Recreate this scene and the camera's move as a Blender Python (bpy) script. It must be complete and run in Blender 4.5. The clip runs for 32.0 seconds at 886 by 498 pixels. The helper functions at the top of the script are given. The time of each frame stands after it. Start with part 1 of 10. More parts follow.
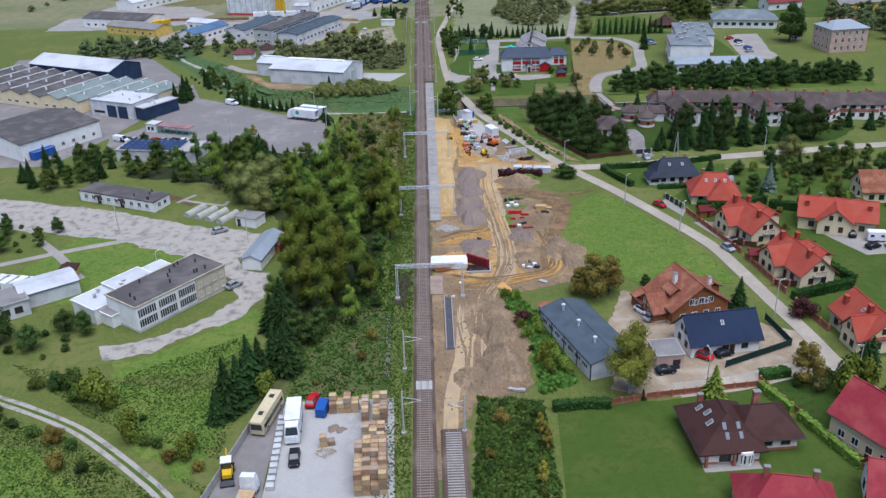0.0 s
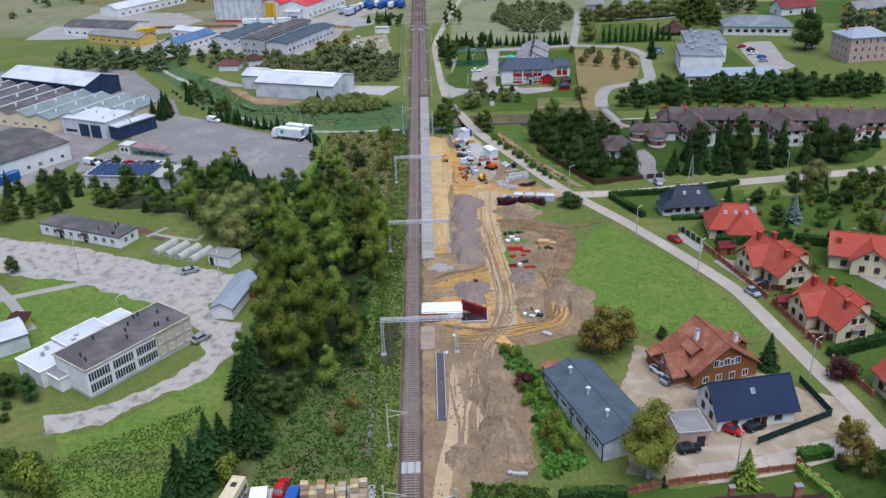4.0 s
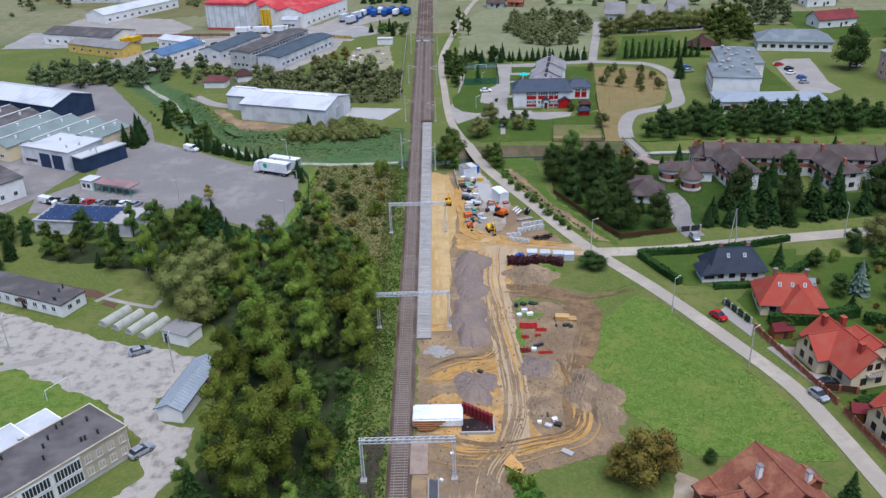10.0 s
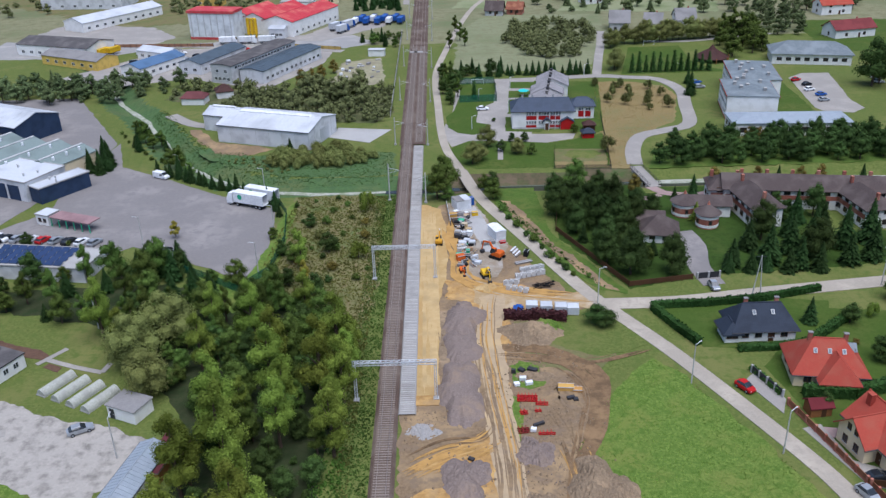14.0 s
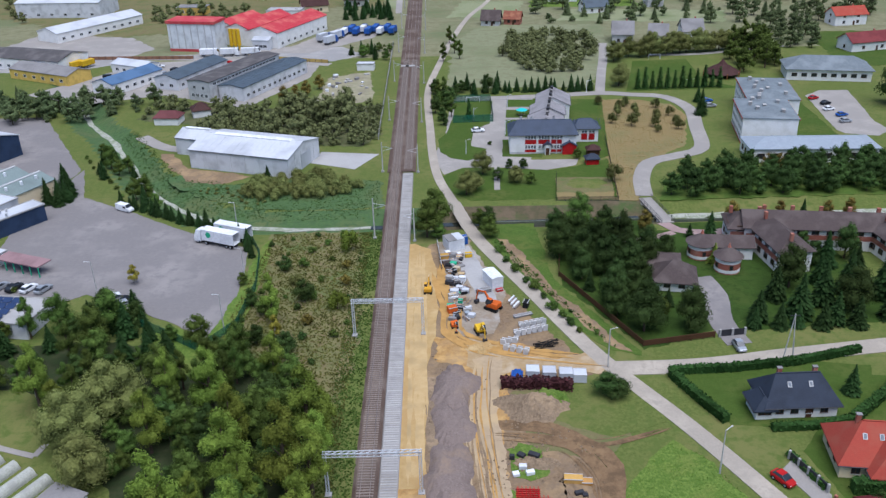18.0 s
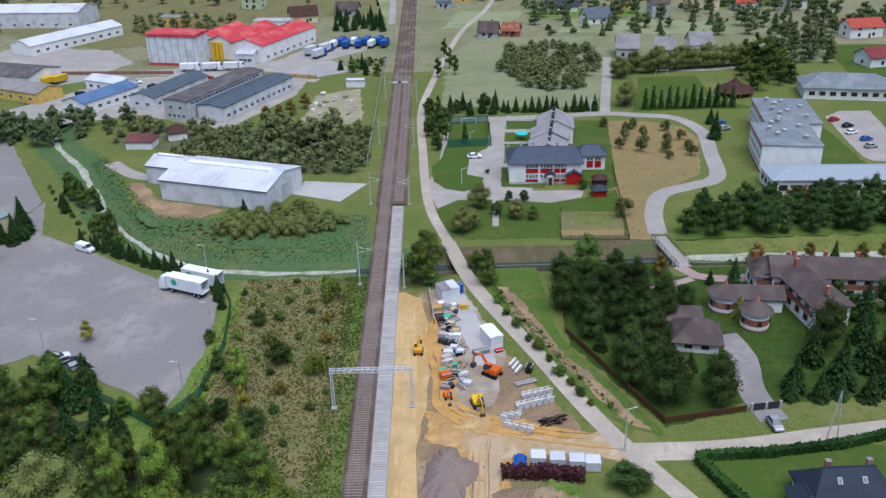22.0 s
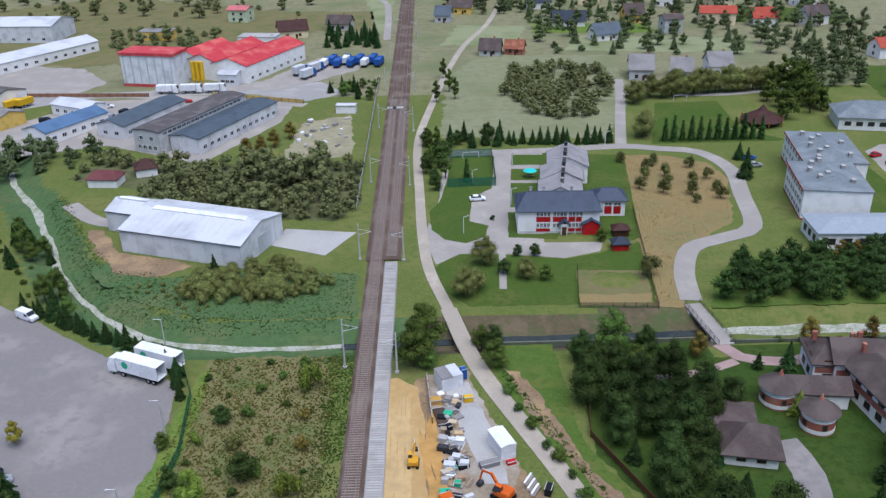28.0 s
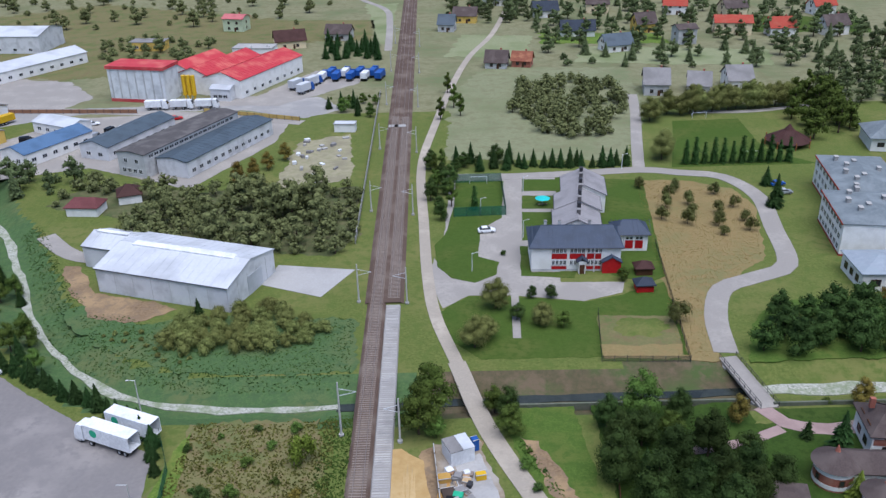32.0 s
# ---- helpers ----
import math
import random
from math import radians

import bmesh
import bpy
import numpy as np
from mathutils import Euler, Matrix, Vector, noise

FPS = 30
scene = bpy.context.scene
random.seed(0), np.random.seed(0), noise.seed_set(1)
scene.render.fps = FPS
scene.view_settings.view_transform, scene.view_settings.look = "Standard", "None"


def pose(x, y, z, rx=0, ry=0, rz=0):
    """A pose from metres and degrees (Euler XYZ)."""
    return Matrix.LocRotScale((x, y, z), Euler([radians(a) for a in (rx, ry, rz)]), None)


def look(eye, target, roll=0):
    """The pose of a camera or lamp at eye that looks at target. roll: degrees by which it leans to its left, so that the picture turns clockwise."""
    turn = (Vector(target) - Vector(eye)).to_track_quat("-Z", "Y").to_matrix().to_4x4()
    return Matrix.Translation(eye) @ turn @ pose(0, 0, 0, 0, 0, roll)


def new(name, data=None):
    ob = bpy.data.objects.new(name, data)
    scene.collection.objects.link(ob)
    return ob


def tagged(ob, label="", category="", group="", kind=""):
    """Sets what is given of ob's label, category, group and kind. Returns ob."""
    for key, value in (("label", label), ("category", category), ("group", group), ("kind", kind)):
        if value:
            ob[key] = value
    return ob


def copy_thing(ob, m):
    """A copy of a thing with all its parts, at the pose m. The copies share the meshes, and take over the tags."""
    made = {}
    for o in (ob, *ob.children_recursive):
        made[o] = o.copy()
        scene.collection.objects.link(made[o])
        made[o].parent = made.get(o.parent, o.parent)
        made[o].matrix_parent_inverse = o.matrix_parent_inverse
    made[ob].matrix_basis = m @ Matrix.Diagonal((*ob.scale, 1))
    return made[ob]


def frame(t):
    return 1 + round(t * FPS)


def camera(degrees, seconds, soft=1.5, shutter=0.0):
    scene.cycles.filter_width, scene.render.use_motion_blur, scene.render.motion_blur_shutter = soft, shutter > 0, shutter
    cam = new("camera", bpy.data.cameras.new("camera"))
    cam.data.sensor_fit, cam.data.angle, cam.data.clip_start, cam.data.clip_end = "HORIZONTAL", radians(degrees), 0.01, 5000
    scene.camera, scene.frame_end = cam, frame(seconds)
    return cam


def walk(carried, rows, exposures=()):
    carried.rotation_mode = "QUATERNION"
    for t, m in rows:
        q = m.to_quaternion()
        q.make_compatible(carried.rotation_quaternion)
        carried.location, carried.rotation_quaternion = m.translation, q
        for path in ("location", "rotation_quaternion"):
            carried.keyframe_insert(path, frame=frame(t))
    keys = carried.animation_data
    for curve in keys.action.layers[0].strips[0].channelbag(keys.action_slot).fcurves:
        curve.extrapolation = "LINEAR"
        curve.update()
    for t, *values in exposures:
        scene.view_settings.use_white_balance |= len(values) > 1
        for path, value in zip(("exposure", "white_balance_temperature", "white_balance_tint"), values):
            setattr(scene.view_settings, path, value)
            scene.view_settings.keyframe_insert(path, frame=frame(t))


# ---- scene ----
cam = camera(54.5, 32.0, 1.4)
PATH = [
    (0, (1.523, -3.918, 89.15), (1.538, -2.115, 88.284), -1.7),
    (1, (2.199, 1.42, 89.216), (2.214, 3.222, 88.349), -1.8),
    (2, (2.808, 7.038, 89.257), (2.824, 8.84, 88.389), -1.9),
    (3, (3.413, 12.828, 89.24), (3.426, 14.629, 88.371), -1.9),
    (5.5, (4.765, 27.542, 89.209), (4.772, 29.342, 88.338), -2.0),
    (6, (5.0, 30.591, 89.202), (5.004, 32.39, 88.329), -2.0),
    (7, (5.448, 36.784, 89.212), (5.446, 38.583, 88.337), -1.9),
    (8, (5.89, 42.899, 89.314), (5.882, 44.697, 88.437), -1.9),
    (9, (6.243, 48.967, 89.49), (6.231, 50.764, 88.612), -1.7),
    (10, (6.824, 55.071, 89.624), (6.811, 56.867, 88.744), -1.7),
    (11, (7.451, 61.123, 89.746), (7.44, 62.918, 88.864), -1.7),
    (12, (8.13, 67.156, 89.763), (8.117, 68.951, 88.88), -1.7),
    (13, (8.752, 73.331, 89.766), (8.739, 75.126, 88.883), -1.7),
    (14, (9.383, 79.464, 89.646), (9.369, 81.258, 88.764), -1.7),
    (17, (10.73, 97.635, 89.035), (10.721, 99.431, 88.156), -1.6),
    (18, (11.056, 103.551, 88.878), (11.049, 105.348, 87.999), -1.6),
    (19, (11.282, 109.468, 88.797), (11.279, 111.266, 87.92), -1.5),
    (20, (11.54, 115.304, 88.763), (11.538, 117.102, 87.886), -1.5),
    (21, (11.807, 121.061, 88.665), (11.806, 122.859, 87.789), -1.6),
    (22, (12.067, 126.726, 88.586), (12.068, 128.525, 87.712), -1.5),
    (23, (12.156, 132.169, 88.562), (12.16, 133.968, 87.688), -1.4),
    (24, (12.209, 137.528, 88.508), (12.215, 139.328, 87.636), -1.3),
    (25, (12.271, 142.874, 88.409), (12.278, 144.674, 87.539), -1.3),
    (28, (11.888, 158.071, 88.428), (11.896, 159.873, 87.56), -1.3),
    (29, (11.664, 162.995, 88.385), (11.671, 164.797, 87.518), -1.3),
    (30, (11.351, 167.872, 88.353), (11.359, 169.675, 87.487), -1.3),
    (31, (11.063, 172.72, 88.319), (11.071, 174.523, 87.454), -1.3),
    (32, (10.876, 177.594, 88.358), (10.882, 179.398, 87.494), -1.3),
]
walk(cam, [(t, look(e, g, r)) for t, e, g, r in PATH], [(0.0, 0.66, 5600, 15), (32.0, 0.66, 5600, 15.5)])
from mathutils import geometry

# ---- light ----
world = bpy.data.worlds.new("sky")
scene.world = world
world.use_nodes = True
wn = world.node_tree.nodes
sky = wn.new("ShaderNodeTexSky")
sky.sky_type = "NISHITA"
sky.sun_disc = False
sky.sun_elevation = radians(78)
sky.sun_rotation = radians(200)
sky.dust_density = 1.0
wn["Background"].inputs["Strength"].default_value = 0.072
world.node_tree.links.new(sky.outputs[0], wn["Background"].inputs["Color"])
sun = new("sun", bpy.data.lights.new("sun", "SUN"))
sun.data.energy, sun.data.angle, sun.data.color = 2.75, radians(64), (1.0, 0.965, 0.9)
sun.matrix_world = look((30, -58, 200), (0, 0, 0))


# ---- materials ----
def mat(name, a, b=None, rough=0.85, fine=8.0, coarse=0.25, bump=0.15, metal=0.0, spec=0.08, c=None, course=0.0, per=0.0, island=0.0, mid=None):
    """Two-scale mottled surface: a and b mix by noise, c shows as wide stains; course: horizontal laps in metres; per/island: brightness change per object or per leaf."""
    m = bpy.data.materials.new(name)
    m.use_nodes = True
    nt = m.node_tree
    n, l = nt.nodes, nt.links
    p = n["Principled BSDF"]
    p.inputs["Roughness"].default_value, p.inputs["Metallic"].default_value = rough, metal
    p.inputs["Specular IOR Level"].default_value = spec
    b = b or tuple(v * 0.78 for v in a)
    geo = n.new("ShaderNodeNewGeometry")
    co = n.new("ShaderNodeTexCoord")
    n1 = n.new("ShaderNodeTexNoise")
    n1.inputs["Scale"].default_value, n1.inputs["Detail"].default_value, n1.inputs["Roughness"].default_value = fine, 7, 0.68
    n2 = n.new("ShaderNodeTexNoise")
    n2.inputs["Scale"].default_value, n2.inputs["Detail"].default_value = coarse, 5
    l.new(geo.outputs["Position"], n1.inputs["Vector"])
    l.new(geo.outputs["Position"], n2.inputs["Vector"])
    r1 = n.new("ShaderNodeValToRGB")
    r1.color_ramp.elements[0].position, r1.color_ramp.elements[1].position = 0.35, 0.65
    r1.color_ramp.elements[0].color, r1.color_ramp.elements[1].color = (*a, 1), (*b, 1)
    l.new(n1.outputs["Fac"], r1.inputs[0])
    out = r1.outputs[0]
    r2 = n.new("ShaderNodeMapRange")
    r2.inputs[1].default_value, r2.inputs[2].default_value = 0.47, 0.66
    l.new(n2.outputs["Fac"], r2.inputs[0])
    mx = n.new("ShaderNodeMix")
    mx.data_type = "RGBA"
    mx.inputs[7].default_value = (*(c or tuple(v * 0.72 for v in a)), 1)
    l.new(r2.outputs[0], mx.inputs[0])
    l.new(out, mx.inputs[6])
    out = mx.outputs[2]
    if mid:
        n3 = n.new("ShaderNodeTexNoise")
        n3.inputs["Scale"].default_value, n3.inputs["Detail"].default_value, n3.inputs["Roughness"].default_value = fine * 0.28, 6, 0.65
        l.new(geo.outputs["Position"], n3.inputs["Vector"])
        r3 = n.new("ShaderNodeMapRange")
        r3.inputs[1].default_value, r3.inputs[2].default_value = 0.48, 0.62
        l.new(n3.outputs["Fac"], r3.inputs[0])
        m3 = n.new("ShaderNodeMix")
        m3.data_type = "RGBA"
        m3.inputs[7].default_value = (*mid, 1)
        l.new(r3.outputs[0], m3.inputs[0])
        l.new(out, m3.inputs[6])
        out = m3.outputs[2]
    for amount, src in ((per, "object"), (island, "island")):
        if amount:
            hv = n.new("ShaderNodeHueSaturation")
            mr = n.new("ShaderNodeMapRange")
            mr.inputs[3].default_value, mr.inputs[4].default_value = 1 - amount, 1 + amount
            if src == "object":
                info = n.new("ShaderNodeObjectInfo")
                l.new(info.outputs["Random"], mr.inputs[0])
                mh = n.new("ShaderNodeMapRange")
                mh.inputs[3].default_value, mh.inputs[4].default_value = 0.5 - amount * 0.06, 0.5 + amount * 0.06
                l.new(info.outputs["Random"], mh.inputs[0])
                l.new(mh.outputs[0], hv.inputs["Hue"])
            else:
                l.new(geo.outputs["Random Per Island"], mr.inputs[0])
            l.new(mr.outputs[0], hv.inputs["Value"])
            l.new(out, hv.inputs["Color"])
            out = hv.outputs[0]
    l.new(out, p.inputs["Base Color"])
    bp = n.new("ShaderNodeBump")
    bp.inputs["Strength"].default_value, bp.inputs["Distance"].default_value = bump, 0.1
    h = n1.outputs["Fac"]
    if course:
        w = n.new("ShaderNodeTexWave")
        w.bands_direction, w.wave_profile = "Z", "SAW"
        w.inputs["Scale"].default_value = 0.314 / course
        l.new(co.outputs["Object"], w.inputs["Vector"])
        add = n.new("ShaderNodeMath")
        l.new(w.outputs["Fac"], add.inputs[0])
        l.new(h, add.inputs[1])
        h = add.outputs[0]
    l.new(h, bp.inputs["Height"])
    l.new(bp.outputs[0], p.inputs["Normal"])
    return m


GRASS = mat("grass", (0.072, 0.1, 0.022), (0.135, 0.152, 0.041), fine=1.6, coarse=0.06, c=(0.14, 0.145, 0.045), bump=1.0, mid=(0.088, 0.118, 0.027))
LAWN = mat("lawn", (0.044, 0.078, 0.013), (0.064, 0.1, 0.017), fine=2.6, coarse=0.1, c=(0.078, 0.1, 0.022), bump=0.5, mid=(0.048, 0.08, 0.013))
MEADOW = mat("meadow", (0.056, 0.108, 0.015), (0.16, 0.22, 0.045), fine=2.2, coarse=0.12, c=(0.145, 0.175, 0.039), bump=1.0, mid=(0.078, 0.132, 0.021))
ROUGH = mat("rough_grass", (0.125, 0.125, 0.05), (0.17, 0.15, 0.066), fine=1.4, coarse=0.1, c=(0.095, 0.12, 0.038), bump=1.0, mid=(0.15, 0.12, 0.058))
HAY = mat("dry_field", (0.25, 0.185, 0.082), (0.185, 0.145, 0.062), fine=1.6, coarse=0.05, c=(0.17, 0.155, 0.065), bump=0.9, mid=(0.22, 0.16, 0.07))
REED = mat("reed_green", (0.05, 0.1, 0.035), (0.085, 0.135, 0.05), fine=2.4, coarse=0.09, c=(0.1, 0.125, 0.05), bump=1.0, mid=(0.058, 0.1, 0.04))
BANK = mat("brown_earth_bank", (0.105, 0.082, 0.048), (0.07, 0.066, 0.034), fine=0.9, coarse=0.15, c=(0.065, 0.09, 0.03), bump=1.0, mid=(0.125, 0.095, 0.06))
DARKWATER = mat("dark_water", (0.03, 0.035, 0.028), (0.04, 0.045, 0.035), rough=0.12, spec=0.5, fine=1.0, coarse=0.3, bump=0.05)
VERGE = mat("verge_green", (0.05, 0.095, 0.015), (0.09, 0.135, 0.026), fine=2.2, coarse=0.15, c=(0.095, 0.12, 0.027), bump=0.9, mid=(0.058, 0.1, 0.018))
# darker lawn green; shade of trees and hedges is painted into it
SHADELAWN = mat("lawn_green_with_shade", (0.028, 0.056, 0.009), (0.042, 0.074, 0.013), fine=2.4, coarse=0.12, c=(0.05, 0.075, 0.015), bump=0.5, mid=(0.028, 0.052, 0.009))
SAND = mat("yellow_sand", (0.42, 0.29, 0.125), (0.34, 0.225, 0.09), fine=0.7, coarse=0.14, c=(0.46, 0.335, 0.165), bump=0.5, mid=(0.37, 0.24, 0.098))
CLAY = mat("ochre_clay", (0.4, 0.235, 0.08), (0.27, 0.16, 0.062), fine=1.2, coarse=0.2, c=(0.34, 0.23, 0.115), bump=1.0, mid=(0.46, 0.29, 0.11))
DIRT = mat("grey_brown_dirt", (0.25, 0.175, 0.102), (0.14, 0.097, 0.058), fine=1.8, coarse=0.11, c=(0.3, 0.21, 0.115), bump=1.0, mid=(0.19, 0.138, 0.09))
HEAP = mat("spoil_heap", (0.27, 0.2, 0.128), (0.145, 0.104, 0.067), fine=3.0, coarse=0.22, c=(0.31, 0.225, 0.138), bump=1.0, mid=(0.2, 0.148, 0.096))
HEAPGREY = mat("grey_ballast_heap", (0.235, 0.185, 0.158), (0.15, 0.117, 0.1), fine=3.0, coarse=0.16, c=(0.25, 0.185, 0.135), bump=1.0, mid=(0.195, 0.152, 0.13))
BALLAST = mat("ballast", (0.125, 0.086, 0.066), (0.07, 0.05, 0.04), fine=6, coarse=0.15, c=(0.16, 0.125, 0.1), bump=0.8)
GRAVEL = mat("grey_gravel", (0.33, 0.315, 0.295), (0.26, 0.247, 0.232), fine=6, coarse=0.12, c=(0.29, 0.265, 0.235), bump=0.6)
ASPHALT = mat("lot_asphalt", (0.205, 0.19, 0.18), (0.175, 0.162, 0.155), fine=1.2, coarse=0.07, c=(0.25, 0.23, 0.215), bump=0.2, mid=(0.185, 0.172, 0.165))
ROADM = mat("road_asphalt", (0.345, 0.305, 0.246), (0.285, 0.25, 0.202), fine=2.5, coarse=0.1, c=(0.4, 0.35, 0.28), bump=0.2, mid=(0.31, 0.273, 0.222))
YARD = mat("pale_yard", (0.37, 0.34, 0.298), (0.3, 0.275, 0.24), fine=1.6, coarse=0.42, c=(0.185, 0.17, 0.148), bump=0.4, mid=(0.335, 0.308, 0.27))
CONC = mat("concrete", (0.385, 0.375, 0.355), (0.33, 0.32, 0.305), fine=2.4, coarse=0.12, c=(0.29, 0.28, 0.265), bump=0.3, mid=(0.35, 0.34, 0.32))
PAVER = mat("paving", (0.29, 0.268, 0.24), (0.245, 0.226, 0.203), fine=4, coarse=0.12, c=(0.33, 0.305, 0.27), mid=(0.265, 0.244, 0.218))
PINKPAV = mat("pink_paving", (0.34, 0.24, 0.22), (0.28, 0.21, 0.19), fine=5, coarse=0.2)
WHITE = mat("white_render", (0.78, 0.77, 0.74), (0.72, 0.71, 0.68), fine=3, coarse=0.4, c=(0.66, 0.65, 0.61), bump=0.08)
GREYW = mat("grey_render", (0.5, 0.5, 0.49), (0.45, 0.45, 0.44), fine=3, coarse=0.4, bump=0.08)
CREAM = mat("cream_render", (0.74, 0.62, 0.4), (0.7, 0.58, 0.37), fine=3, coarse=0.4, c=(0.66, 0.56, 0.37), bump=0.08)
SANDW = mat("sand_render", (0.5, 0.43, 0.32), (0.45, 0.39, 0.29), fine=3, coarse=0.4, bump=0.08)
YELLOWW = mat("yellow_render", (0.68, 0.47, 0.12), (0.62, 0.43, 0.11), fine=3, coarse=0.4, bump=0.08)
BRICK = mat("brick", (0.36, 0.13, 0.09), (0.27, 0.1, 0.07), fine=9, coarse=0.5, c=(0.42, 0.2, 0.14), course=0.08)
PALEBRICK = mat("pale_brick", (0.52, 0.36, 0.28), (0.46, 0.31, 0.25), fine=6, coarse=0.5, c=(0.55, 0.42, 0.34), course=0.1)
WOODW = mat("brown_wood_wall", (0.3, 0.13, 0.05), (0.24, 0.1, 0.04), fine=6, coarse=0.5, course=0.18)
REDTILE = mat("red_roof_tile", (0.37, 0.07, 0.045), (0.3, 0.058, 0.04), fine=5, coarse=0.4, c=(0.33, 0.085, 0.055), course=0.2, bump=0.35)
RUSTTILE = mat("weathered_roof_tile", (0.29, 0.105, 0.06), (0.17, 0.065, 0.045), fine=2.2, coarse=0.4, c=(0.33, 0.15, 0.085), course=0.2, bump=0.5, mid=(0.22, 0.085, 0.055))
BROWNTILE = mat("dark_brown_roof_tile", (0.07, 0.034, 0.029), (0.055, 0.027, 0.024), fine=5, coarse=0.4, course=0.2, bump=0.35, rough=0.6)
GREYTILE = mat("grey_brown_shingle", (0.095, 0.073, 0.067), (0.07, 0.054, 0.05), fine=4, coarse=0.3, c=(0.115, 0.092, 0.083), course=0.2, bump=0.35)
NAVYTILE = mat("navy_roof_tile", (0.034, 0.043, 0.062), (0.027, 0.035, 0.051), fine=5, coarse=0.4, course=0.2, bump=0.3, rough=0.7, spec=0.2)
ANTHR = mat("anthracite_sheet", (0.075, 0.098, 0.118), (0.062, 0.083, 0.102), fine=2, coarse=0.3, rough=0.6, bump=0.05, spec=0.25)
NAVYSHEET = mat("navy_sheet", (0.018, 0.03, 0.065), (0.014, 0.024, 0.055), fine=3, coarse=0.3, rough=0.45, course=0.22)
REDSHEET = mat("bright_red_sheet", (0.45, 0.05, 0.06), (0.4, 0.045, 0.055), fine=2, coarse=0.2, c=(0.5, 0.12, 0.1), rough=0.55, bump=0.06)
WINESHEET = mat("wine_red_sheet", (0.27, 0.035, 0.045), (0.23, 0.03, 0.04), fine=2, coarse=0.3, c=(0.3, 0.06, 0.06), rough=0.6, bump=0.06, course=0.35)
GREYSHEET = mat("pale_grey_sheet", (0.52, 0.535, 0.555), (0.47, 0.485, 0.505), fine=1.5, coarse=0.1, rough=0.5, bump=0.06)
WALLSHEET = mat("grey_wall_sheet", (0.62, 0.625, 0.63), (0.58, 0.585, 0.59), fine=1.5, coarse=0.3, rough=0.5, bump=0.06)
BITUMEN = mat("bitumen_felt", (0.095, 0.088, 0.086), (0.075, 0.07, 0.069), fine=2, coarse=0.25, c=(0.13, 0.12, 0.115), bump=0.3)
GREENROOF = mat("green_grey_sheet", (0.2, 0.245, 0.23), (0.17, 0.21, 0.2), fine=2, coarse=0.12, rough=0.6)
BLUEGREY = mat("blue_grey_sheet", (0.29, 0.325, 0.36), (0.24, 0.27, 0.3), fine=1, coarse=0.2, rough=0.55, c=(0.26, 0.3, 0.33))
BLUEWALL = mat("blue_cladding", (0.035, 0.055, 0.1), (0.03, 0.048, 0.09), fine=2, coarse=0.3, rough=0.5)
SHADEROOF = mat("old_concrete_roof", (0.24, 0.23, 0.22), (0.2, 0.19, 0.185), fine=2, coarse=0.2)
STEELW = mat("galvanised_white_steel", (0.68, 0.7, 0.72), rough=0.4, metal=0.2, fine=4, coarse=1)
CONCPOLE = mat("concrete_pole", (0.5, 0.49, 0.46), fine=5, coarse=1)
RAILM = mat("rail_steel", (0.34, 0.28, 0.24), (0.26, 0.21, 0.18), rough=0.4, metal=0.5, fine=8)
SLEEPOLD = mat("old_sleeper", (0.27, 0.225, 0.19), (0.19, 0.155, 0.13), fine=6, coarse=0.8)
SLEEPNEW = mat("new_concrete_sleeper", (0.39, 0.375, 0.35), (0.33, 0.315, 0.295), fine=5, coarse=0.4, per=0.12)
BARK = mat("bark", (0.09, 0.065, 0.045), (0.06, 0.045, 0.035), fine=8, coarse=1)
BIRCHBARK = mat("birch_bark", (0.5, 0.48, 0.44), (0.2, 0.18, 0.16), fine=4, coarse=1)
GLASS = mat("window_glass", (0.03, 0.035, 0.04), (0.025, 0.03, 0.035), rough=0.08, spec=0.6, fine=1, coarse=0.5, bump=0.0)
FRAMEW = mat("white_frame", (0.75, 0.75, 0.74), rough=0.5)
FRAMEB = mat("brown_frame", (0.09, 0.045, 0.025), rough=0.5)
BLACK = mat("black_rubber", (0.02, 0.02, 0.021), rough=0.8)
DARKMETAL = mat("dark_metal", (0.06, 0.06, 0.065), rough=0.5, metal=0.3)
WOODF = mat("fence_wood", (0.26, 0.11, 0.06), (0.2, 0.085, 0.05), fine=5)
PALLET = mat("pallet_wood", (0.44, 0.3, 0.17), (0.3, 0.2, 0.11), fine=3, coarse=0.5, c=(0.34, 0.29, 0.24), per=0.3)
WATERSTONE = mat("pale_stream_stones", (0.5, 0.49, 0.43), (0.13, 0.15, 0.095), fine=2.2, coarse=0.3, c=(0.2, 0.23, 0.14), bump=1.0, mid=(0.36, 0.36, 0.3))
PLASTICG = mat("green_mesh", (0.03, 0.17, 0.1), rough=0.6)
MESHW = mat("wire_mesh", (0.05, 0.06, 0.06), rough=0.6)
for m, a in ((PLASTICG, 0.5), (MESHW, 0.3)):
    m.node_tree.nodes["Principled BSDF"].inputs["Alpha"].default_value = a
TEAL = mat("teal_cloth", (0.05, 0.5, 0.48), rough=0.7)
ORANGE = mat("orange_paint", (0.65, 0.13, 0.02), rough=0.45, fine=2)
YELLOW = mat("yellow_paint", (0.68, 0.42, 0.02), rough=0.45, fine=2)
REDP = mat("red_paint", (0.45, 0.02, 0.02), rough=0.35, fine=2)
BLUEP = mat("blue_paint", (0.03, 0.1, 0.35), rough=0.35, fine=2)
WHITEP = mat("white_paint", (0.78, 0.79, 0.8), rough=0.35, fine=2)
SILVER = mat("silver_paint", (0.42, 0.44, 0.46), rough=0.3, metal=0.4, fine=2)
BLACKP = mat("black_paint", (0.02, 0.022, 0.025), rough=0.25, fine=2)
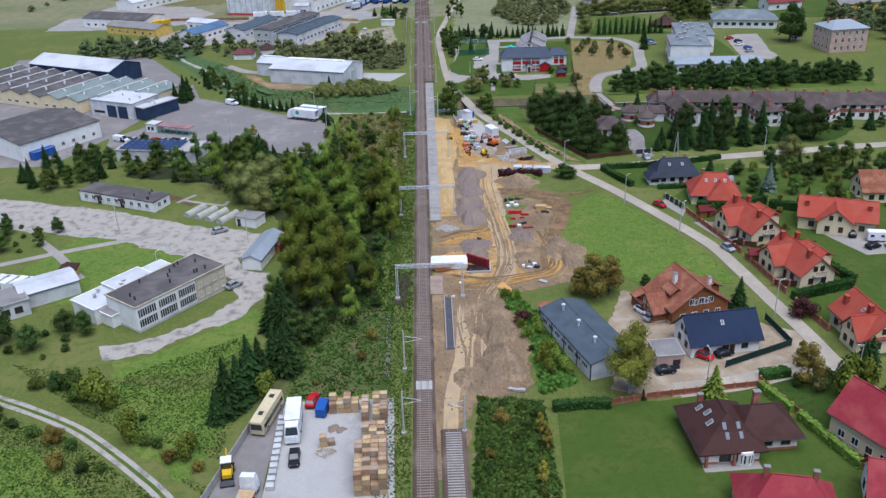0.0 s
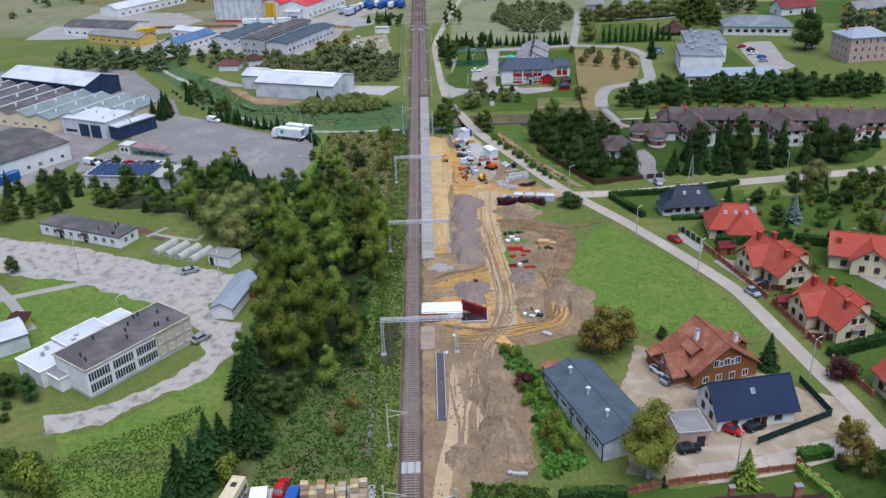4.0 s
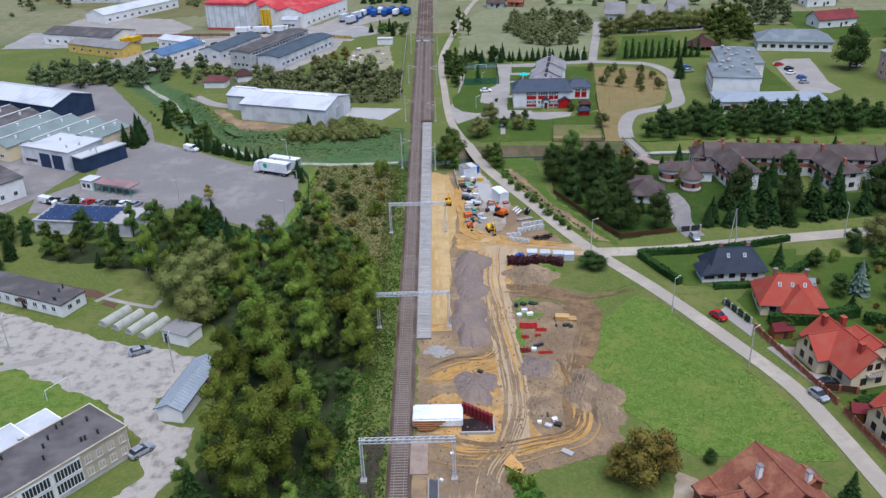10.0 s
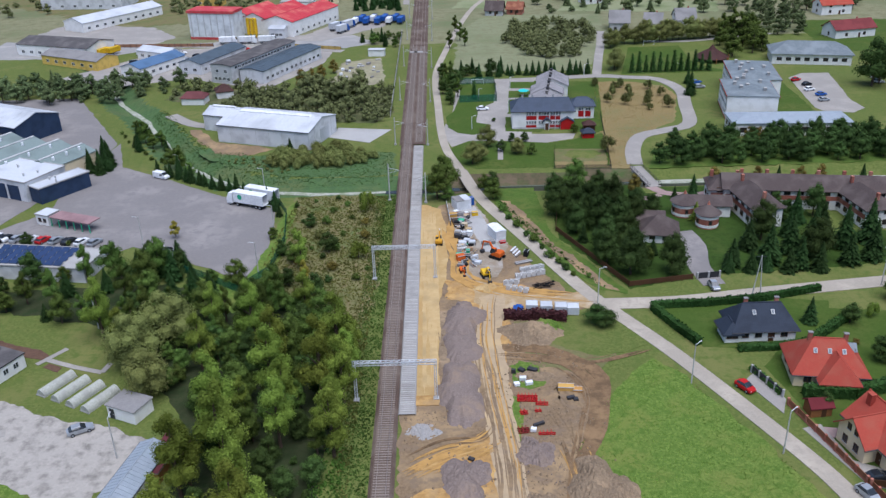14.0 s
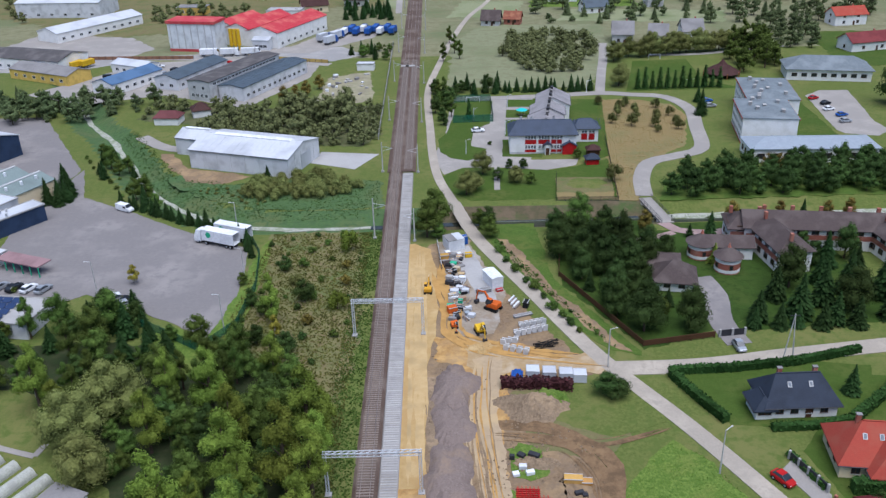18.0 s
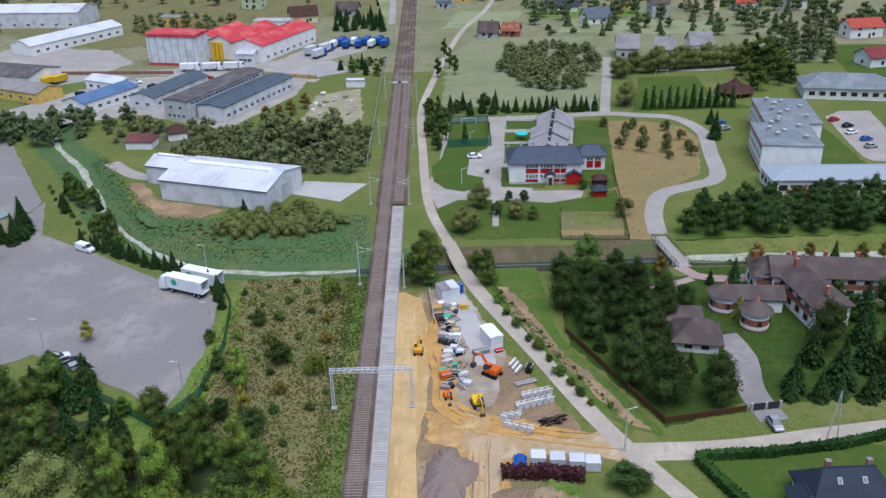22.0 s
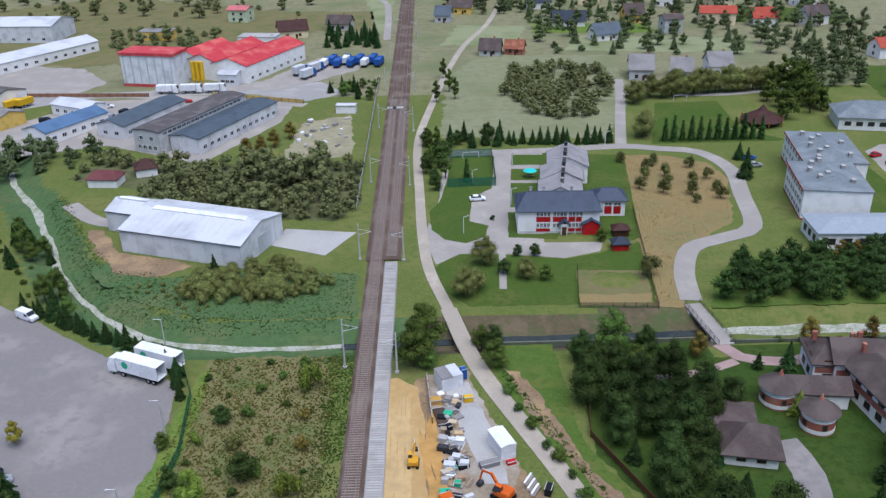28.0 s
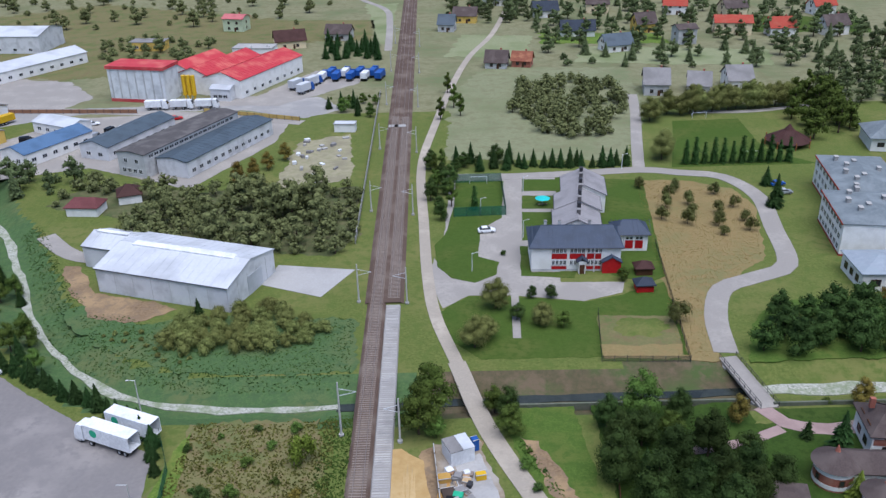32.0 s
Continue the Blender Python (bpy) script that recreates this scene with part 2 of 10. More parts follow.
BEIGEP = mat("beige_paint", (0.6, 0.52, 0.33), rough=0.4, fine=2)
GREENP = mat("green_logo_paint", (0.05, 0.4, 0.22), rough=0.4, fine=2)
PURPLE = mat("dark_red_foliage", (0.07, 0.025, 0.025), (0.05, 0.02, 0.022), fine=3, island=0.4)


def leaf(name, a, b, per=0.22):
    a, b = (a[0], a[1], a[2] * 0.7), (b[0], b[1], b[2] * 0.7)
    return mat(name, tuple(v * 0.95 for v in a), tuple(v * 1.5 for v in b), rough=0.75, fine=3.2, coarse=0.08, bump=0.3, spec=0.04, c=tuple(v * 0.8 for v in a), per=per, island=0.22)


L_DARK = leaf("dark_green_leaves", (0.034, 0.058, 0.021), (0.043, 0.07, 0.025))
L_PARK = leaf("park_tree_leaves", (0.026, 0.044, 0.017), (0.033, 0.052, 0.019))
L_MID = leaf("mid_green_leaves", (0.055, 0.086, 0.024), (0.068, 0.1, 0.029), 0.32)
L_BRIGHT = leaf("yellow_green_leaves", (0.105, 0.142, 0.03), (0.12, 0.155, 0.034), 0.34)
L_GREY = leaf("grey_green_leaves", (0.135, 0.148, 0.062), (0.118, 0.13, 0.056))
L_AUT = leaf("autumn_leaves", (0.13, 0.1, 0.034), (0.12, 0.09, 0.03))
L_YEL = leaf("autumn_yellow_leaves", (0.199, 0.161, 0.032), (0.166, 0.146, 0.037))
L_CON = leaf("conifer_needles", (0.02, 0.042, 0.016), (0.018, 0.036, 0.014))
L_THUJA = leaf("thuja_needles", (0.022, 0.051, 0.017), (0.028, 0.060, 0.021), per=0.12)
L_BLUE = leaf("blue_spruce_needles", (0.106, 0.153, 0.167), (0.133, 0.181, 0.188), per=0.05)
L_SCRUB = leaf("scrub_leaves", (0.09, 0.1, 0.055), (0.1, 0.105, 0.06))
# leaves of distant woods, painted paler to stand in for haze
L_FAR = leaf("haze_paled_leaves", (0.072, 0.095, 0.055), (0.085, 0.106, 0.062))
L_HEDGE = leaf("clipped_hedge_leaves", (0.033, 0.076, 0.021), (0.043, 0.091, 0.026), per=0.1)


# ---- mesh helpers ----
def box(bm, x0, x1, y0, y1, z0, z1):
    v = [bm.verts.new((x, y, z)) for z in (z0, z1) for x, y in ((x0, y0), (x1, y0), (x1, y1), (x0, y1))]
    for f in ((3, 2, 1, 0), (4, 5, 6, 7), (0, 1, 5, 4), (1, 2, 6, 5), (2, 3, 7, 6), (3, 0, 4, 7)):
        bm.faces.new([v[i] for i in f])
    return v


def beam(bm, a, b, r, n=4, r2=None):
    """A bar of n sides from a to b."""
    a, b = Vector(a), Vector(b)
    q = (b - a).to_track_quat("Z", "Y")
    rings = []
    for p, rad in ((a, r), (b, r if r2 is None else r2)):
        rings.append([bm.verts.new(p + q @ Vector((rad * math.cos(math.tau * (i + 0.5) / n), rad * math.sin(math.tau * (i + 0.5) / n), 0))) for i in range(n)])
    for i in range(n):
        j = (i + 1) % n
        bm.faces.new((rings[0][i], rings[0][j], rings[1][j], rings[1][i]))
    bm.faces.new(rings[0][::-1])
    bm.faces.new(rings[1])


def loft(bm, sections):
    """A body from cross sections (x, half width, z0, z1, top half width)."""
    rows = []
    for x, hw, z0, z1, tw in sections:
        rows.append([bm.verts.new(p) for p in ((x, -hw, z0), (x, hw, z0), (x, hw, z0 + (z1 - z0) * 0.6), (x, tw, z1), (x, -tw, z1), (x, -hw, z0 + (z1 - z0) * 0.6))])
    for r, u in zip(rows, rows[1:]):
        for k in range(6):
            bm.faces.new((r[k], u[k], u[(k + 1) % 6], r[(k + 1) % 6]))
    bm.faces.new(rows[0])
    bm.faces.new(rows[-1][::-1])
    bmesh.ops.recalc_face_normals(bm, faces=bm.faces)


def mesh_of(name, bm, material):
    me = bpy.data.meshes.new(name)
    bm.to_mesh(me)
    bm.free()
    me.materials.append(material)
    return me


def part(name, bm, material, parent, label="", at=None):
    ob = new(name, mesh_of(name, bm, material) if isinstance(bm, bmesh.types.BMesh) else bm)
    ob.parent = parent
    if at is not None:
        ob.matrix_basis = at
    if label:
        tagged(ob, label)
    return ob


def thing(name, x, y, rot, label, category, group="", z=0.0):
    ob = new(name)
    ob.matrix_basis = pose(x, y, z, 0, 0, rot)
    return tagged(ob, label, category, group)


def solid(name, bm, material, label, category, kind="", group=""):
    return tagged(new(name, mesh_of(name, bm, material)), label, category, group, kind)


CACHE = {}


def cached(key, build, material):
    if key not in CACHE:
        bm = bmesh.new()
        build(bm)
        CACHE[key] = mesh_of(key[0], bm, material)
    return CACHE[key]


def smooth_line(pts, step=3.0):
    """Points along a smooth curve through pts."""
    p = [Vector((*q, 0)) for q in pts]
    p = [2 * p[0] - p[1]] + p + [2 * p[-1] - p[-2]]
    out = []
    for i in range(1, len(p) - 2):
        n = max(1, int((p[i + 1] - p[i]).length / step))
        for k in range(n):
            t = k / n
            a, b, c, d = p[i - 1:i + 3]
            out.append(0.5 * ((2 * b) + (c - a) * t + (2 * a - 5 * b + 4 * c - d) * t * t + (3 * b - a - 3 * c + d) * t ** 3))
    return out + [p[-2]]


def ribbon(name, pts, width, z, material, label, category="road", kind="structure", thick=0.25, wob=0.0, dz=None):
    """A strip of even width along a smooth line, with skirts."""
    line = smooth_line(pts)
    bm = bmesh.new()
    rows = []
    for i, q in enumerate(line):
        d = (line[min(i + 1, len(line) - 1)] - line[max(i - 1, 0)]).normalized()
        s = Vector((-d.y, d.x, 0))
        w1 = width / 2 * (1 + wob * noise.noise(q * 0.15))
        w2 = width / 2 * (1 + wob * noise.noise(q * 0.15 + Vector((9, 4, 2))))
        h = z + (dz(q) if dz else 0)
        a, b = q + s * w1, q - s * w2
        rows.append([bm.verts.new((a.x, a.y, h - thick)), bm.verts.new((a.x, a.y, h)), bm.verts.new((b.x, b.y, h)), bm.verts.new((b.x, b.y, h - thick))])
    for r, u in zip(rows, rows[1:]):
        for k in range(3):
            bm.faces.new((r[k], r[k + 1], u[k + 1], u[k]))
    bm.faces.new(rows[0][::-1])
    bm.faces.new(rows[-1])
    bmesh.ops.recalc_face_normals(bm, faces=bm.faces)
    return solid(name, bm, material, label, category, kind)


def streaks(name, pts, count, spread, width, z, material, label, seed, whole=0.5):
    """Many thin uneven wheel marks along one line, in one mesh."""
    rnd = random.Random(seed)
    line = smooth_line(pts, 1.0)
    vs, fs = [], []
    for k in range(count):
        n = len(line)
        l = max(4, int(n * rnd.uniform(whole * 0.4, 1.0)))
        s0 = rnd.randint(0, max(0, n - l))
        off, w, ph = rnd.gauss(0, 0.42) * spread, width * rnd.uniform(0.5, 1.4), rnd.uniform(0, 90)
        last = None
        for i in range(s0, min(n, s0 + l)):
            q = line[i]
            d = (line[min(i + 1, n - 1)] - line[max(i - 1, 0)]).normalized()
            s = Vector((-d.y, d.x, 0))
            c = q + s * (off + 0.35 * noise.noise(Vector((i * 0.12, ph, 0))) * spread * 0.5)
            end = min(1.0, (i - s0) / 4, (s0 + l - 1 - i) / 4)
            h = w / 2 * max(0.05, end) * (1 + 0.9 * noise.noise(Vector((i * 0.5, ph, 3))))
            b = len(vs)
            zz = z + 0.0007 * k
            vs += [tuple(c + s * h + Vector((0, 0, zz))), tuple(c - s * h + Vector((0, 0, zz)))]
            if last is not None:
                fs.append((last, last + 1, b + 1, b))
            last = b
    me = bpy.data.meshes.new(name)
    me.from_pydata(vs, [], fs)
    me.materials.append(material)
    return tagged(new(name, me), label, "wheel marks", kind="stuff")


def patch(name, pts, z, material, label, category="ground", jag=0.8, kind="structure", thick=0.2):
    """A flat area with an uneven outline and a skirt."""
    out = []
    for i, q in enumerate(pts):
        a, b = Vector((*q, 0)), Vector((*pts[(i + 1) % len(pts)], 0))
        n = max(1, int((b - a).length / 0.9)) if jag else 1
        s = Vector((-(b - a).y, (b - a).x, 0)).normalized()
        for k in range(n):
            p = a.lerp(b, k / n)
            out.append(p + s * jag * (noise.noise(p * 0.22) * 1.6 + noise.noise(p * 0.7) * 0.8 + noise.noise(p * 1.9) * 0.45) if jag else p)
    n = len(out)
    pts2, _, tris, _, _, _ = geometry.delaunay_2d_cdt([p.xy for p in out], [], [list(range(n))], 1, 1e-4)
    vs = [(p.x, p.y, z) for p in pts2]
    fs = [tuple(f) if (pts2[f[1]] - pts2[f[0]]).cross(pts2[f[2]] - pts2[f[0]]) > 0 else tuple(f[::-1]) for f in tris]
    k = len(vs)
    vs += [(p.x, p.y, z) for p in out] + [(p.x, p.y, z - thick) for p in out]
    fs += [(k + i, k + (i + 1) % n, k + n + (i + 1) % n, k + n + i) for i in range(n)]
    me = bpy.data.meshes.new(name)
    me.from_pydata(vs, [], fs)
    me.materials.append(material)
    return tagged(new(name, me), label, category, "", kind)


def inside(x, y, poly):
    c = False
    for i in range(len(poly)):
        (x0, y0), (x1, y1) = poly[i], poly[i - 1]
        if (y0 > y) != (y1 > y) and x < (x1 - x0) * (y - y0) / (y1 - y0) + x0:
            c = not c
    return c


# ---- ground ----
CANAL = [(-150, 470), (-112, 395), (-98, 375), (-74, 334), (-58, 314), (-46, 306.5), (-34, 303), (-8, 302), (20, 303), (62, 304), (110, 304), (260, 300)]
canal_line = smooth_line(CANAL, 6.0)


def canal_depth(x, y):
    if not (270 < y < 490):
        return 0.0
    best = 1e9
    for a, b in zip(canal_line, canal_line[1:]):
        dx, dy = b.x - a.x, b.y - a.y
        t = max(0, min(1, ((x - a.x) * dx + (y - a.y) * dy) / (dx * dx + dy * dy)))
        best = min(best, math.hypot(x - a.x - t * dx, y - a.y - t * dy))
    return -1.9 * max(0.0, min(1.0, (7.0 - best) / 4.2))


def axis(lo, hi, step, far):
    a = list(np.arange(lo, hi + 0.1, step))
    left, right, s = [], [], step
    p, q = lo, hi
    while p > -far:
        s *= 1.35
        p, q = p - s, q + s
        left.append(p), right.append(q)
    return left[::-1] + a + right


gx, gy = axis(-150, 150, 2.0, 4000), axis(60, 480, 2.0, 4000)
verts = [(x, y, canal_depth(x, y) if -160 < x < 270 else 0.0) for y in gy for x in gx]
nx = len(gx)
faces = [(j * nx + i, j * nx + i + 1, (j + 1) * nx + i + 1, (j + 1) * nx + i) for j in range(len(gy) - 1) for i in range(nx - 1)]
me = bpy.data.meshes.new("ground")
me.from_pydata(verts, [], faces)
# far grassland, lightened and greyed so its colour carries the distance haze
FARLAND = mat("haze_paled_grassland", (0.16, 0.165, 0.085), (0.22, 0.205, 0.12), fine=0.7, coarse=0.03, c=(0.13, 0.15, 0.07), bump=0.8, mid=(0.15, 0.145, 0.075))
for m in (GRASS, BANK, REED, FARLAND):
    me.materials.append(m)
for f in me.polygons:
    c = f.center
    if c.z < -0.15:
        f.material_index = 1 if 7 < c.x < 66 else 2 if c.x < 7 else 0
    elif c.y > 476:
        f.material_index = 3
tagged(new("ground", me), "mixed green grass land with a cut stream channel", "ground", kind="structure")


def RX(y):
    """The old track's centre line."""
    return -0.75 - 0.006 * y


# areas of ground, one lying a few centimetres over the other
MEADOW_EDGE = [(28.5, 187), (31, 192), (35, 200), (42, 209), (46.5, 213.5), (50.4, 209.4), (54.6, 199), (59.6, 187), (63.6, 176), (66.2, 166), (66.6, 160), (60.8, 159.5), (51.6, 161.5), (44.3, 162), (37, 172), (32.5, 182)]
patch("meadow", MEADOW_EDGE, 0.065, MEADOW, "mown bright green meadow beside the road", jag=0.5)
patch("school_meadow", [(-37.5, 156), (-33.5, 151.7), (-36, 142), (-41, 133), (-47, 131.5), (-60, 131), (-61, 136.5), (-54, 138), (-46, 146)], 0.03, MEADOW, "worn green grass before the old school yard", jag=0.8)
patch("track_meadow", [(-61, 129.5), (-40, 125), (-36, 116), (-36.5, 107), (-39.6, 101.5), (-47.5, 108.8), (-55.3, 118.2)], 0.031, MEADOW, "lush green grass beside the farm track", jag=0.8)
patch("track_meadow", [(-78, 114), (-66, 110.4), (-55.5, 101.4), (-51, 96), (-60, 90), (-84, 90)], 0.031, MEADOW, "bright green meadow below the farm track", jag=0.8)
patch("meadow_bank", [(24, 223), (31, 217), (38.5, 214.6), (45.6, 217.6), (47.2, 219.5), (42, 231), (35, 230), (26, 228)], 0.065, GRASS, "green grass bank below the road fork", jag=0.5)
patch("site_grass", [(19.6, 212.5), (22, 214), (25.5, 211.5), (26, 206), (23, 204.6), (20.4, 205.5)], 0.1, MEADOW, "patch of green weeds among site goods", jag=0.7)
patch("site_grass", [(19.8, 190), (21.5, 197), (20.2, 203), (19.0, 198), (18.9, 191)], 0.1, MEADOW, "strip of green weeds beside the haul track", jag=0.5)
# hazy olive: the meadow's base colour includes the haze over it
patch("meadow_north", [(13, 424), (67, 421), (84, 470), (90, 533), (32, 540), (16, 500)], 0.03, mat("hazy_pale_meadow", (0.17, 0.185, 0.1), (0.215, 0.22, 0.125), fine=0.9, coarse=0.04, c=(0.145, 0.165, 0.08), bump=0.8, mid=(0.165, 0.165, 0.09)), "meadow behind a row of firs, haze painted into its pale colour", jag=1.5)
patch("dry_field", [(66, 404), (81, 402.5), (91, 396), (93, 384), (89, 366), (85.6, 354.5), (75, 343.5), (67, 337), (62.8, 322), (62.2, 311.5), (54.8, 312), (57.5, 330), (60.5, 357), (64, 385)], 0.03, HAY, "unmown straw-coloured field with fruit trees", jag=0.6)
patch("school_yard", [(14.5, 412.3), (40, 411.4), (44, 407.2), (37, 343.9), (50.9, 343.2), (49.4, 338.4), (40.8, 335.2), (25.9, 338.3), (16.7, 338.8), (11.1, 333.5), (8.4, 345.5), (9.3, 357.3), (11, 352.5), (12, 372)], 0.045, PAVER, "grey paved school yard with planted islands", "yard", jag=0.15)
patch("school_lawn", [(44, 408), (68.2, 404), (60.4, 345.5), (56.6, 342.9), (50.6, 345.2), (44, 352)], 0.04, LAWN, "mown lawn round the red and white school", jag=0.2)
for k, pts in enumerate(([(15.7, 406.5), (29.2, 405.6), (26.7, 379.5), (20.9, 372.6), (19.7, 357.3), (24.3, 354.3), (23.1, 348.1), (18.2, 344.4), (13.2, 346.9), (10.2, 352.6), (9.4, 363.7), (12.2, 370.3), (14.8, 388.9)], [(34.5, 406.6), (45.1, 405.9), (43.9, 397.0), (33.7, 397.7)], [(33.4, 394.3), (42.7, 393.7), (41.5, 384.8), (32.5, 385.3)], [(32.3, 383.0), (40.8, 382.5), (39.7, 374.3), (34.4, 373.9), (32.4, 365.6), (30.7, 365.7)], [(29.8, 362.5), (32.0, 362.3), (31.2, 349.0), (41.0, 348.4), (40.3, 345.5), (28.7, 347.2)])):
    patch("school_lawn", pts, 0.075, LAWN, "mown lawn beside the school drive" if not k else "small mown lawn island beside the school", jag=0.12)
patch("garden_lawn", [(10.4, 332), (16.3, 338.2), (26, 337.8), (41, 334.8), (50, 338), (59.4, 343), (56.9, 313.4), (40, 313.6), (18, 313.6), (13, 320)], 0.042, LAWN, "garden lawn with shrubs south of the school", jag=0.4)
patch("sports_pitch", [(79, 413.6), (122, 414), (112, 425), (111.4, 435), (113, 459), (90.4, 458), (86, 440)], 0.04, LAWN, "green football pitch behind a row of thujas", jag=0)
patch("rough_grass", [(-36, 255), (-32, 296), (-10, 297), (-6, 250), (-8, 225), (-20, 235)], 0.03, ROUGH, "rough brownish grass with scattered shrubs", jag=1.5)
patch("reed_bank", [(-62, 327), (-55, 320.5), (-45, 314.5), (-33, 311), (-6, 310.2), (-7, 330), (-30, 333), (-50, 330), (-64, 338), (-69, 335)], 0.05, REED, "lush green bank above the stream", jag=1.2)
# tree shade on this lawn is in the base colour
patch("cloister_lawn", [(36, 298), (62, 298), (62, 292), (100, 294), (100, 262), (62, 246), (48, 240), (36, 266)], 0.03, SHADELAWN, "lawn among cloister trees, tree shade put into its green", jag=0.6)
patch("open_rough", [(-33, 119), (-26.5, 123.5), (-7.4, 124), (-7.6, 150), (-12, 156), (-22, 154), (-31, 150)], 0.033, mat("lush_rough_grass", (0.055, 0.08, 0.024), (0.1, 0.115, 0.04), fine=2.0, coarse=0.14, c=(0.115, 0.1, 0.046), bump=1.0, mid=(0.062, 0.09, 0.026)), "open rough green grass beside the grove", jag=0.8)
ribbon("drain_strip", [(-8.8, 151), (-8.5, 140), (-8.4, 128)], 0.9, 0.06, mat("grey_silt", (0.19, 0.17, 0.15), (0.13, 0.115, 0.1), fine=2.0, coarse=0.3, bump=0.8), "grey silted drain beside the track", "ditch", wob=0.5)
patch("dark_soil", [(-8.6, 157.5), (-5.6, 153.5), (-4.6, 160), (-4.4, 171), (-6.8, 168), (-7.4, 162)], 0.05, mat("dark_dug_soil", (0.07, 0.052, 0.042), (0.045, 0.035, 0.03), fine=2.0, coarse=0.3, bump=1.0), "dark freshly dug soil round the portal foot", "dirt ground", jag=0.6)
# litter and ivy floor, its colour darkened to paint the shade between crowns
patch("grove_floor", [(-33.5, 150), (-22, 153), (-12.5, 154), (-11, 180), (-11, 222), (-18, 236), (-33, 244), (-60, 248), (-92, 246), (-90, 238), (-60, 230), (-42, 206), (-35.5, 196), (-33, 178)], 0.035, mat("shade_dark_litter", (0.03, 0.042, 0.016), (0.044, 0.046, 0.022), fine=1.5, coarse=0.2, bump=1.0, mid=(0.024, 0.038, 0.013)), "leaf litter and ivy under the grove, darkened as crown shade", jag=0.8)
patch("cloister_lawn", [(63, 246.4), (69, 246), (128, 251), (140, 264), (101, 266), (99, 262)], 0.026, SHADELAWN, "lawn behind the cloister fence, tree shade put into its green", jag=0.5)
patch("brush_floor", [(-70, 363), (-62, 366), (-14, 360), (-9, 372), (-12, 405), (-36, 400), (-60, 404), (-90, 410), (-96, 395), (-70, 384)], 0.03, mat("brush_floor", (0.085, 0.1, 0.04), (0.13, 0.115, 0.06), fine=1.1, coarse=0.15, bump=1.0, mid=(0.07, 0.09, 0.035)), "matted rough growth under the brush", jag=1.2)
patch("works_yard", [(-205, 468), (-150, 464), (-120, 482), (-60, 484), (-36, 471), (-22, 482), (-34, 499), (-60, 497), (-100, 491), (-128, 489), (-205, 504)], 0.035, mat("pale_works_asphalt", (0.29, 0.28, 0.265), (0.24, 0.232, 0.22), fine=1.0, coarse=0.1, c=(0.33, 0.315, 0.29), mid=(0.26, 0.25, 0.235)), "pale worn yard between factory halls", "yard", jag=0.6)
patch("school_lot", [(140.5, 402), (148, 408), (158, 407.5), (151, 371), (152, 362), (146, 357), (137, 360), (135.6, 364)], 0.05, PAVER, "grey paved school car park", "car park", jag=0.2)
patch("school_lawn", [(118, 352), (134, 352), (136, 398), (124, 404)], 0.03, LAWN, "mown lawn behind the white school", jag=0.3)
SOIL = mat("garden_soil", (0.13, 0.075, 0.05), (0.09, 0.055, 0.04), fine=1.6, coarse=0.3, bump=0.8)
patch("soil_bed", [(-92, 228.4), (-80, 225.2), (-70.8, 221.6), (-68.3, 219.6), (-68.8, 218), (-78.4, 221.6), (-91, 226)], 0.05, SOIL, "dug brown garden bed behind the office", "garden bed", jag=0.3)
patch("soil_bed", [(-67.9, 215.6), (-67.1, 217.0), (-64.1, 215.4), (-64.4, 213.8)], 0.05, SOIL, "small dug garden bed", "garden bed", jag=0.1)
ribbon("garden_path", [(-69.4, 216.6), (-67.4, 219.4), (-65.6, 222)], 1.1, 0.08, PAVER, "pale garden path", "path")
ribbon("garden_path", [(-67.8, 218.1), (-61.9, 215.5), (-55.8, 213.4)], 1.1, 0.084, PAVER, "pale garden path", "path")
ribbon("garden_path", [(-55.8, 213.4), (-55.2, 216.4)], 1.1, 0.088, PAVER, "pale garden path", "path")
patch("canal_meadow", [(67.5, 311.2), (170, 312), (172, 330), (106, 335), (80, 333), (72, 324)], 0.03, VERGE, "lush green meadow strip along the stream", jag=0.6)
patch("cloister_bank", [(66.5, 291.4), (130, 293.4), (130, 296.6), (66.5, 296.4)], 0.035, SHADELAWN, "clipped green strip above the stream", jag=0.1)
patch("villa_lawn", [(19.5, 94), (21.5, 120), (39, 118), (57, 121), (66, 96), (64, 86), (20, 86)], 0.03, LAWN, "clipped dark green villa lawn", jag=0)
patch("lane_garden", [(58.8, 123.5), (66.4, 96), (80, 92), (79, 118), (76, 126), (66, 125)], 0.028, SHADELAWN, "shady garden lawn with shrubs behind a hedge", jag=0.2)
patch("house_lawn", [(51, 231), (57, 217), (80, 214), (87, 233), (70, 236)], 0.03, LAWN, "mown lawn round the dark-roofed house", jag=0.2)
patch("gardens", [(66, 210), (74, 168), (79, 130), (130, 125), (130, 225), (84, 230)], 0.02, LAWN, "gardens between red-roofed houses", jag=0.3)
patch("far_scrub", [(-150, 530), (-60, 560), (-40, 640), (-190, 720), (-300, 640)], 0.02, ROUGH, "far scrub land", jag=4)

patch("asphalt_lot", [(-108, 276), (-97, 290), (-100, 318), (-96, 345), (-88, 323), (-75, 314.5), (-54, 299), (-36, 288), (-33.5, 264), (-36, 248), (-46, 255), (-68, 268), (-92, 279)], 0.06, ASPHALT, "wide worn purple-grey asphalt lorry park", "car park", jag=0.3)
patch("car_park", [(-108, 277), (-105, 266), (-72, 263.5), (-67, 267.5), (-92, 280)], 0.066, ASPHALT, "staff car park beside the factory gate", "car park", jag=0.3)
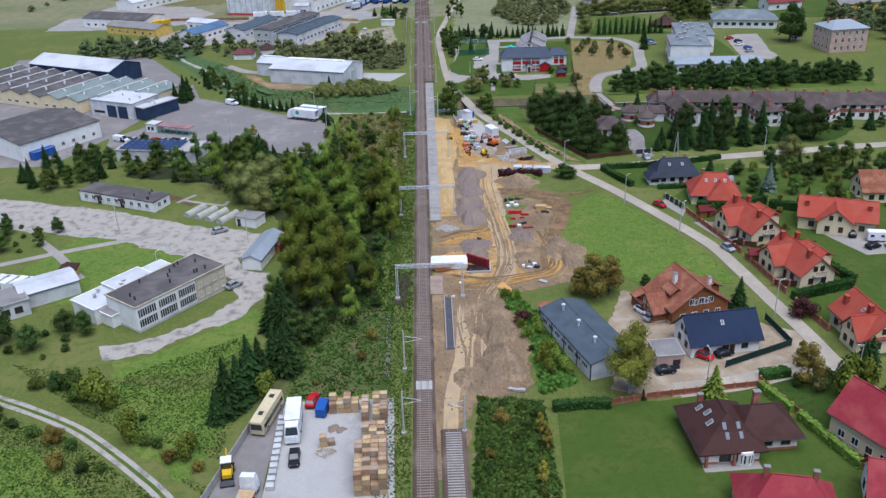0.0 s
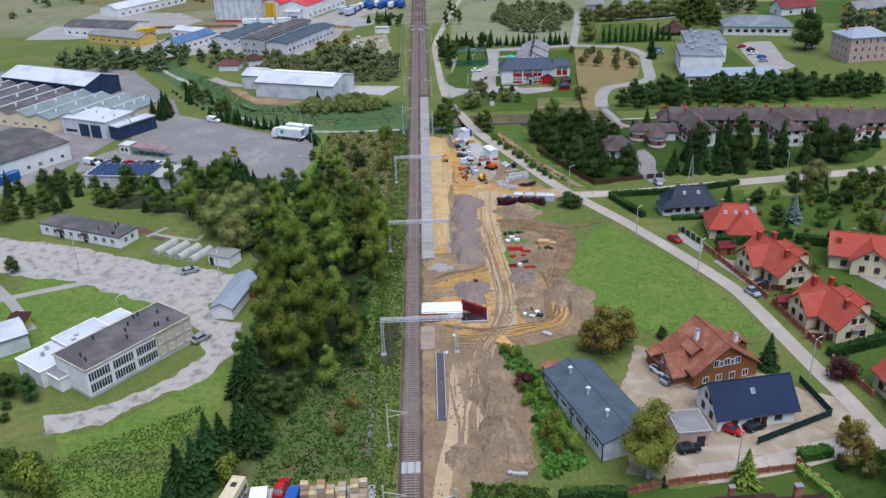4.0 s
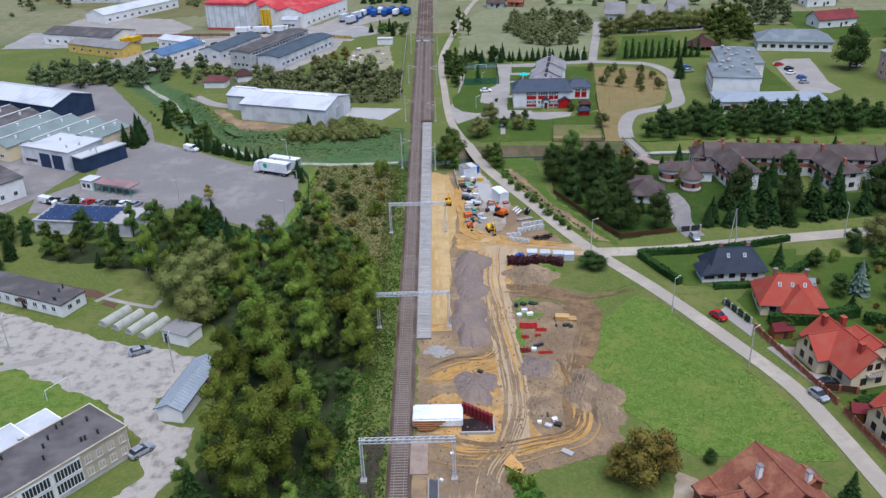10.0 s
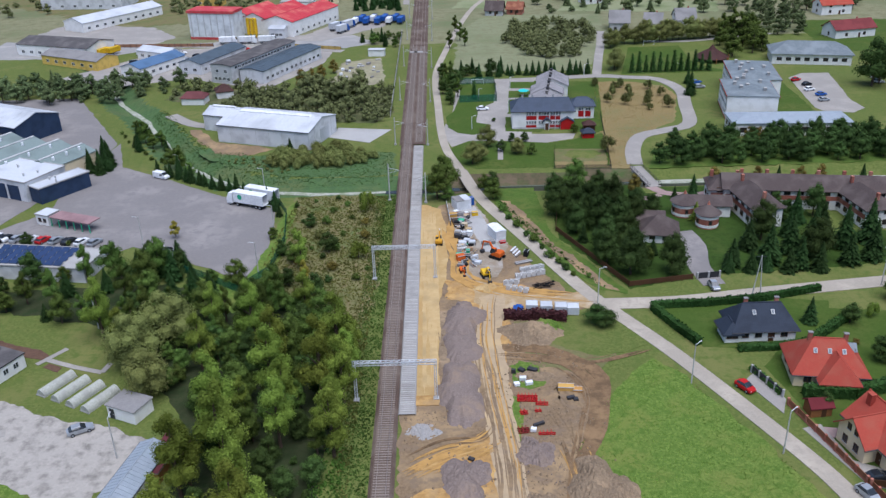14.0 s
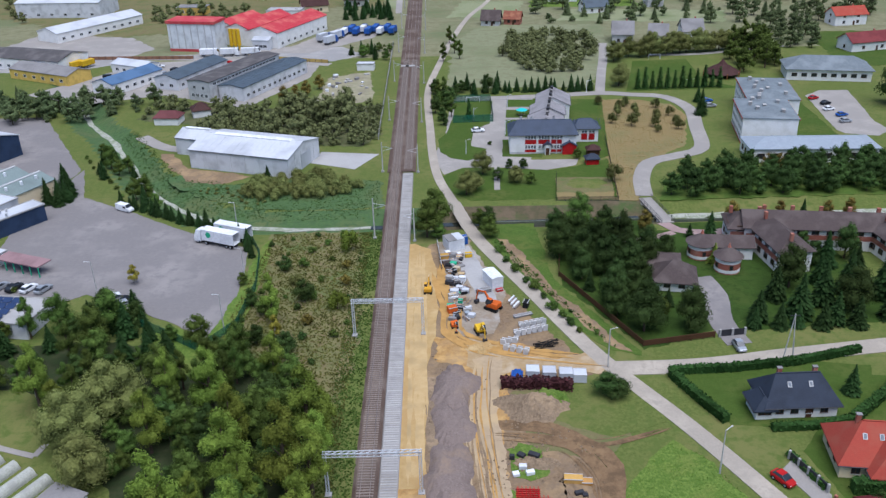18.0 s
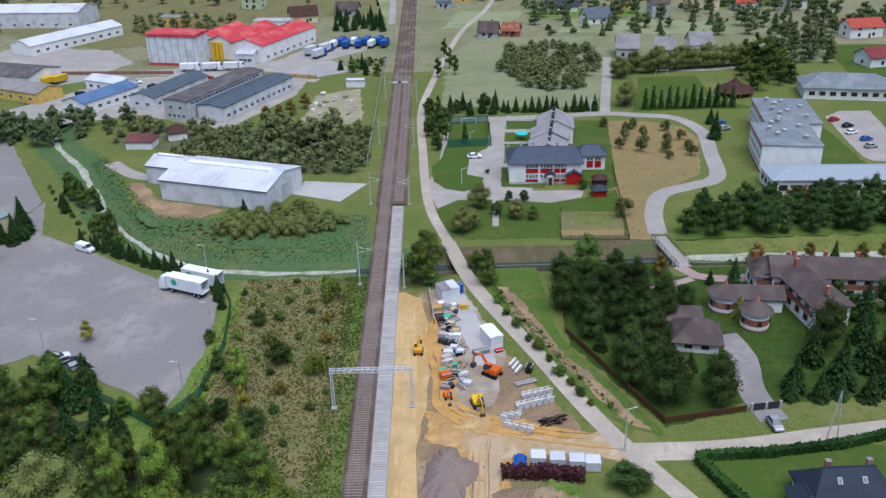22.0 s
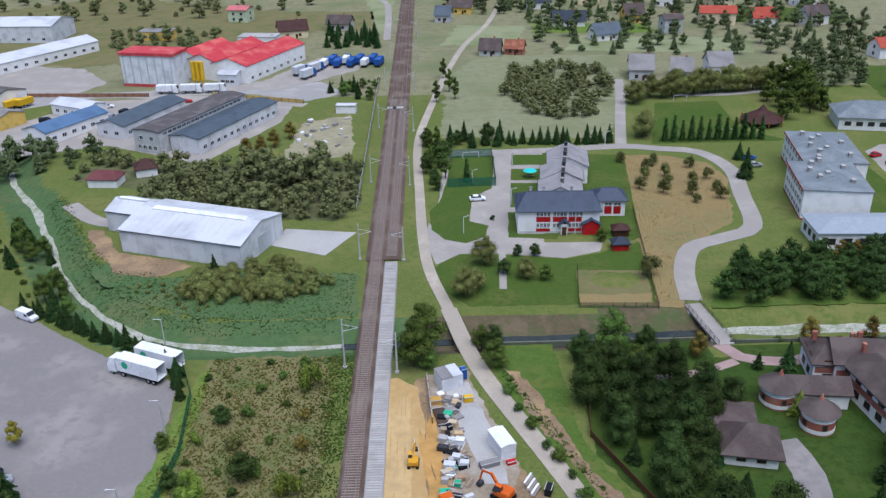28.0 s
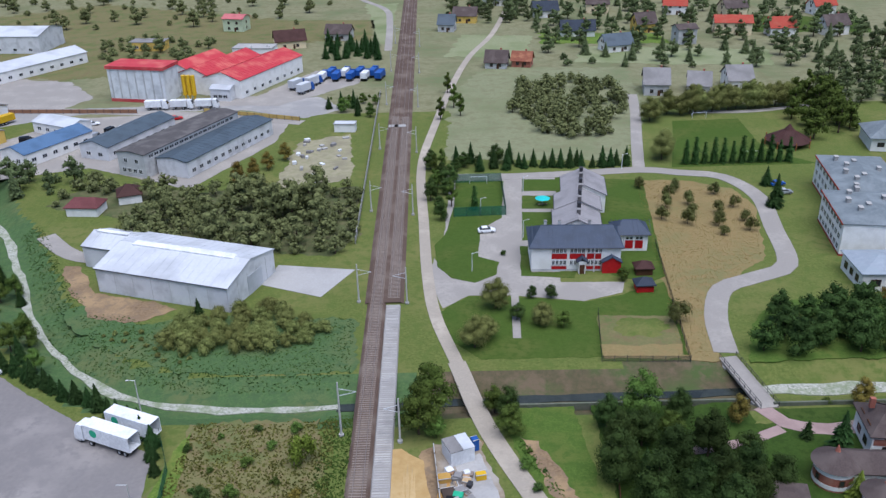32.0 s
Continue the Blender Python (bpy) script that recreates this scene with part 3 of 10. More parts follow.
patch("industrial_yard", [(-108, 276), (-118, 250), (-170, 250), (-190, 400), (-130, 400), (-97, 345), (-98, 318)], 0.05, ASPHALT, "asphalt yard round the factory halls", "yard", jag=0.3)
patch("pale_yard", [(-128, 208), (-128, 226), (-101.0, 217.3), (-86.9, 212.6), (-71.3, 205.7), (-62.2, 201.0), (-49.8, 196.7), (-41.7, 193.5), (-37.9, 189.6), (-39.4, 181.0), (-45.1, 180.9), (-43.0, 173.4), (-37.2, 172.0), (-36.3, 165.2), (-36.8, 158.1), (-39.7, 151.7), (-46.2, 147.4), (-54.6, 139.4), (-63.5, 137.2), (-65.8, 142.4), (-58.7, 143.0), (-56.4, 144.3), (-50.1, 149.2), (-43.8, 156.0), (-41.9, 160.1), (-44.3, 167.6), (-53.5, 179.3), (-63.1, 184.4), (-80.8, 193.9), (-91.7, 196.4)], 0.06, YARD, "cracked pale concrete yard with puddle stains", "yard", jag=0.7)
patch("school_field", [(-100, 165), (-88, 197), (-66, 192), (-50, 173), (-62, 170), (-78, 160)], 0.03, MEADOW, "worn grass pitch of the old school", jag=0.4)
patch("depot_yard", [(-26, 90), (-26, 121.5), (-6.8, 121.5), (-5.8, 90)], 0.07, CONC, "pale grey concrete depot yard", "yard", jag=0)
patch("depot_drive", [(-34.5, 90), (-33.2, 108), (-28.5, 122), (-26.2, 121.5), (-26.2, 90)], 0.06, ASPHALT, "grey-brown asphalt drive", "yard", jag=0.2)
patch("factory_yard", [(-150, 430), (-128, 462), (-118, 478), (-72, 480), (-40, 470), (-42, 445), (-60, 405), (-95, 425), (-122, 415)], 0.04, PAVER, "paved yard among the workshops", "yard", jag=0.3)
patch("mill_yard", [(-100, 492), (-48, 488), (-36, 500), (-20, 518), (-20, 540), (-40, 540), (-58, 502), (-90, 496)], 0.05, PAVER, "grey yard before the red-roofed mill", "yard", jag=0.5)
patch("far_yard", [(-200, 505), (-128, 490), (-122, 505), (-140, 530), (-190, 545)], 0.04, PAVER, "gravel yard beside the long white shed", "yard", jag=1)
patch("scrap_yard", [(-36, 402), (-14, 410), (-18, 452), (-34, 445)], 0.045, mat("pale_earth", (0.3, 0.27, 0.18), (0.22, 0.21, 0.12), fine=0.5, coarse=0.15, bump=0.5), "earthy storage ground with scattered stone", jag=1.0)

patch("verge", [(21, 298.5), (33, 298.5), (34.5, 268), (46, 242), (47, 238.5), (41.5, 240), (33.5, 254), (27, 270), (22, 288)], 0.06, VERGE, "bright green verge between road and fence", jag=0.4)
patch("verge_dirt", [(23.1, 290.5), (26, 289.3), (28.9, 281), (32.6, 268), (38, 255), (45.5, 239.5), (43, 240), (36, 254.5), (31.2, 265), (27.2, 275.5), (24.2, 285)], 0.075, DIRT, "worn sandy strip along the road verge", "dirt ground", jag=0.7)
patch("lot_verge", [(-31, 295), (-30, 279), (-30.2, 256), (-29, 236), (-36, 234), (-50, 250), (-44, 252.5), (-36.5, 247.2), (-34.4, 262), (-33.2, 288)], 0.068, MEADOW, "bright green grass strip beside the lorry park", jag=0.4)
# greyish pale tone of far plots, with haze mixed into the colour
PALEFIELD = mat("haze_pale_field", (0.19, 0.21, 0.11), (0.24, 0.25, 0.14), fine=0.8, coarse=0.05, c=(0.15, 0.18, 0.08), bump=0.6)
for k, pts in enumerate(([(70, 545), (150, 530), (160, 560), (80, 575)], [(15, 560), (50, 556), (58, 600), (24, 606)], [(-62, 600), (-20, 598), (-22, 650), (-72, 655)], [(150, 600), (220, 590), (230, 630), (160, 640)], [(-150, 615), (-85, 605), (-92, 650), (-160, 665)], [(60, 582), (120, 577), (118, 600), (62, 606)], [(-16, 590), (-11, 590), (-11, 700), (-30, 700)], [(170, 440), (240, 445), (250, 500), (180, 505)])):
    patch("far_field", pts, 0.05, (PALEFIELD, PALEFIELD, ROUGH, LAWN, ROUGH, MEADOW, PALEFIELD, LAWN)[k], ("far field paled as haze", "pale far field beside the lane", "rough far meadow", "far garden lawn", "rough far waste land", "green far plot between houses", "pale strip beside the railway", "far school lawn")[k], jag=1.2)
# construction ground
patch("dirt", [(0.2, 100), (0.4, 200), (6, 203), (7, 288), (16, 290), (24, 262), (34, 240), (40, 236), (33, 229), (36, 214), (33, 190), (36, 172), (33, 163), (18, 158), (19.5, 140), (17, 123), (7, 119), (4.5, 98)], 0.05, DIRT, "churned grey-brown building ground", "dirt ground", jag=0.9)
patch("clay", [(1, 184), (7, 188), (15, 192), (17, 200), (14, 215), (16, 232), (9, 238), (8, 246), (21, 245), (36, 237), (22, 231), (20, 222), (19, 200), (20, 175), (22, 166), (10, 165), (2, 170), (2.5, 178), (8, 180), (8, 184)], 0.09, CLAY, "ochre clay with wheel ruts", "dirt ground", jag=0.9)
patch("sand", [(1.6, 288), (3.7, 288), (7.4, 285), (8.7, 275), (9.2, 258), (8.4, 246), (6.9, 236), (7.0, 201), (2.7, 201), (2.3, 240)], 0.16, SAND, "levelled yellow sand bed", "sand", jag=0.25)
patch("fork_track", [(15, 246), (19.3, 243), (24.8, 239.2), (31.2, 237.6), (37.5, 239.5), (44.5, 232.4), (38.7, 232.2), (35.2, 233.4), (25, 234.8), (19.6, 232), (14.6, 236)], 0.11, mat("pale_haul_sand", (0.38, 0.285, 0.165), (0.29, 0.2, 0.1), fine=0.9, coarse=0.3, c=(0.42, 0.335, 0.225), bump=0.6, mid=(0.33, 0.23, 0.115)), "pale sandy haul track out to the road fork", "dirt ground", jag=0.5)
patch("dark_strip", [(6.9, 233), (9.6, 232.6), (10.2, 227), (12, 224), (12.2, 212), (7.2, 212), (6.8, 221)], 0.12, HEAP, "dark dug strip beside the ballast heap", "dirt ground", jag=0.5)
patch("dirt_side_bank", [(22, 228), (34, 228), (40, 215), (34, 209), (24, 212)], 0.06, ROUGH, "weedy ground beside the spoil heaps", jag=0.8)
patch("store_slab", [(9, 289), (16, 290), (23.5, 264), (20, 247), (12.5, 246), (10.5, 270)], 0.1, mat("tan_gravel", (0.29, 0.24, 0.175), (0.215, 0.175, 0.125), fine=1.5, coarse=0.2, c=(0.33, 0.3, 0.26), bump=0.7, mid=(0.25, 0.2, 0.145)), "trodden tan gravel store ground", "yard", jag=0.5)
patch("store_strip", [(12.2, 284.5), (16.4, 286.6), (20.0, 271.6), (21.4, 259.5), (17.8, 259.5), (16.6, 265.4), (14.0, 275.8)], 0.125, CONC, "pale concrete strip through the store", "yard", jag=0.2)
patch("house_yard", [(32, 122), (34, 142), (41, 158), (62, 146), (72, 138), (74, 126), (54, 121), (42, 119)], 0.04, mat("drive_gravel", (0.32, 0.25, 0.17), (0.23, 0.18, 0.12), fine=1.0, coarse=0.25, bump=0.7, c=(0.36, 0.31, 0.24), mid=(0.26, 0.21, 0.15)), "trodden gravel yard between houses", "yard", jag=0.6)

# roads and paths
road_main = [(52.5, 680), (39, 607), (26, 560), (17.2, 512), (10.2, 461), (5.9, 420), (6.9, 375), (7.9, 348), (9.6, 330), (13.4, 313), (18.5, 291), (28.8, 264), (38.5, 239), (50.5, 216), (59.2, 197), (66.2, 180), (68.6, 168), (70.8, 152), (73, 138), (74.5, 126), (80, 108), (90, 80)]
ribbon("road", road_main[9:], 3.35, 0.12, ROADM, "pale worn asphalt village road")
ribbon("lane", road_main[:10], 2.6, 0.121, ROADM, "narrow pale lane along the railway")
ribbon("road", [(40, 234), (57, 234.3), (75, 237), (105, 241), (150, 246), (260, 250)], 4.4, 0.125, ROADM, "pale worn asphalt side road")
ribbon("lane", [(74.5, 128), (64, 125.5), (53.6, 122.4), (43, 121)], 4.5, 0.1, ROADM, "pale gravel lane between houses")
FARM = [(-110, 140), (-77.6, 125), (-65, 118.4), (-58.6, 114.2), (-52.1, 108.7), (-45.8, 102.9), (-40.9, 97.9), (-32, 86)]
for k in (-1, 1):
    ribbon("farm_track", [(x + 0.42 * k, y + 0.62 * k) for x, y in FARM], 0.85, 0.06 + 0.004 * k, YARD, "pale wheel rut of a gravel track", wob=0.35)
ribbon("track_verge", FARM, 0.75, 0.05, VERGE, "grass strip between two wheel ruts", "ground", wob=0.4)
ribbon("footpath", [(26.5, 338.5), (25.4, 321)], 1.6, 0.075, PAVER, "grey garden path", "path")
ribbon("school_road", [(13, 408.5), (29, 409), (47, 410), (69, 412), (80, 409), (91, 405), (96, 390), (93, 370), (89, 350), (80, 344), (71, 339), (66, 327), (64, 314)], 4.6, 0.108, PAVER, "grey paved road curving round a dry field")
ribbon("school_road", [(100, 468), (118, 467), (136, 471), (160, 478)], 3.0, 0.1, PAVER, "narrow grey lane behind the pitch")
ribbon("school_road", [(69, 412), (74, 438), (80, 468), (84, 492)], 3.6, 0.1, PAVER, "narrow grey lane past the pitch")
ribbon("footpath", [(64.5, 297), (67, 292.5), (74, 290.5), (84, 292.5)], 3.0, 0.07, PINKPAV, "pink paved garden path", "path")
ribbon("footpath", [(66, 291), (58, 287.5), (50, 286)], 2.0, 0.074, PINKPAV, "pink paved garden path", "path")
ribbon("cloister_drive", [(66, 241), (65, 250), (67, 260), (66, 268)], 5.0, 0.08, ASPHALT, "grey paved cloister drive", "drive")
ribbon("works_road", [(-175, 500), (-140, 491), (-97, 482), (-70, 478), (-36, 466)], 5.0, 0.09, PAVER, "grey works road")
ribbon("rail_lane", [(-33, 715), (-17, 680), (-13, 640), (-11, 575)], 3.5, 0.08, PAVER, "grey lane beside the railway")
ribbon("barn_lane", [(-88, 375), (-80, 366), (-74, 362), (-66, 360)], 4.5, 0.075, PAVER, "grey lane to the steel hall")
west = [p for p in canal_line if p.x < -4]
mid = [p for p in canal_line if -9 < p.x < 70]
east = [p for p in canal_line if p.x > 64]
ribbon("stream", [(p.x + random.uniform(-0.5, 0.5), p.y + random.uniform(-0.5, 0.5)) for p in west[::2]] + [(-7.8, 302.3)], 1.7, -1.75, WATERSTONE, "shallow stream over pale stones", "water", wob=1.1)
ribbon("stream", [(p.x, p.y) for p in mid[::2]], 2.2, -1.76, DARKWATER, "narrow dark stream between brown banks", "water", wob=0.5)
ribbon("stream", [(p.x, p.y) for p in east], 3.0, -1.75, WATERSTONE, "shallow stream over pale stones below a bridge", "water", wob=0.7)
HAUL = mat("haul_road_dirt", (0.4, 0.305, 0.19), (0.31, 0.235, 0.145), fine=0.9, coarse=0.12, bump=0.7, c=(0.43, 0.315, 0.17), mid=(0.35, 0.265, 0.165))
MUD = mat("dark_wheel_mud", (0.15, 0.094, 0.05), (0.2, 0.13, 0.07), fine=1.4, coarse=0.2, bump=1.0, c=(0.24, 0.155, 0.08), mid=(0.12, 0.078, 0.043))
OCHRE = mat("ochre_wheel_clay", (0.44, 0.26, 0.085), (0.38, 0.22, 0.07), fine=0.7, coarse=0.3, bump=0.7)
haul = [(8, 122), (10, 140), (12, 158), (16, 166), (18.2, 176), (18.2, 190), (17, 206), (16.4, 220), (17, 232), (18, 240)]
patch("works_haul_road", [(15.2, 238), (16.0, 232.6), (13.6, 218.2), (14.7, 205.5), (15.0, 194.4), (15.4, 184.6), (16.0, 175.8), (15.8, 166), (19.2, 166), (19.2, 175.7), (18.9, 182.9), (18.8, 192.6), (19.6, 205.3), (19.3, 217.9), (20.2, 232.4), (21, 240)], 0.12, HAUL, "broad pale haul track across the site", "dirt ground", jag=0.45)
ribbon("muddy_loop", [(18.8, 218.4), (26.8, 217.5), (33.0, 212.9), (36.0, 207.5), (33.4, 193.6), (28.8, 184.1), (27, 175.4), (26.6, 167)], 2.6, 0.115, MUD, "dark churned mud of a looping track", "dirt ground", wob=0.5, thick=0.12)
streaks("wheel_marks", haul, 14, 3.4, 0.32, 0.135, HAUL, "pale wheel marks along the haul track", 1)
streaks("wheel_marks", haul, 10, 3.4, 0.3, 0.16, DIRT, "grey wheel marks along the haul track", 2)
streaks("wheel_marks", haul[4:], 5, 2.0, 0.22, 0.18, OCHRE, "ochre wheel marks along the haul track", 3)
streaks("wheel_marks", [(1.5, 166), (8, 163.5), (15, 163.5), (22, 166), (27, 168), (29, 174), (28.5, 184), (27.5, 190)], 20, 2.6, 0.28, 0.135, OCHRE, "ochre wheel marks curving through the site", 4)
streaks("wheel_marks", [(4, 167), (12, 165), (20, 166.5), (26, 168.5), (28.5, 174), (28, 184), (27, 192)], 16, 1.8, 0.3, 0.16, MUD, "dark muddy wheel marks", 5)
streaks("wheel_marks", [(17, 215), (24, 214.5), (30, 212.5), (33.5, 207), (34, 200), (31, 190), (28.5, 180)], 30, 2.2, 0.4, 0.135, MUD, "dark muddy wheel marks round the store of frames", 6)
streaks("wheel_marks", [(30, 213), (36, 213), (42, 215), (48, 217.5)], 14, 1.3, 0.4, 0.1, MUD, "muddy wheel marks out to the road", 7)
streaks("wheel_marks", [(30, 190), (31, 199), (28, 206), (25, 200), (26, 192)], 22, 2.4, 0.5, 0.13, DIRT, "grey trodden marks between steel frames", 8)
streaks("wheel_marks", [(1.6, 183), (7, 187), (13, 189.5), (17, 193)], 22, 2.8, 0.45, 0.14, OCHRE, "ochre wheel marks beside the track", 9)
streaks("wheel_marks", [(2, 186), (8, 190), (14, 191), (17, 196)], 9, 2.2, 0.3, 0.16, MUD, "dark muddy wheel marks beside the track", 10)
streaks("wheel_marks", [(40, 235), (30, 237), (20, 240), (12, 246), (11, 256), (9.4, 268), (8.4, 284)], 10, 3.4, 0.9, 0.17, OCHRE, "ochre wheel marks towards the sand bed", 11)
streaks("wheel_marks", [(5.2, 204), (4.8, 230), (4.4, 260), (4, 286)], 16, 2.2, 0.5, 0.18, mat("pale_sand", (0.47, 0.34, 0.165), (0.42, 0.29, 0.13), fine=0.7, coarse=0.2), "pale drag marks along the sand bed", 13)
streaks("wheel_marks", [(9, 122), (9, 135), (8, 148), (7, 160)], 26, 3.0, 0.45, 0.1, HEAP, "dark wheel marks beside the earth heaps", 14)
streaks("wheel_marks", [(2.5, 102), (3, 120), (5.5, 136), (6.4, 156)], 22, 1.8, 0.4, 0.1, HAUL, "pale wheel marks beside the trench", 15)
patch("hall_dirt", [(-77.4, 358.6), (-72.5, 356.6), (-64.7, 344), (-54.2, 340), (-45, 336), (-50, 331.5), (-56, 330.5), (-63, 334.6), (-70.1, 344)], 0.07, DIRT, "bare trodden earth round the steel hall", "dirt ground", jag=0.8)
patch("hall_apron", [(-29.0, 346.0), (-15.0, 339.6), (-8.6, 352.2), (-26.5, 355.5)], 0.08, CONC, "pale concrete apron of the steel hall", "yard", jag=0)

# ---- railway ----
def bed(name, x0, x1, y0, y1, z0, z1, slope, material, label):
    bm = bmesh.new()
    rows = []
    n = int((y1 - y0) / 10) + 1
    for i in range(n + 1):
        y = y0 + (y1 - y0) * i / n
        c = RX(y)
        rows.append([bm.verts.new((c + x0 - slope, y, z0)), bm.verts.new((c + x0, y, z1)), bm.verts.new((c + x1, y, z1)), bm.verts.new((c + x1 + slope, y, z0))])
    for r, u in zip(rows, rows[1:]):
        for k in range(3):
            bm.faces.new((r[k], r[k + 1], u[k + 1], u[k]))
    return solid(name, bm, material, label, "railway", "structure")


bed("track_bed", -1.5, 1.5, 40, 336, 0.0, 0.35, 0.5, BALLAST, "rusty brown ballast bed of the old track")
bed("track_bed", -1.75, 4.9, 336, 1400, 0.0, 0.35, 0.8, BALLAST, "rusty brown ballast bed for two tracks")
bed("new_track_bed", 2.1, 4.85, 198, 335, 0.0, 0.33, 0.2, GRAVEL, "fresh grey ballast strip for the new track")
bed("new_track_bed", 3.0, 6.4, 40, 112, 0.0, 0.3, 0.5, BALLAST, "ballast bed of the relaid track")


def rails(offset, y0, y1, z):
    t = thing("railway_track", 0, 0, 0, "pair of rusty steel rails on sleepers", "track")
    for s in (-0.75, 0.75):
        bm = bmesh.new()
        beam(bm, (RX(y0) + offset + s, y0, z), (RX(y1) + offset + s, y1, z), 0.07)
        part("rail", bm, RAILM, t)
    return t


def sleeper_row(owner, offset, y0, y1, material, z):
    bm = bmesh.new()
    for i in range(int((y1 - y0) / 0.62)):
        y = y0 + i * 0.62
        c = RX(y) + offset
        box(bm, c - 1.3, c + 1.3, y - 0.13, y + 0.13, z - 0.16, z)
    ob = part("sleeper_run", bm, material, owner)
    tagged(ob, kind="stuff")


t1 = rails(0, 45, 1400, 0.5)
sleeper_row(t1, 0, 60, 470, SLEEPOLD, 0.42)
t2 = rails(3.5, 338, 1400, 0.5)
sleeper_row(t2, 3.5, 338, 470, SLEEPOLD, 0.42)
t3 = rails(4.7, 45, 111.5, 0.46)
sleeper_row(t3, 4.7, 60, 112, SLEEPNEW, 0.4)
row = thing("new_sleepers", 0, 0, 0, "long row of new pale concrete sleepers laid ready", "sleepers")
sl = bmesh.new()
box(sl, -1.22, 1.22, -0.15, 0.15, 0.2, 0.39)
sl = mesh_of("sleeper", sl, SLEEPNEW)
for i in range(226):
    y = 199 + i * 0.6
    part("sleeper", sl, None, row, at=pose(RX(y) + 3.46, y, 0, 0, 0, random.uniform(-0.6, 0.6)))
for y, w in ((124.6, 3.0), (458.6, 7.5)):
    bm = bmesh.new()
    for k in (-1, 0, 1):
        box(bm, RX(y) + k * 1.0 - 0.46 * (w / 3), RX(y) + k * 1.0 * (w / 3) + 0.46 * (w / 3), y - 1.3, y + 1.3, 0.36, 0.53)
    solid("level_crossing", bm, CONC, "pale concrete crossing slabs between rails", "crossing", "structure")


def gantry(y, x0, x1, h=8.0):
    t = thing("catenary_gantry", 0, y, 0, "white steel lattice portal over the track", "gantry", "track portals")
    for x in (x0, x1):
        bm = bmesh.new()
        for sx in (-0.22, 0.22):
            for sy in (-0.22, 0.22):
                beam(bm, (x + sx, sy, 0), (x + sx * 0.8, sy * 0.8, h), 0.06)
        for k in range(10):
            z = 0.4 + k * (h - 0.8) / 10
            beam(bm, (x - 0.2, -0.2, z), (x + 0.2, -0.2, z + (h - 0.8) / 10), 0.035)
            beam(bm, (x + 0.2, 0.2, z), (x - 0.2, 0.2, z + (h - 0.8) / 10), 0.035)
        part("post", bm, STEELW, t)
        bm = bmesh.new()
        box(bm, x - 0.5, x + 0.5, -0.5, 0.5, -0.1, 0.35)
        part("footing", bm, CONC, t)
    bm = bmesh.new()
    for sy in (-0.3, 0.3):
        for z in (h - 0.55, h + 0.05):
            beam(bm, (x0 - 0.3, sy, z), (x1 + 0.3, sy, z), 0.07)
    part("beam", bm, STEELW, t)
    n = 14
    for k in range(n):
        a, b = x0 + (x1 - x0) * k / n, x0 + (x1 - x0) * (k + 1) / n
        bm = bmesh.new()
        for sy in (-0.3, 0.3):
            beam(bm, (a, sy, h - 0.55), (b, sy, h + 0.05), 0.04)
        beam(bm, (a, -0.3, h + 0.05), (b, 0.3, h + 0.05), 0.04)
        part("brace", bm, STEELW, t)
    return t


for y, a, b in ((157.8, -7.1, 6.8), (202.6, -7.4, 6.5), (247.5, -7.2, 6.2)):
    gantry(y, a, b)


def mast(x, y, h, arm, label="pale concrete catenary mast with bracket arm"):
    t = thing("catenary_mast", x, y, 0, label, "mast", "track masts")
    bm = bmesh.new()
    beam(bm, (0, 0, 0), (0, 0, h), 0.2, 8, 0.13)
    part("pole", bm, CONCPOLE, t)
    bm = bmesh.new()
    beam(bm, (0, 0, h - 1.2), (arm, 0, h - 1.9), 0.05)
    beam(bm, (0, 0, h - 2.6), (arm, 0, h - 1.9), 0.05)
    part("bracket_arm", bm, STEELW, t)
    bm = bmesh.new()
    beam(bm, (0, 0, -0.05), (0, 0, 0.4), 0.45, 8)
    part("footing", bm, CONC, t)


for x, y, h, arm in ((-5.1, 130.5, 8.5, 3.4), (-4.9, 111.5, 8.5, 3.2), (5.2, 111.5, 7.5, -2.6), (-6.1, 292, 10.5, 3.0), (3.6, 290, 8.5, -2.4), (-6.6, 337, 9, 3.0), (3.6, 336, 8.5, -2.8), (4.0, 383, 8.5, -2.8), (-7.0, 386, 8.5, 3.0), (4.2, 432, 8.5, -2.8), (-7.4, 436, 8.5, 3.0), (4.0, 482, 8.5, -2.8), (-7.6, 486, 8.5, 3.0), (3.8, 532, 8.5, -2.8), (-8.0, 536, 8.5, 3.0), (3.4, 582, 8.5, -2.8), (-8.2, 590, 8.5, 3.0)):
    mast(x, y, h, arm)


# ---- buildings ----
FAR = [False]


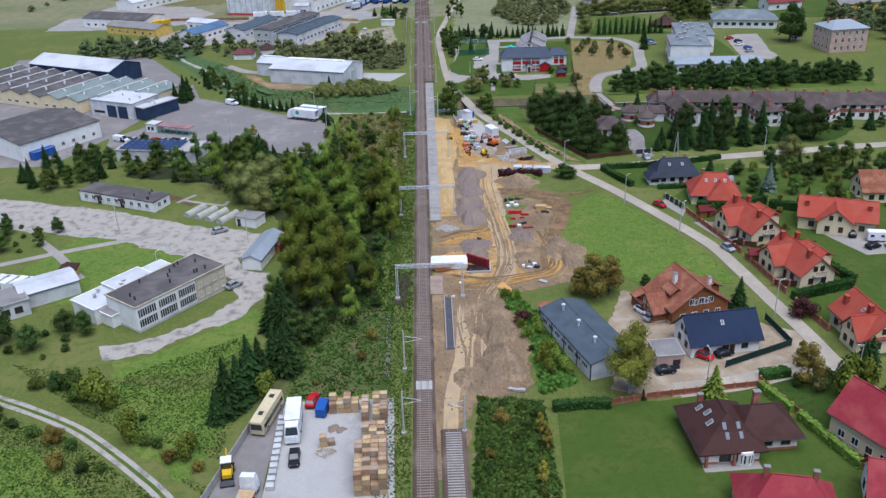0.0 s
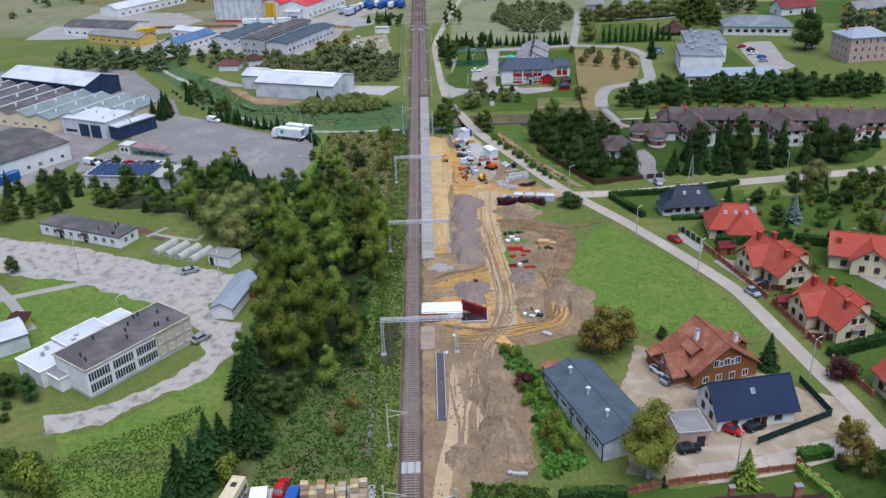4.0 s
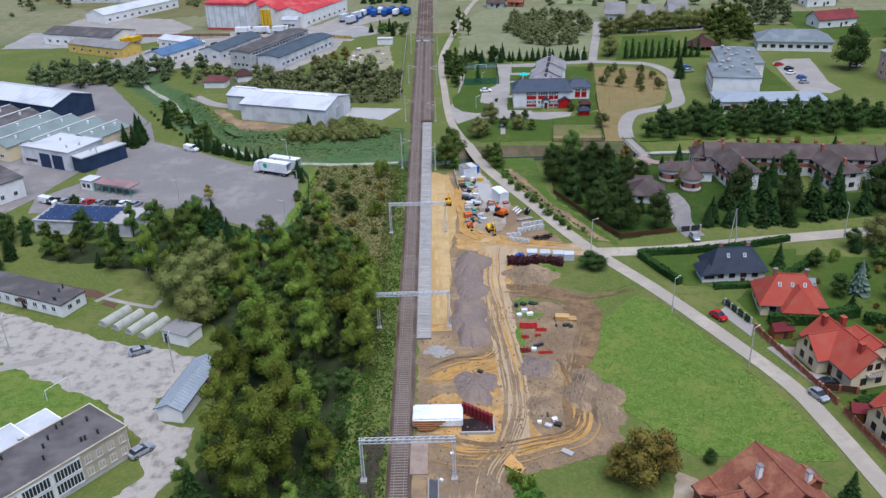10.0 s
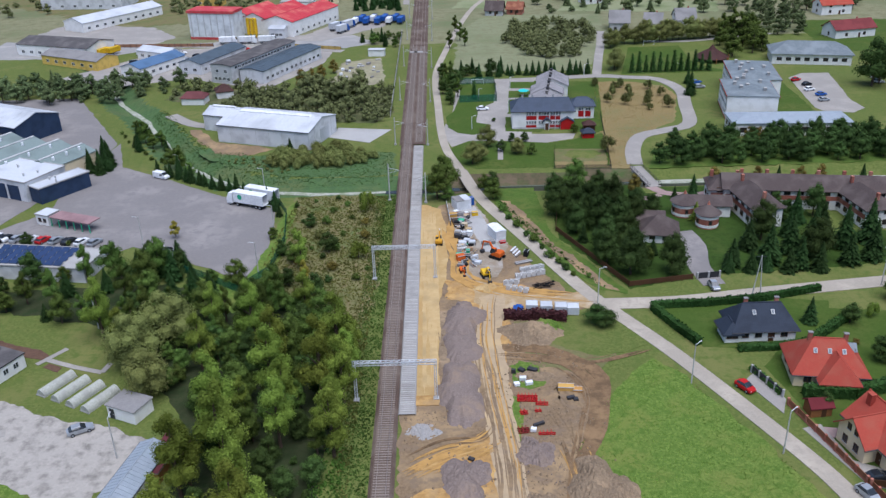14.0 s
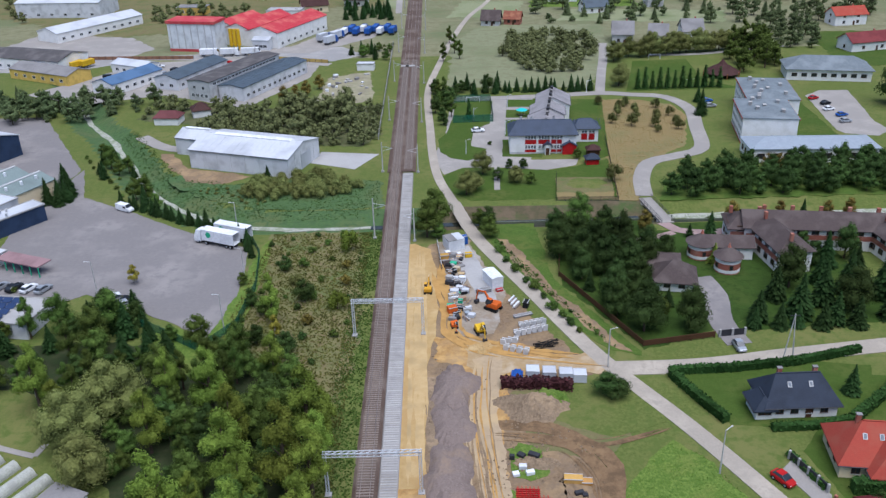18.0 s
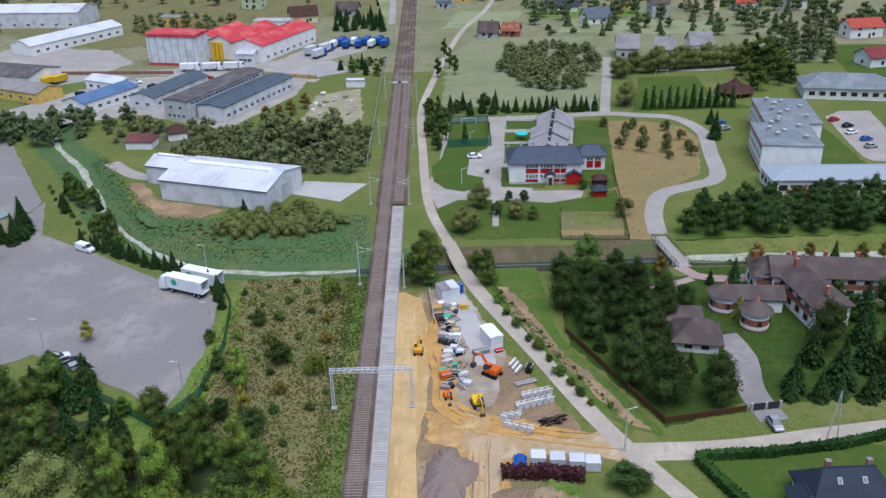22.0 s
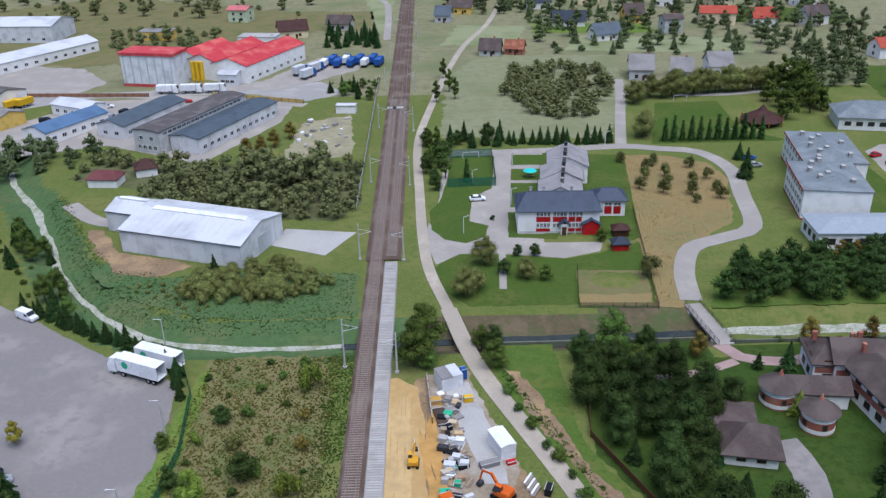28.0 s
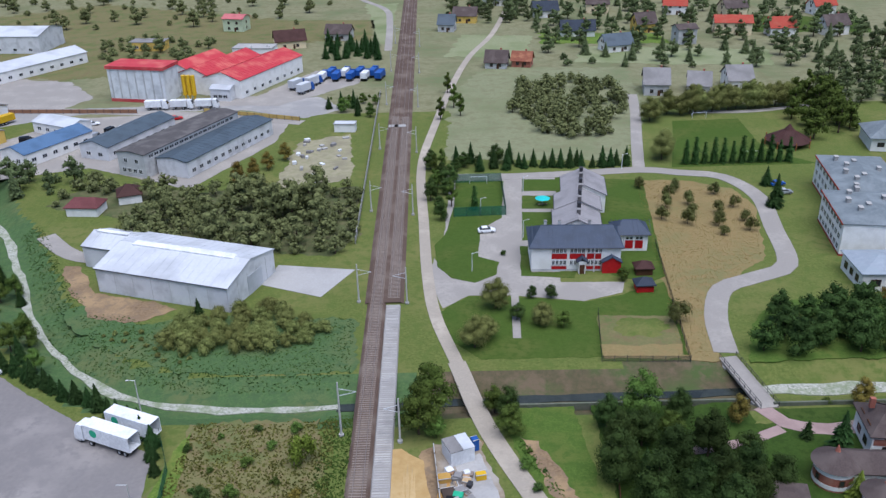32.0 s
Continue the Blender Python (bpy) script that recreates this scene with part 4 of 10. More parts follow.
def window(parent, x, y, z, rot, w, h, frame_mat=FRAMEW, bars=1, name="window"):
    """A framed pane on a wall; rot turns its outward side from -y."""
    def fr(bm):
        for a, b, c, d in ((-w / 2, w / 2, 0, 0.1), (-w / 2, w / 2, h - 0.1, h), (-w / 2, -w / 2 + 0.1, 0.1, h - 0.1), (w / 2 - 0.1, w / 2, 0.1, h - 0.1)):
            box(bm, a, b, -0.08, 0.06, c, d)
        for k in range(1, bars + 1 if bars < 3 else 1):
            u = -w / 2 + w * k / (bars + 1)
            box(bm, u - 0.04, u + 0.04, -0.07, 0.06, 0.1, h - 0.1)
    def bar(bm):
        box(bm, -0.05, 0.05, -0.07, 0.06, 0.1, h - 0.1)
    def pn(bm):
        box(bm, -w / 2 + 0.1, w / 2 - 0.1, -0.02, 0.05, 0.1, h - 0.1)
    def sill(bm):
        box(bm, -w / 2 - 0.08, w / 2 + 0.08, -0.16, 0.02, -0.08, 0)
    f = part(name, cached(("window_frame", w, h, bars, frame_mat.name), fr, frame_mat), None, parent, at=pose(x, y, z, 0, 0, rot))
    part("pane", cached(("pane", w, h), pn, GLASS), None, f)
    if bars > 2:
        for k in range(1, bars + 1):
            part("glazing_bar", cached(("glazing_bar", h), bar, frame_mat), None, f, at=pose(-w / 2 + w * k / (bars + 1), 0, 0))
    if not FAR[0] and rot == 0:
        part("sill", cached(("sill", w), sill, GREYW), None, f)


def wall_windows(t, side, w, d, n, z, ww, wh, frame_mat=FRAMEW, bars=1, margin=1.0, at=(0, 0)):
    span = (w if side in "SN" else d) - 2 * margin
    rot = {"S": 0, "E": 90, "N": 180, "W": -90}[side]
    for k in range(n):
        u = -span / 2 + span * (k + 0.5) / n
        p = {"S": (u, -d / 2), "N": (-u, d / 2), "E": (w / 2, u), "W": (-w / 2, -u)}[side]
        window(t, at[0] + p[0], at[1] + p[1], z, rot, ww, wh, frame_mat, bars)


def roof_part(t, w, d, h, rh, oh, hip, material, at=(0, 0), turn=0, name="roof", label="", hip2=None, seams=0.0, shift=0.0):
    """A ridge roof along local x; hip: how far the ridge draws in at each end."""
    bm = bmesh.new()
    hip2 = hip if hip2 is None else hip2
    sl = rh / (d / 2)
    e = h - oh * sl
    X, Y = w / 2 + oh, d / 2 + oh
    r0, r1 = -X + (hip + oh if hip else 0), X - (hip2 + oh if hip2 else 0)
    top = [(-X, -Y, e), (X, -Y, e), (X, Y, e), (-X, Y, e), (r0, shift, h + rh), (r1, shift, h + rh)]
    vs = [[bm.verts.new((p[0], p[1], p[2] + dz)) for p in top] for dz in (0.22, 0.0)]
    u, v = vs
    rim = [(0, 1), (2, 3)]
    for f in ((0, 1, 5, 4), (2, 3, 4, 5)) + (((3, 0, 4),) if hip else ()) + (((1, 2, 5),) if hip2 else ()):
        bm.faces.new([u[i] for i in f])
        bm.faces.new([v[i] for i in f[::-1]])
    rim += [(3, 0)] if hip else [(3, 4), (4, 0)]
    rim += [(1, 2)] if hip2 else [(1, 5), (5, 2)]
    for i, j in rim:
        bm.faces.new((v[i], v[j], u[j], u[i]))
    r = part(name, bm, material, t, label, at=pose(at[0], at[1], 0, 0, 0, turn))
    bm = bmesh.new()
    beam(bm, (r0, shift, h + rh + 0.2), (r1, shift, h + rh + 0.2), 0.14, 6)
    if seams:
        bs = bmesh.new()
        n = int(2 * X / seams)
        for k in range(n + 1):
            x = -X + 2 * X * k / n
            for s in (-1, 1):
                beam(bs, (x, s * Y, e + 0.24), (x, shift + s * 0.1, h + rh + 0.22), 0.045)
        tagged(part("seams", bs, material, r), kind="stuff")
    if FAR[0]:
        bm.free()
        return r
    part("ridge", bm, material, r)
    for s in (-1, 1):
        bm = bmesh.new()
        beam(bm, (-X, s * (Y + 0.06), e + 0.1), (X, s * (Y + 0.06), e + 0.1), 0.09, 6)
        part("gutter", bm, DARKMETAL, r)
    return r


def walls(t, w, d, h, rh, material, at=(0, 0), turn=0, gables=(True, True), name="wall", plinth=None, shift=0.0):
    bm = bmesh.new()
    box(bm, -w / 2, w / 2, -d / 2, d / 2, -0.3, h)
    for on, x, s in ((gables[0], -w / 2, -1), (gables[1], w / 2, 1)):
        if on and rh:
            a = [bm.verts.new(p) for p in ((x, -d / 2, h), (x, d / 2, h), (x, shift, h + rh))]
            b = [bm.verts.new((p.co.x - s * 0.3, p.co.y, p.co.z)) for p in a]
            bm.faces.new(a if s > 0 else a[::-1])
            bm.faces.new(b[::-1] if s > 0 else b)
            for i in range(3):
                bm.faces.new((a[i], b[i], b[(i + 1) % 3], a[(i + 1) % 3]))
    o = part(name, bm, material, t, at=pose(at[0], at[1], 0, 0, 0, turn))
    if plinth:
        bm = bmesh.new()
        box(bm, -w / 2 - 0.04, w / 2 + 0.04, -d / 2 - 0.04, d / 2 + 0.04, -0.3, 0.5)
        part("plinth", bm, plinth, o)
    return o


def chimney(t, x, y, z0, z1, material=BRICK, s=0.35):
    bm = bmesh.new()
    box(bm, -s, s, -s * 0.8, s * 0.8, z0, z1)
    c = part("chimney", bm, material, t, at=pose(x, y, 0))
    if FAR[0]:
        return
    bm = bmesh.new()
    box(bm, -s - 0.08, s + 0.08, -s * 0.8 - 0.08, s * 0.8 + 0.08, z1, z1 + 0.12)
    part("cap", bm, material if material in (REDTILE, DARKMETAL) else SHADEROOF, c)


def skylight(t, x, y, h, rh, d, w=0.8, l=1.3, at=(0, 0), turn=0):
    """A roof window at local (x, y) of a roof of that rise."""
    sl = math.atan2(rh, d / 2)
    z = h + rh * (1 - abs(y) / (d / 2)) + 0.26
    m = pose(at[0], at[1], 0, 0, 0, turn) @ pose(x, y, z, math.degrees(sl) * (1 if y < 0 else -1))
    def fr(bm):
        box(bm, -w / 2, w / 2, -l / 2, l / 2, -0.04, 0.08)
    def pn(bm):
        box(bm, -w / 2 + 0.1, w / 2 - 0.1, -l / 2 + 0.1, l / 2 - 0.1, 0.08, 0.1)
    f = part("skylight", cached(("skylight", w, l), fr, GREYW), None, t, at=m)
    part("pane", cached(("skylight_pane", w, l), pn, mat_sky()), None, f)


def mat_sky():
    if "sky_glass" not in CACHE:
        CACHE["sky_glass"] = mat("skylight_glass", (0.12, 0.14, 0.16), (0.1, 0.12, 0.14), rough=0.3, spec=0.4, bump=0)
    return CACHE["sky_glass"]


def door(t, x, y, rot, w=1.0, h=2.05, material=FRAMEB, name="door", z=0.0):
    def dr(bm):
        box(bm, -w / 2, w / 2, -0.07, 0.05, 0, h)
    def hd(bm):
        box(bm, w / 2 - 0.18, w / 2 - 0.1, -0.14, -0.07, 0.95, 1.1)
    o = part(name, cached((name, w, h, material.name), dr, material), None, t, at=pose(x, y, z, 0, 0, rot))
    if not FAR[0]:
        part("handle", cached(("handle", w), hd, STEELW), None, o)


def flat_roof(t, w, d, h, material, at=(0, 0), rim=0.35, turn=0, edge=None):
    bm = bmesh.new()
    box(bm, -w / 2 - 0.2, w / 2 + 0.2, -d / 2 - 0.2, d / 2 + 0.2, h, h + 0.22)
    r = part("roof", bm, material, t, at=pose(at[0], at[1], 0, 0, 0, turn))
    for a in ((-w / 2 - 0.22, w / 2 + 0.22, -d / 2 - 0.22, -d / 2), (-w / 2 - 0.22, w / 2 + 0.22, d / 2, d / 2 + 0.22), (-w / 2 - 0.22, -w / 2, -d / 2, d / 2), (w / 2, w / 2 + 0.22, -d / 2, d / 2)):
        bm = bmesh.new()
        box(bm, *a, h + 0.03, h + rim)
        part("parapet", bm, edge or CONC, r)
    return r


def vents(t, n, w, d, z, seed, s=0.35):
    rnd = random.Random(seed)
    for k in range(n):
        bm = bmesh.new()
        beam(bm, (0, 0, 0), (0, 0, 0.7), s * 0.6, 6)
        beam(bm, (0, 0, 0.7), (0, 0, 0.85), s, 6)
        part("roof_vent", bm, DARKMETAL if s < 0.3 else GREYW, t, at=pose(rnd.uniform(-w / 2, w / 2) * 0.85, rnd.uniform(-d / 2, d / 2) * 0.8, z))


def house(x, y, rot, w, d, h, rh, wall, roof, label, hip=0.0, wing=None, name="house", group="", chimneys=1, sky_n=0, frame_mat=FRAMEB, seed=1, rows=1, plinth=None, seams=0.0, oh=0.6, front=4, sides=2):
    """A family house; wing: (x, y, w, d, h, rh, hip) of a cross wing, its ridge along local y."""
    t = thing(name, x, y, rot, label, "house", group)
    walls(t, w, d, h, 0 if hip else rh, wall, plinth=plinth)
    roof_part(t, w, d, h, rh, oh, hip, roof, seams=seams)
    rnd = random.Random(seed)
    for r in range(rows):
        z = 0.9 + r * 2.8
        wall_windows(t, "S", w, d, front, z, 1.3, 1.4, frame_mat)
        wall_windows(t, "W", w, d, sides, z, 1.2, 1.4, frame_mat)
        wall_windows(t, "E", w, d, sides, z, 1.2, 1.4, frame_mat)
        if not FAR[0]:
            wall_windows(t, "N", w, d, front, z, 1.2, 1.4, frame_mat)
    if not hip and rh > 3:
        for s in ("W", "E"):
            wall_windows(t, s, w, d, 2, h + 0.4, 1.0, 1.2, frame_mat, margin=d * 0.3)
    door(t, w * 0.1, -d / 2, 0)
    if wing:
        wx, wy, ww, wd, wh, wrh, whip = wing
        walls(t, wd, ww, wh, 0 if whip else wrh, wall, at=(wx, wy), turn=90, plinth=plinth)
        roof_part(t, wd, ww, wh, wrh, oh, whip, roof, at=(wx, wy), turn=90)
        for k in (-1, 1):
            window(t, wx + k * ww * 0.2, wy - wd / 2, 0.9, 0, 1.1, 1.4, frame_mat)
            if wrh > 2.5 and not whip:
                window(t, wx + k * ww * 0.13, wy - wd / 2, wh + 0.2, 0, 0.9, 1.2, frame_mat)
    for k in range(chimneys):
        cx = (-0.25 + 0.5 * k) * w if chimneys > 1 else 0.18 * w
        chimney(t, cx, 0.5, h + rh * 0.6, h + rh + 0.9)
    for k in range(sky_n):
        skylight(t, -w * 0.3 + w * 0.6 * (k + 0.5) / sky_n, -d * 0.2, h, rh, d, 0.65, 0.95)
    return t


RH = "red-roofed houses"
VL = "cream two-storey house with a bright red tiled roof"
# village houses
def balcony(t, x, y, rot, w=2.4):
    b = new("balcony")
    b.parent, b.matrix_basis = t, pose(x, y, 3.0, 0, 0, rot)
    bm = bmesh.new()
    box(bm, -w / 2, w / 2, -1.0, 0, -0.15, 0)
    part("slab", bm, CONC, b)
    for k in range(7):
        bm = bmesh.new()
        u = -w / 2 + w * k / 6
        box(bm, u - 0.03, u + 0.03, -1.0, -0.94, 0, 0.9)
        part("baluster", bm, WOODF, b)
    bm = bmesh.new()
    box(bm, -w / 2, w / 2, -1.02, -0.92, 0.9, 0.98)
    part("rail", bm, WOODF, b)


def dormer(t, x, y, rot, roof, wall=CREAM):
    walls(t, 2.6, 3.0, 5.3, 0, wall, at=(x, y), turn=rot, name="dormer")
    roof_part(t, 3.0, 3.0, 5.3, 0.9, 0.3, 0, roof, at=(x, y), turn=rot, name="dormer_roof")


for x, y, r, lab, s in ((77.8, 185.3, -77, VL + " and gable wing", 2), (81, 163.6, -79, VL + " beside a hedge", 3)):
    t = house(x, y, r, 14, 8, 3.4, 3.4, CREAM, REDTILE, lab, wing=(-2.4, -2.4, 6.4, 7.6, 3.4, 2.9, 0), group=RH, chimneys=0, seed=s, front=3, sides=2)
    for cx, cy in ((-5.6, -1.2), (-4.2, 1.6), (4.4, -1.0)):
        chimney(t, cx, cy, 4.6, 7.7, REDTILE, 0.5)
    balcony(t, 7.0, 0, 90)
    dormer(t, -1.5, 3.6, 0, REDTILE)
    dormer(t, 2.2, 3.8, 0, REDTILE)
t = house(99.8, 188, -21, 17, 9, 3.6, 3.3, CREAM, REDTILE, "wide cream house with red tiled roof and two wings", wing=(-0.6, -2.6, 7.5, 8, 3.6, 2.9, 0), group=RH, chimneys=2, seed=4)
chimney(t, -7, -2.2, 4.5, 6.6, REDTILE, 0.45)
chimney(t, 7, -2.0, 4.5, 6.6, REDTILE, 0.45)
t = house(83.8, 136.6, -84, 12, 8.6, 3.6, 3.6, CREAM, REDTILE, VL + " behind garden shrubs", wing=(3.0, -2.2, 5.5, 7, 3.6, 3.0, 0), group=RH, chimneys=0, sky_n=1, seed=5)
chimney(t, -4.4, -2.6, 4.2, 6.8, REDTILE, 0.5)
chimney(t, 1.5, -1.4, 5.4, 7.8, REDTILE, 0.5)
house(75.5, 207.5, -8, 12, 9, 3.0, 4.2, CREAM, REDTILE, "cream house under a hipped red roof with a solar panel", hip=3.5, wing=(1.0, -3.2, 6, 7, 2.8, 3.2, 2.5), group=RH, chimneys=2, sky_n=3, seed=6)
house(70.8, 104.5, -62, 12, 9, 4.6, 4.6, CREAM, WINESHEET, "yellow rendered house with a bright red metal roof", group=RH, chimneys=1, seed=7, frame_mat=FRAMEW)
house(49.5, 88.5, -12, 13, 10, 3.6, 4.6, CREAM, WINESHEET, "house with a wine-red metal roof beside a hedge", hip=4.0, group=RH, chimneys=2, seed=8)
house(67, 91, -20, 9, 8, 3.6, 3.8, WHITE, WINESHEET, "white house with dark timber gable and red roof", group=RH, chimneys=1, seed=9)
house(68.8, 222.0, 1, 11.8, 7.2, 2.8, 3.5, WHITE, NAVYTILE, "white house with dark slate-coloured half-hipped roof", hip=2.2, chimneys=2, sky_n=2, seed=10, wing=(-6.2, -1.5, 2.8, 4.5, 2.4, 1.4, 1.0))
house(54.4, 136, 8, 13.4, 8.0, 3.0, 3.8, WHITE, NAVYSHEET, "new white house with a navy sheet-metal gable roof", chimneys=0, sky_n=1, seed=11, frame_mat=FRAMEB, front=3)
FAR[0] = True
house(119, 205, -5, 12, 9, 3.4, 4.0, CREAM, RUSTTILE, "far house under a brownish tiled roof", chimneys=1, seed=31)
house(128, 170, 0, 12, 9, 3.4, 4.0, CREAM, REDTILE, "cream house with red tiled roof beside fields", chimneys=1, seed=32)
house(111, 160, -8, 12, 9, 3.6, 4.2, CREAM, REDTILE, VL + " behind parked cars", wing=(2.5, -2.2, 5, 7, 3.6, 3.6, 0), group=RH, chimneys=1, seed=33)

FAR[0] = False
# villa with the dark brown roof
villa = thing("villa", 45.8, 106.9, 3, "white villa under a hipped dark brown tiled roof", "house")
walls(villa, 9.0, 11.2, 3.1, 0, WHITE, plinth=BRICK)
roof_part(villa, 11.2, 9.0, 3.1, 3.5, 0.9, 3.6, BROWNTILE, turn=90)
walls(villa, 7.8, 7.8, 3.1, 0, WHITE, at=(7.7, 0.7), plinth=BRICK)
roof_part(villa, 9.4, 7.8, 3.1, 2.9, 0.85, 3.0, BROWNTILE, at=(6.9, 0.7))
wall_windows(villa, "S", 7.8, 7.8, 2, 1.0, 1.5, 1.3, FRAMEB, at=(8.2, 0.7))
wall_windows(villa, "E", 7.8, 7.8, 2, 1.0, 1.5, 1.3, FRAMEB, at=(7.7, 0.7))
wall_windows(villa, "W", 9.0, 11.2, 3, 0.9, 1.2, 1.4, FRAMEB)
window(villa, -1.0, -5.6, 0.4, 0, 1.8, 2.0, FRAMEB, 1)
for sx, sy in ((-2.6, 2.6), (-2.0, 0.6), (-2.4, -1.6)):
    skylight(villa, sy, -sx, 3.1, 3.5, 9.0, at=(0, 0), turn=90)
for sx, sy in ((-0.8, -3.4), (-0.6, -4.5), (1.4, -3.4), (1.6, -4.5)):
    m = pose(sx, sy, 3.1 + 3.5 * (5.6 + sy) / 3.6 + 0.3, math.degrees(math.atan2(3.5, 3.6)))
    part("skylight", cached(("skylight", 0.6, 1.1), lambda bm: box(bm, -0.3, 0.3, -0.55, 0.55, -0.04, 0.1), mat_sky()), None, villa, at=m)
chimney(villa, 6.4, 2.2, 4.5, 7.6, BRICK, 0.5)
chimney(villa, -1.8, 4.6, 3.6, 6.0, BRICK, 0.4)
bm = bmesh.new()
beam(bm, (0, 0, -0.2), (0, 0, 2.7), 1.7, 8)
part("bay", bm, WHITE, villa, "white bay with tall windows", at=pose(2.0, -5.2, 0))
for a in (-60, -20, 20, 60):
    window(villa, 2.0 + 1.62 * math.sin(radians(a)), -5.2 - 1.62 * math.cos(radians(a)), 0.6, a, 0.9, 1.8, FRAMEW, 0)
bm = bmesh.new()
box(bm, -4.6, 4.4, -7.4, -5.6, -0.2, 0.12)
part("terrace", bm, PAVER, villa)
for px in (-4.2, 0.2):
    bm = bmesh.new()
    box(bm, px - 0.2, px + 0.2, -6.5, -6.1, 0, 2.6)
    part("porch_pillar", bm, BRICK, villa)

# old timber house with two gables
old = house(52.4, 149.6, -75, 10.5, 12.5, 3.4, 4.4, WOODW, RUSTTILE, "old brown timber house with patched rusty tiled roof", chimneys=0, name="timber_house", seed=13, frame_mat=FRAMEW, wing=(0.2, -6.4, 6.5, 5.6, 2.6, 2.6, 0), plinth=PALEBRICK, front=2, sides=4)
chimney(old, -0.8, -2.6, 5.2, 8.2, WHITE, 0.4)
chimney(old, 1.6, 3.8, 4.4, 7.4, WHITE, 0.4)
dormer(old, 0.6, -3.6, 0, RUSTTILE, WOODW)
dormer(old, 0.6, 4.6, 0, RUSTTILE, WOODW)
walls(old, 4.6, 4.4, 2.4, 1.0, WOODW, at=(-3.0, -7.4), name="lean_to")
roof_part(old, 4.6, 4.4, 2.4, 1.0, 0.3, 0, RUSTTILE, at=(-3.0, -7.4), name="lean_to_roof")
for k in (-1.6, 0, 1.6):
    window(old, 5.26, k * 1.3, 3.9, 90, 1.2, 1.4, FRAMEW)

# small brick store beside the lane
t = thing("brick_store", 43.2, 130.2, 4, "low pale brick store with a flat roof", "shed")
walls(t, 5, 5.4, 3.0, 0, PALEBRICK)
flat_roof(t, 5, 5.4, 3.0, SHADEROOF, rim=0.25)
door(t, 1.2, -2.7, 0, 1.4, 2.1, DARKMETAL)

# long workshop with dark sheet roof
t = thing("workshop_hall", 29.6, 136.6, 107.9, "long workshop with anthracite sheet roof and pale walls", "workshop")
walls(t, 21.6, 9.4, 3.4, 1.3, WALLSHEET)
roof_part(t, 21.6, 9.4, 3.4, 1.3, 0.2, 0, ANTHR)
wall_windows(t, "N", 21.6, 9.4, 7, 1.4, 2.2, 1.2, FRAMEW, 2)
for k in range(3):
    bm = bmesh.new()
    beam(bm, (0, 0, 4.4), (0, 0, 5.6), 0.22, 8)
    beam(bm, (0, 0, 5.6), (0, 0, 5.85), 0.4, 8)
    part("roof_vent", bm, STEELW, t, at=pose(-6 + 6.5 * k, 1.5, 0))
for k in range(5):
    bm = bmesh.new()
    box(bm, -10.85 + 5.35 * k, -10.6 + 5.35 * k, 4.68, 4.8, 0, 3.5)
    part("dark_pilaster", bm, DARKMETAL, t)
t = thing("lean_shed", 24.0, 147.5, 100, "rusty low shed beside the workshop", "shed")
walls(t, 5, 3, 2.2, 0, WOODW)
flat_roof(t, 5, 3, 2.2, RUSTTILE, rim=0.2)

# old school on the left
S0 = math.degrees(math.atan2(17.7, 13.5))
t = thing("school_building", -56.0, 159.2, S0, "long two-storey school block with dark felt roof", "school")
walls(t, 23, 10, 5.7, 0, WHITE, plinth=GREYW)
flat_roof(t, 23, 10, 5.7, BITUMEN, rim=0.3, edge=SANDW)
for z in (0.9, 3.2):
    for k in range(3):
        window(t, -9 + 5.0 * k, -5.0, z, 0, 4.4, 1.9, FRAMEW, 7)
    for k in range(4):
        window(t, 4.4 + 2.0 * k, -5.0, z + 0.2, 0, 1.1, 1.4, FRAMEW, 1)
wall_windows(t, "E", 23, 10, 3, 1.0, 1.2, 1.4)
bm = bmesh.new()
box(bm, 3.3, 11.4, -5.06, -4.9, 0.5, 5.65)
part("facade_panel", bm, SANDW, t, "sand-coloured rendered end bay")
vents(t, 12, 23, 10, 5.9, 5, 0.25)
t = thing("school_annex", -66.5, 161.5, S0, "low white annex with pale uneven roofs", "school")
for k, (ax, ay, w, d, h) in enumerate(((-6, -0.5, 8, 8, 3.4), (2, 0.5, 9, 6, 4.0), (9.5, 0.5, 6, 6, 3.3), (-6.8, -6.5, 4, 4, 2.6))):
    walls(t, w, d, h, 0, WHITE, at=(ax, ay))
    flat_roof(t, w, d, h, GREYSHEET if k < 3 else SHADEROOF, at=(ax, ay), rim=0.3, edge=WHITE)
vents(t, 5, 16, 5, 3.8, 9, 0.5)

# far left sheds of the vehicle yard
t = thing("metal_hall", -84.5, 165, 35, "grey sheet-metal hall with a shallow roof", "hall")
walls(t, 12, 8, 3.2, 0.8, WALLSHEET)
roof_part(t, 12, 8, 3.2, 0.8, 0.2, 0, GREYSHEET, seams=1.5)
t = thing("shop_building", -92, 156.5, 35, "low grey shop with a flat felt roof", "shop")
walls(t, 12, 8, 3.4, 0, WALLSHEET)
flat_roof(t, 12, 8, 3.4, SHADEROOF)
wall_windows(t, "S", 12, 8, 4, 1.0, 1.6, 1.5, FRAMEB, 1)
wall_windows(t, "E", 12, 8, 2, 1.0, 1.6, 1.5, FRAMEB, 1)
t = thing("yellow_kiosk", -83, 174, 5, "small orange-yellow wooden kiosk with brown roof", "kiosk")
walls(t, 3.4, 3, 2.3, 0, YELLOWW)
roof_part(t, 3.4, 3, 2.3, 1.0, 0.4, 1.4, BROWNTILE)
wall_windows(t, "S", 3.4, 3, 2, 0.9, 0.8, 1.0, FRAMEB, 0, 0.4)

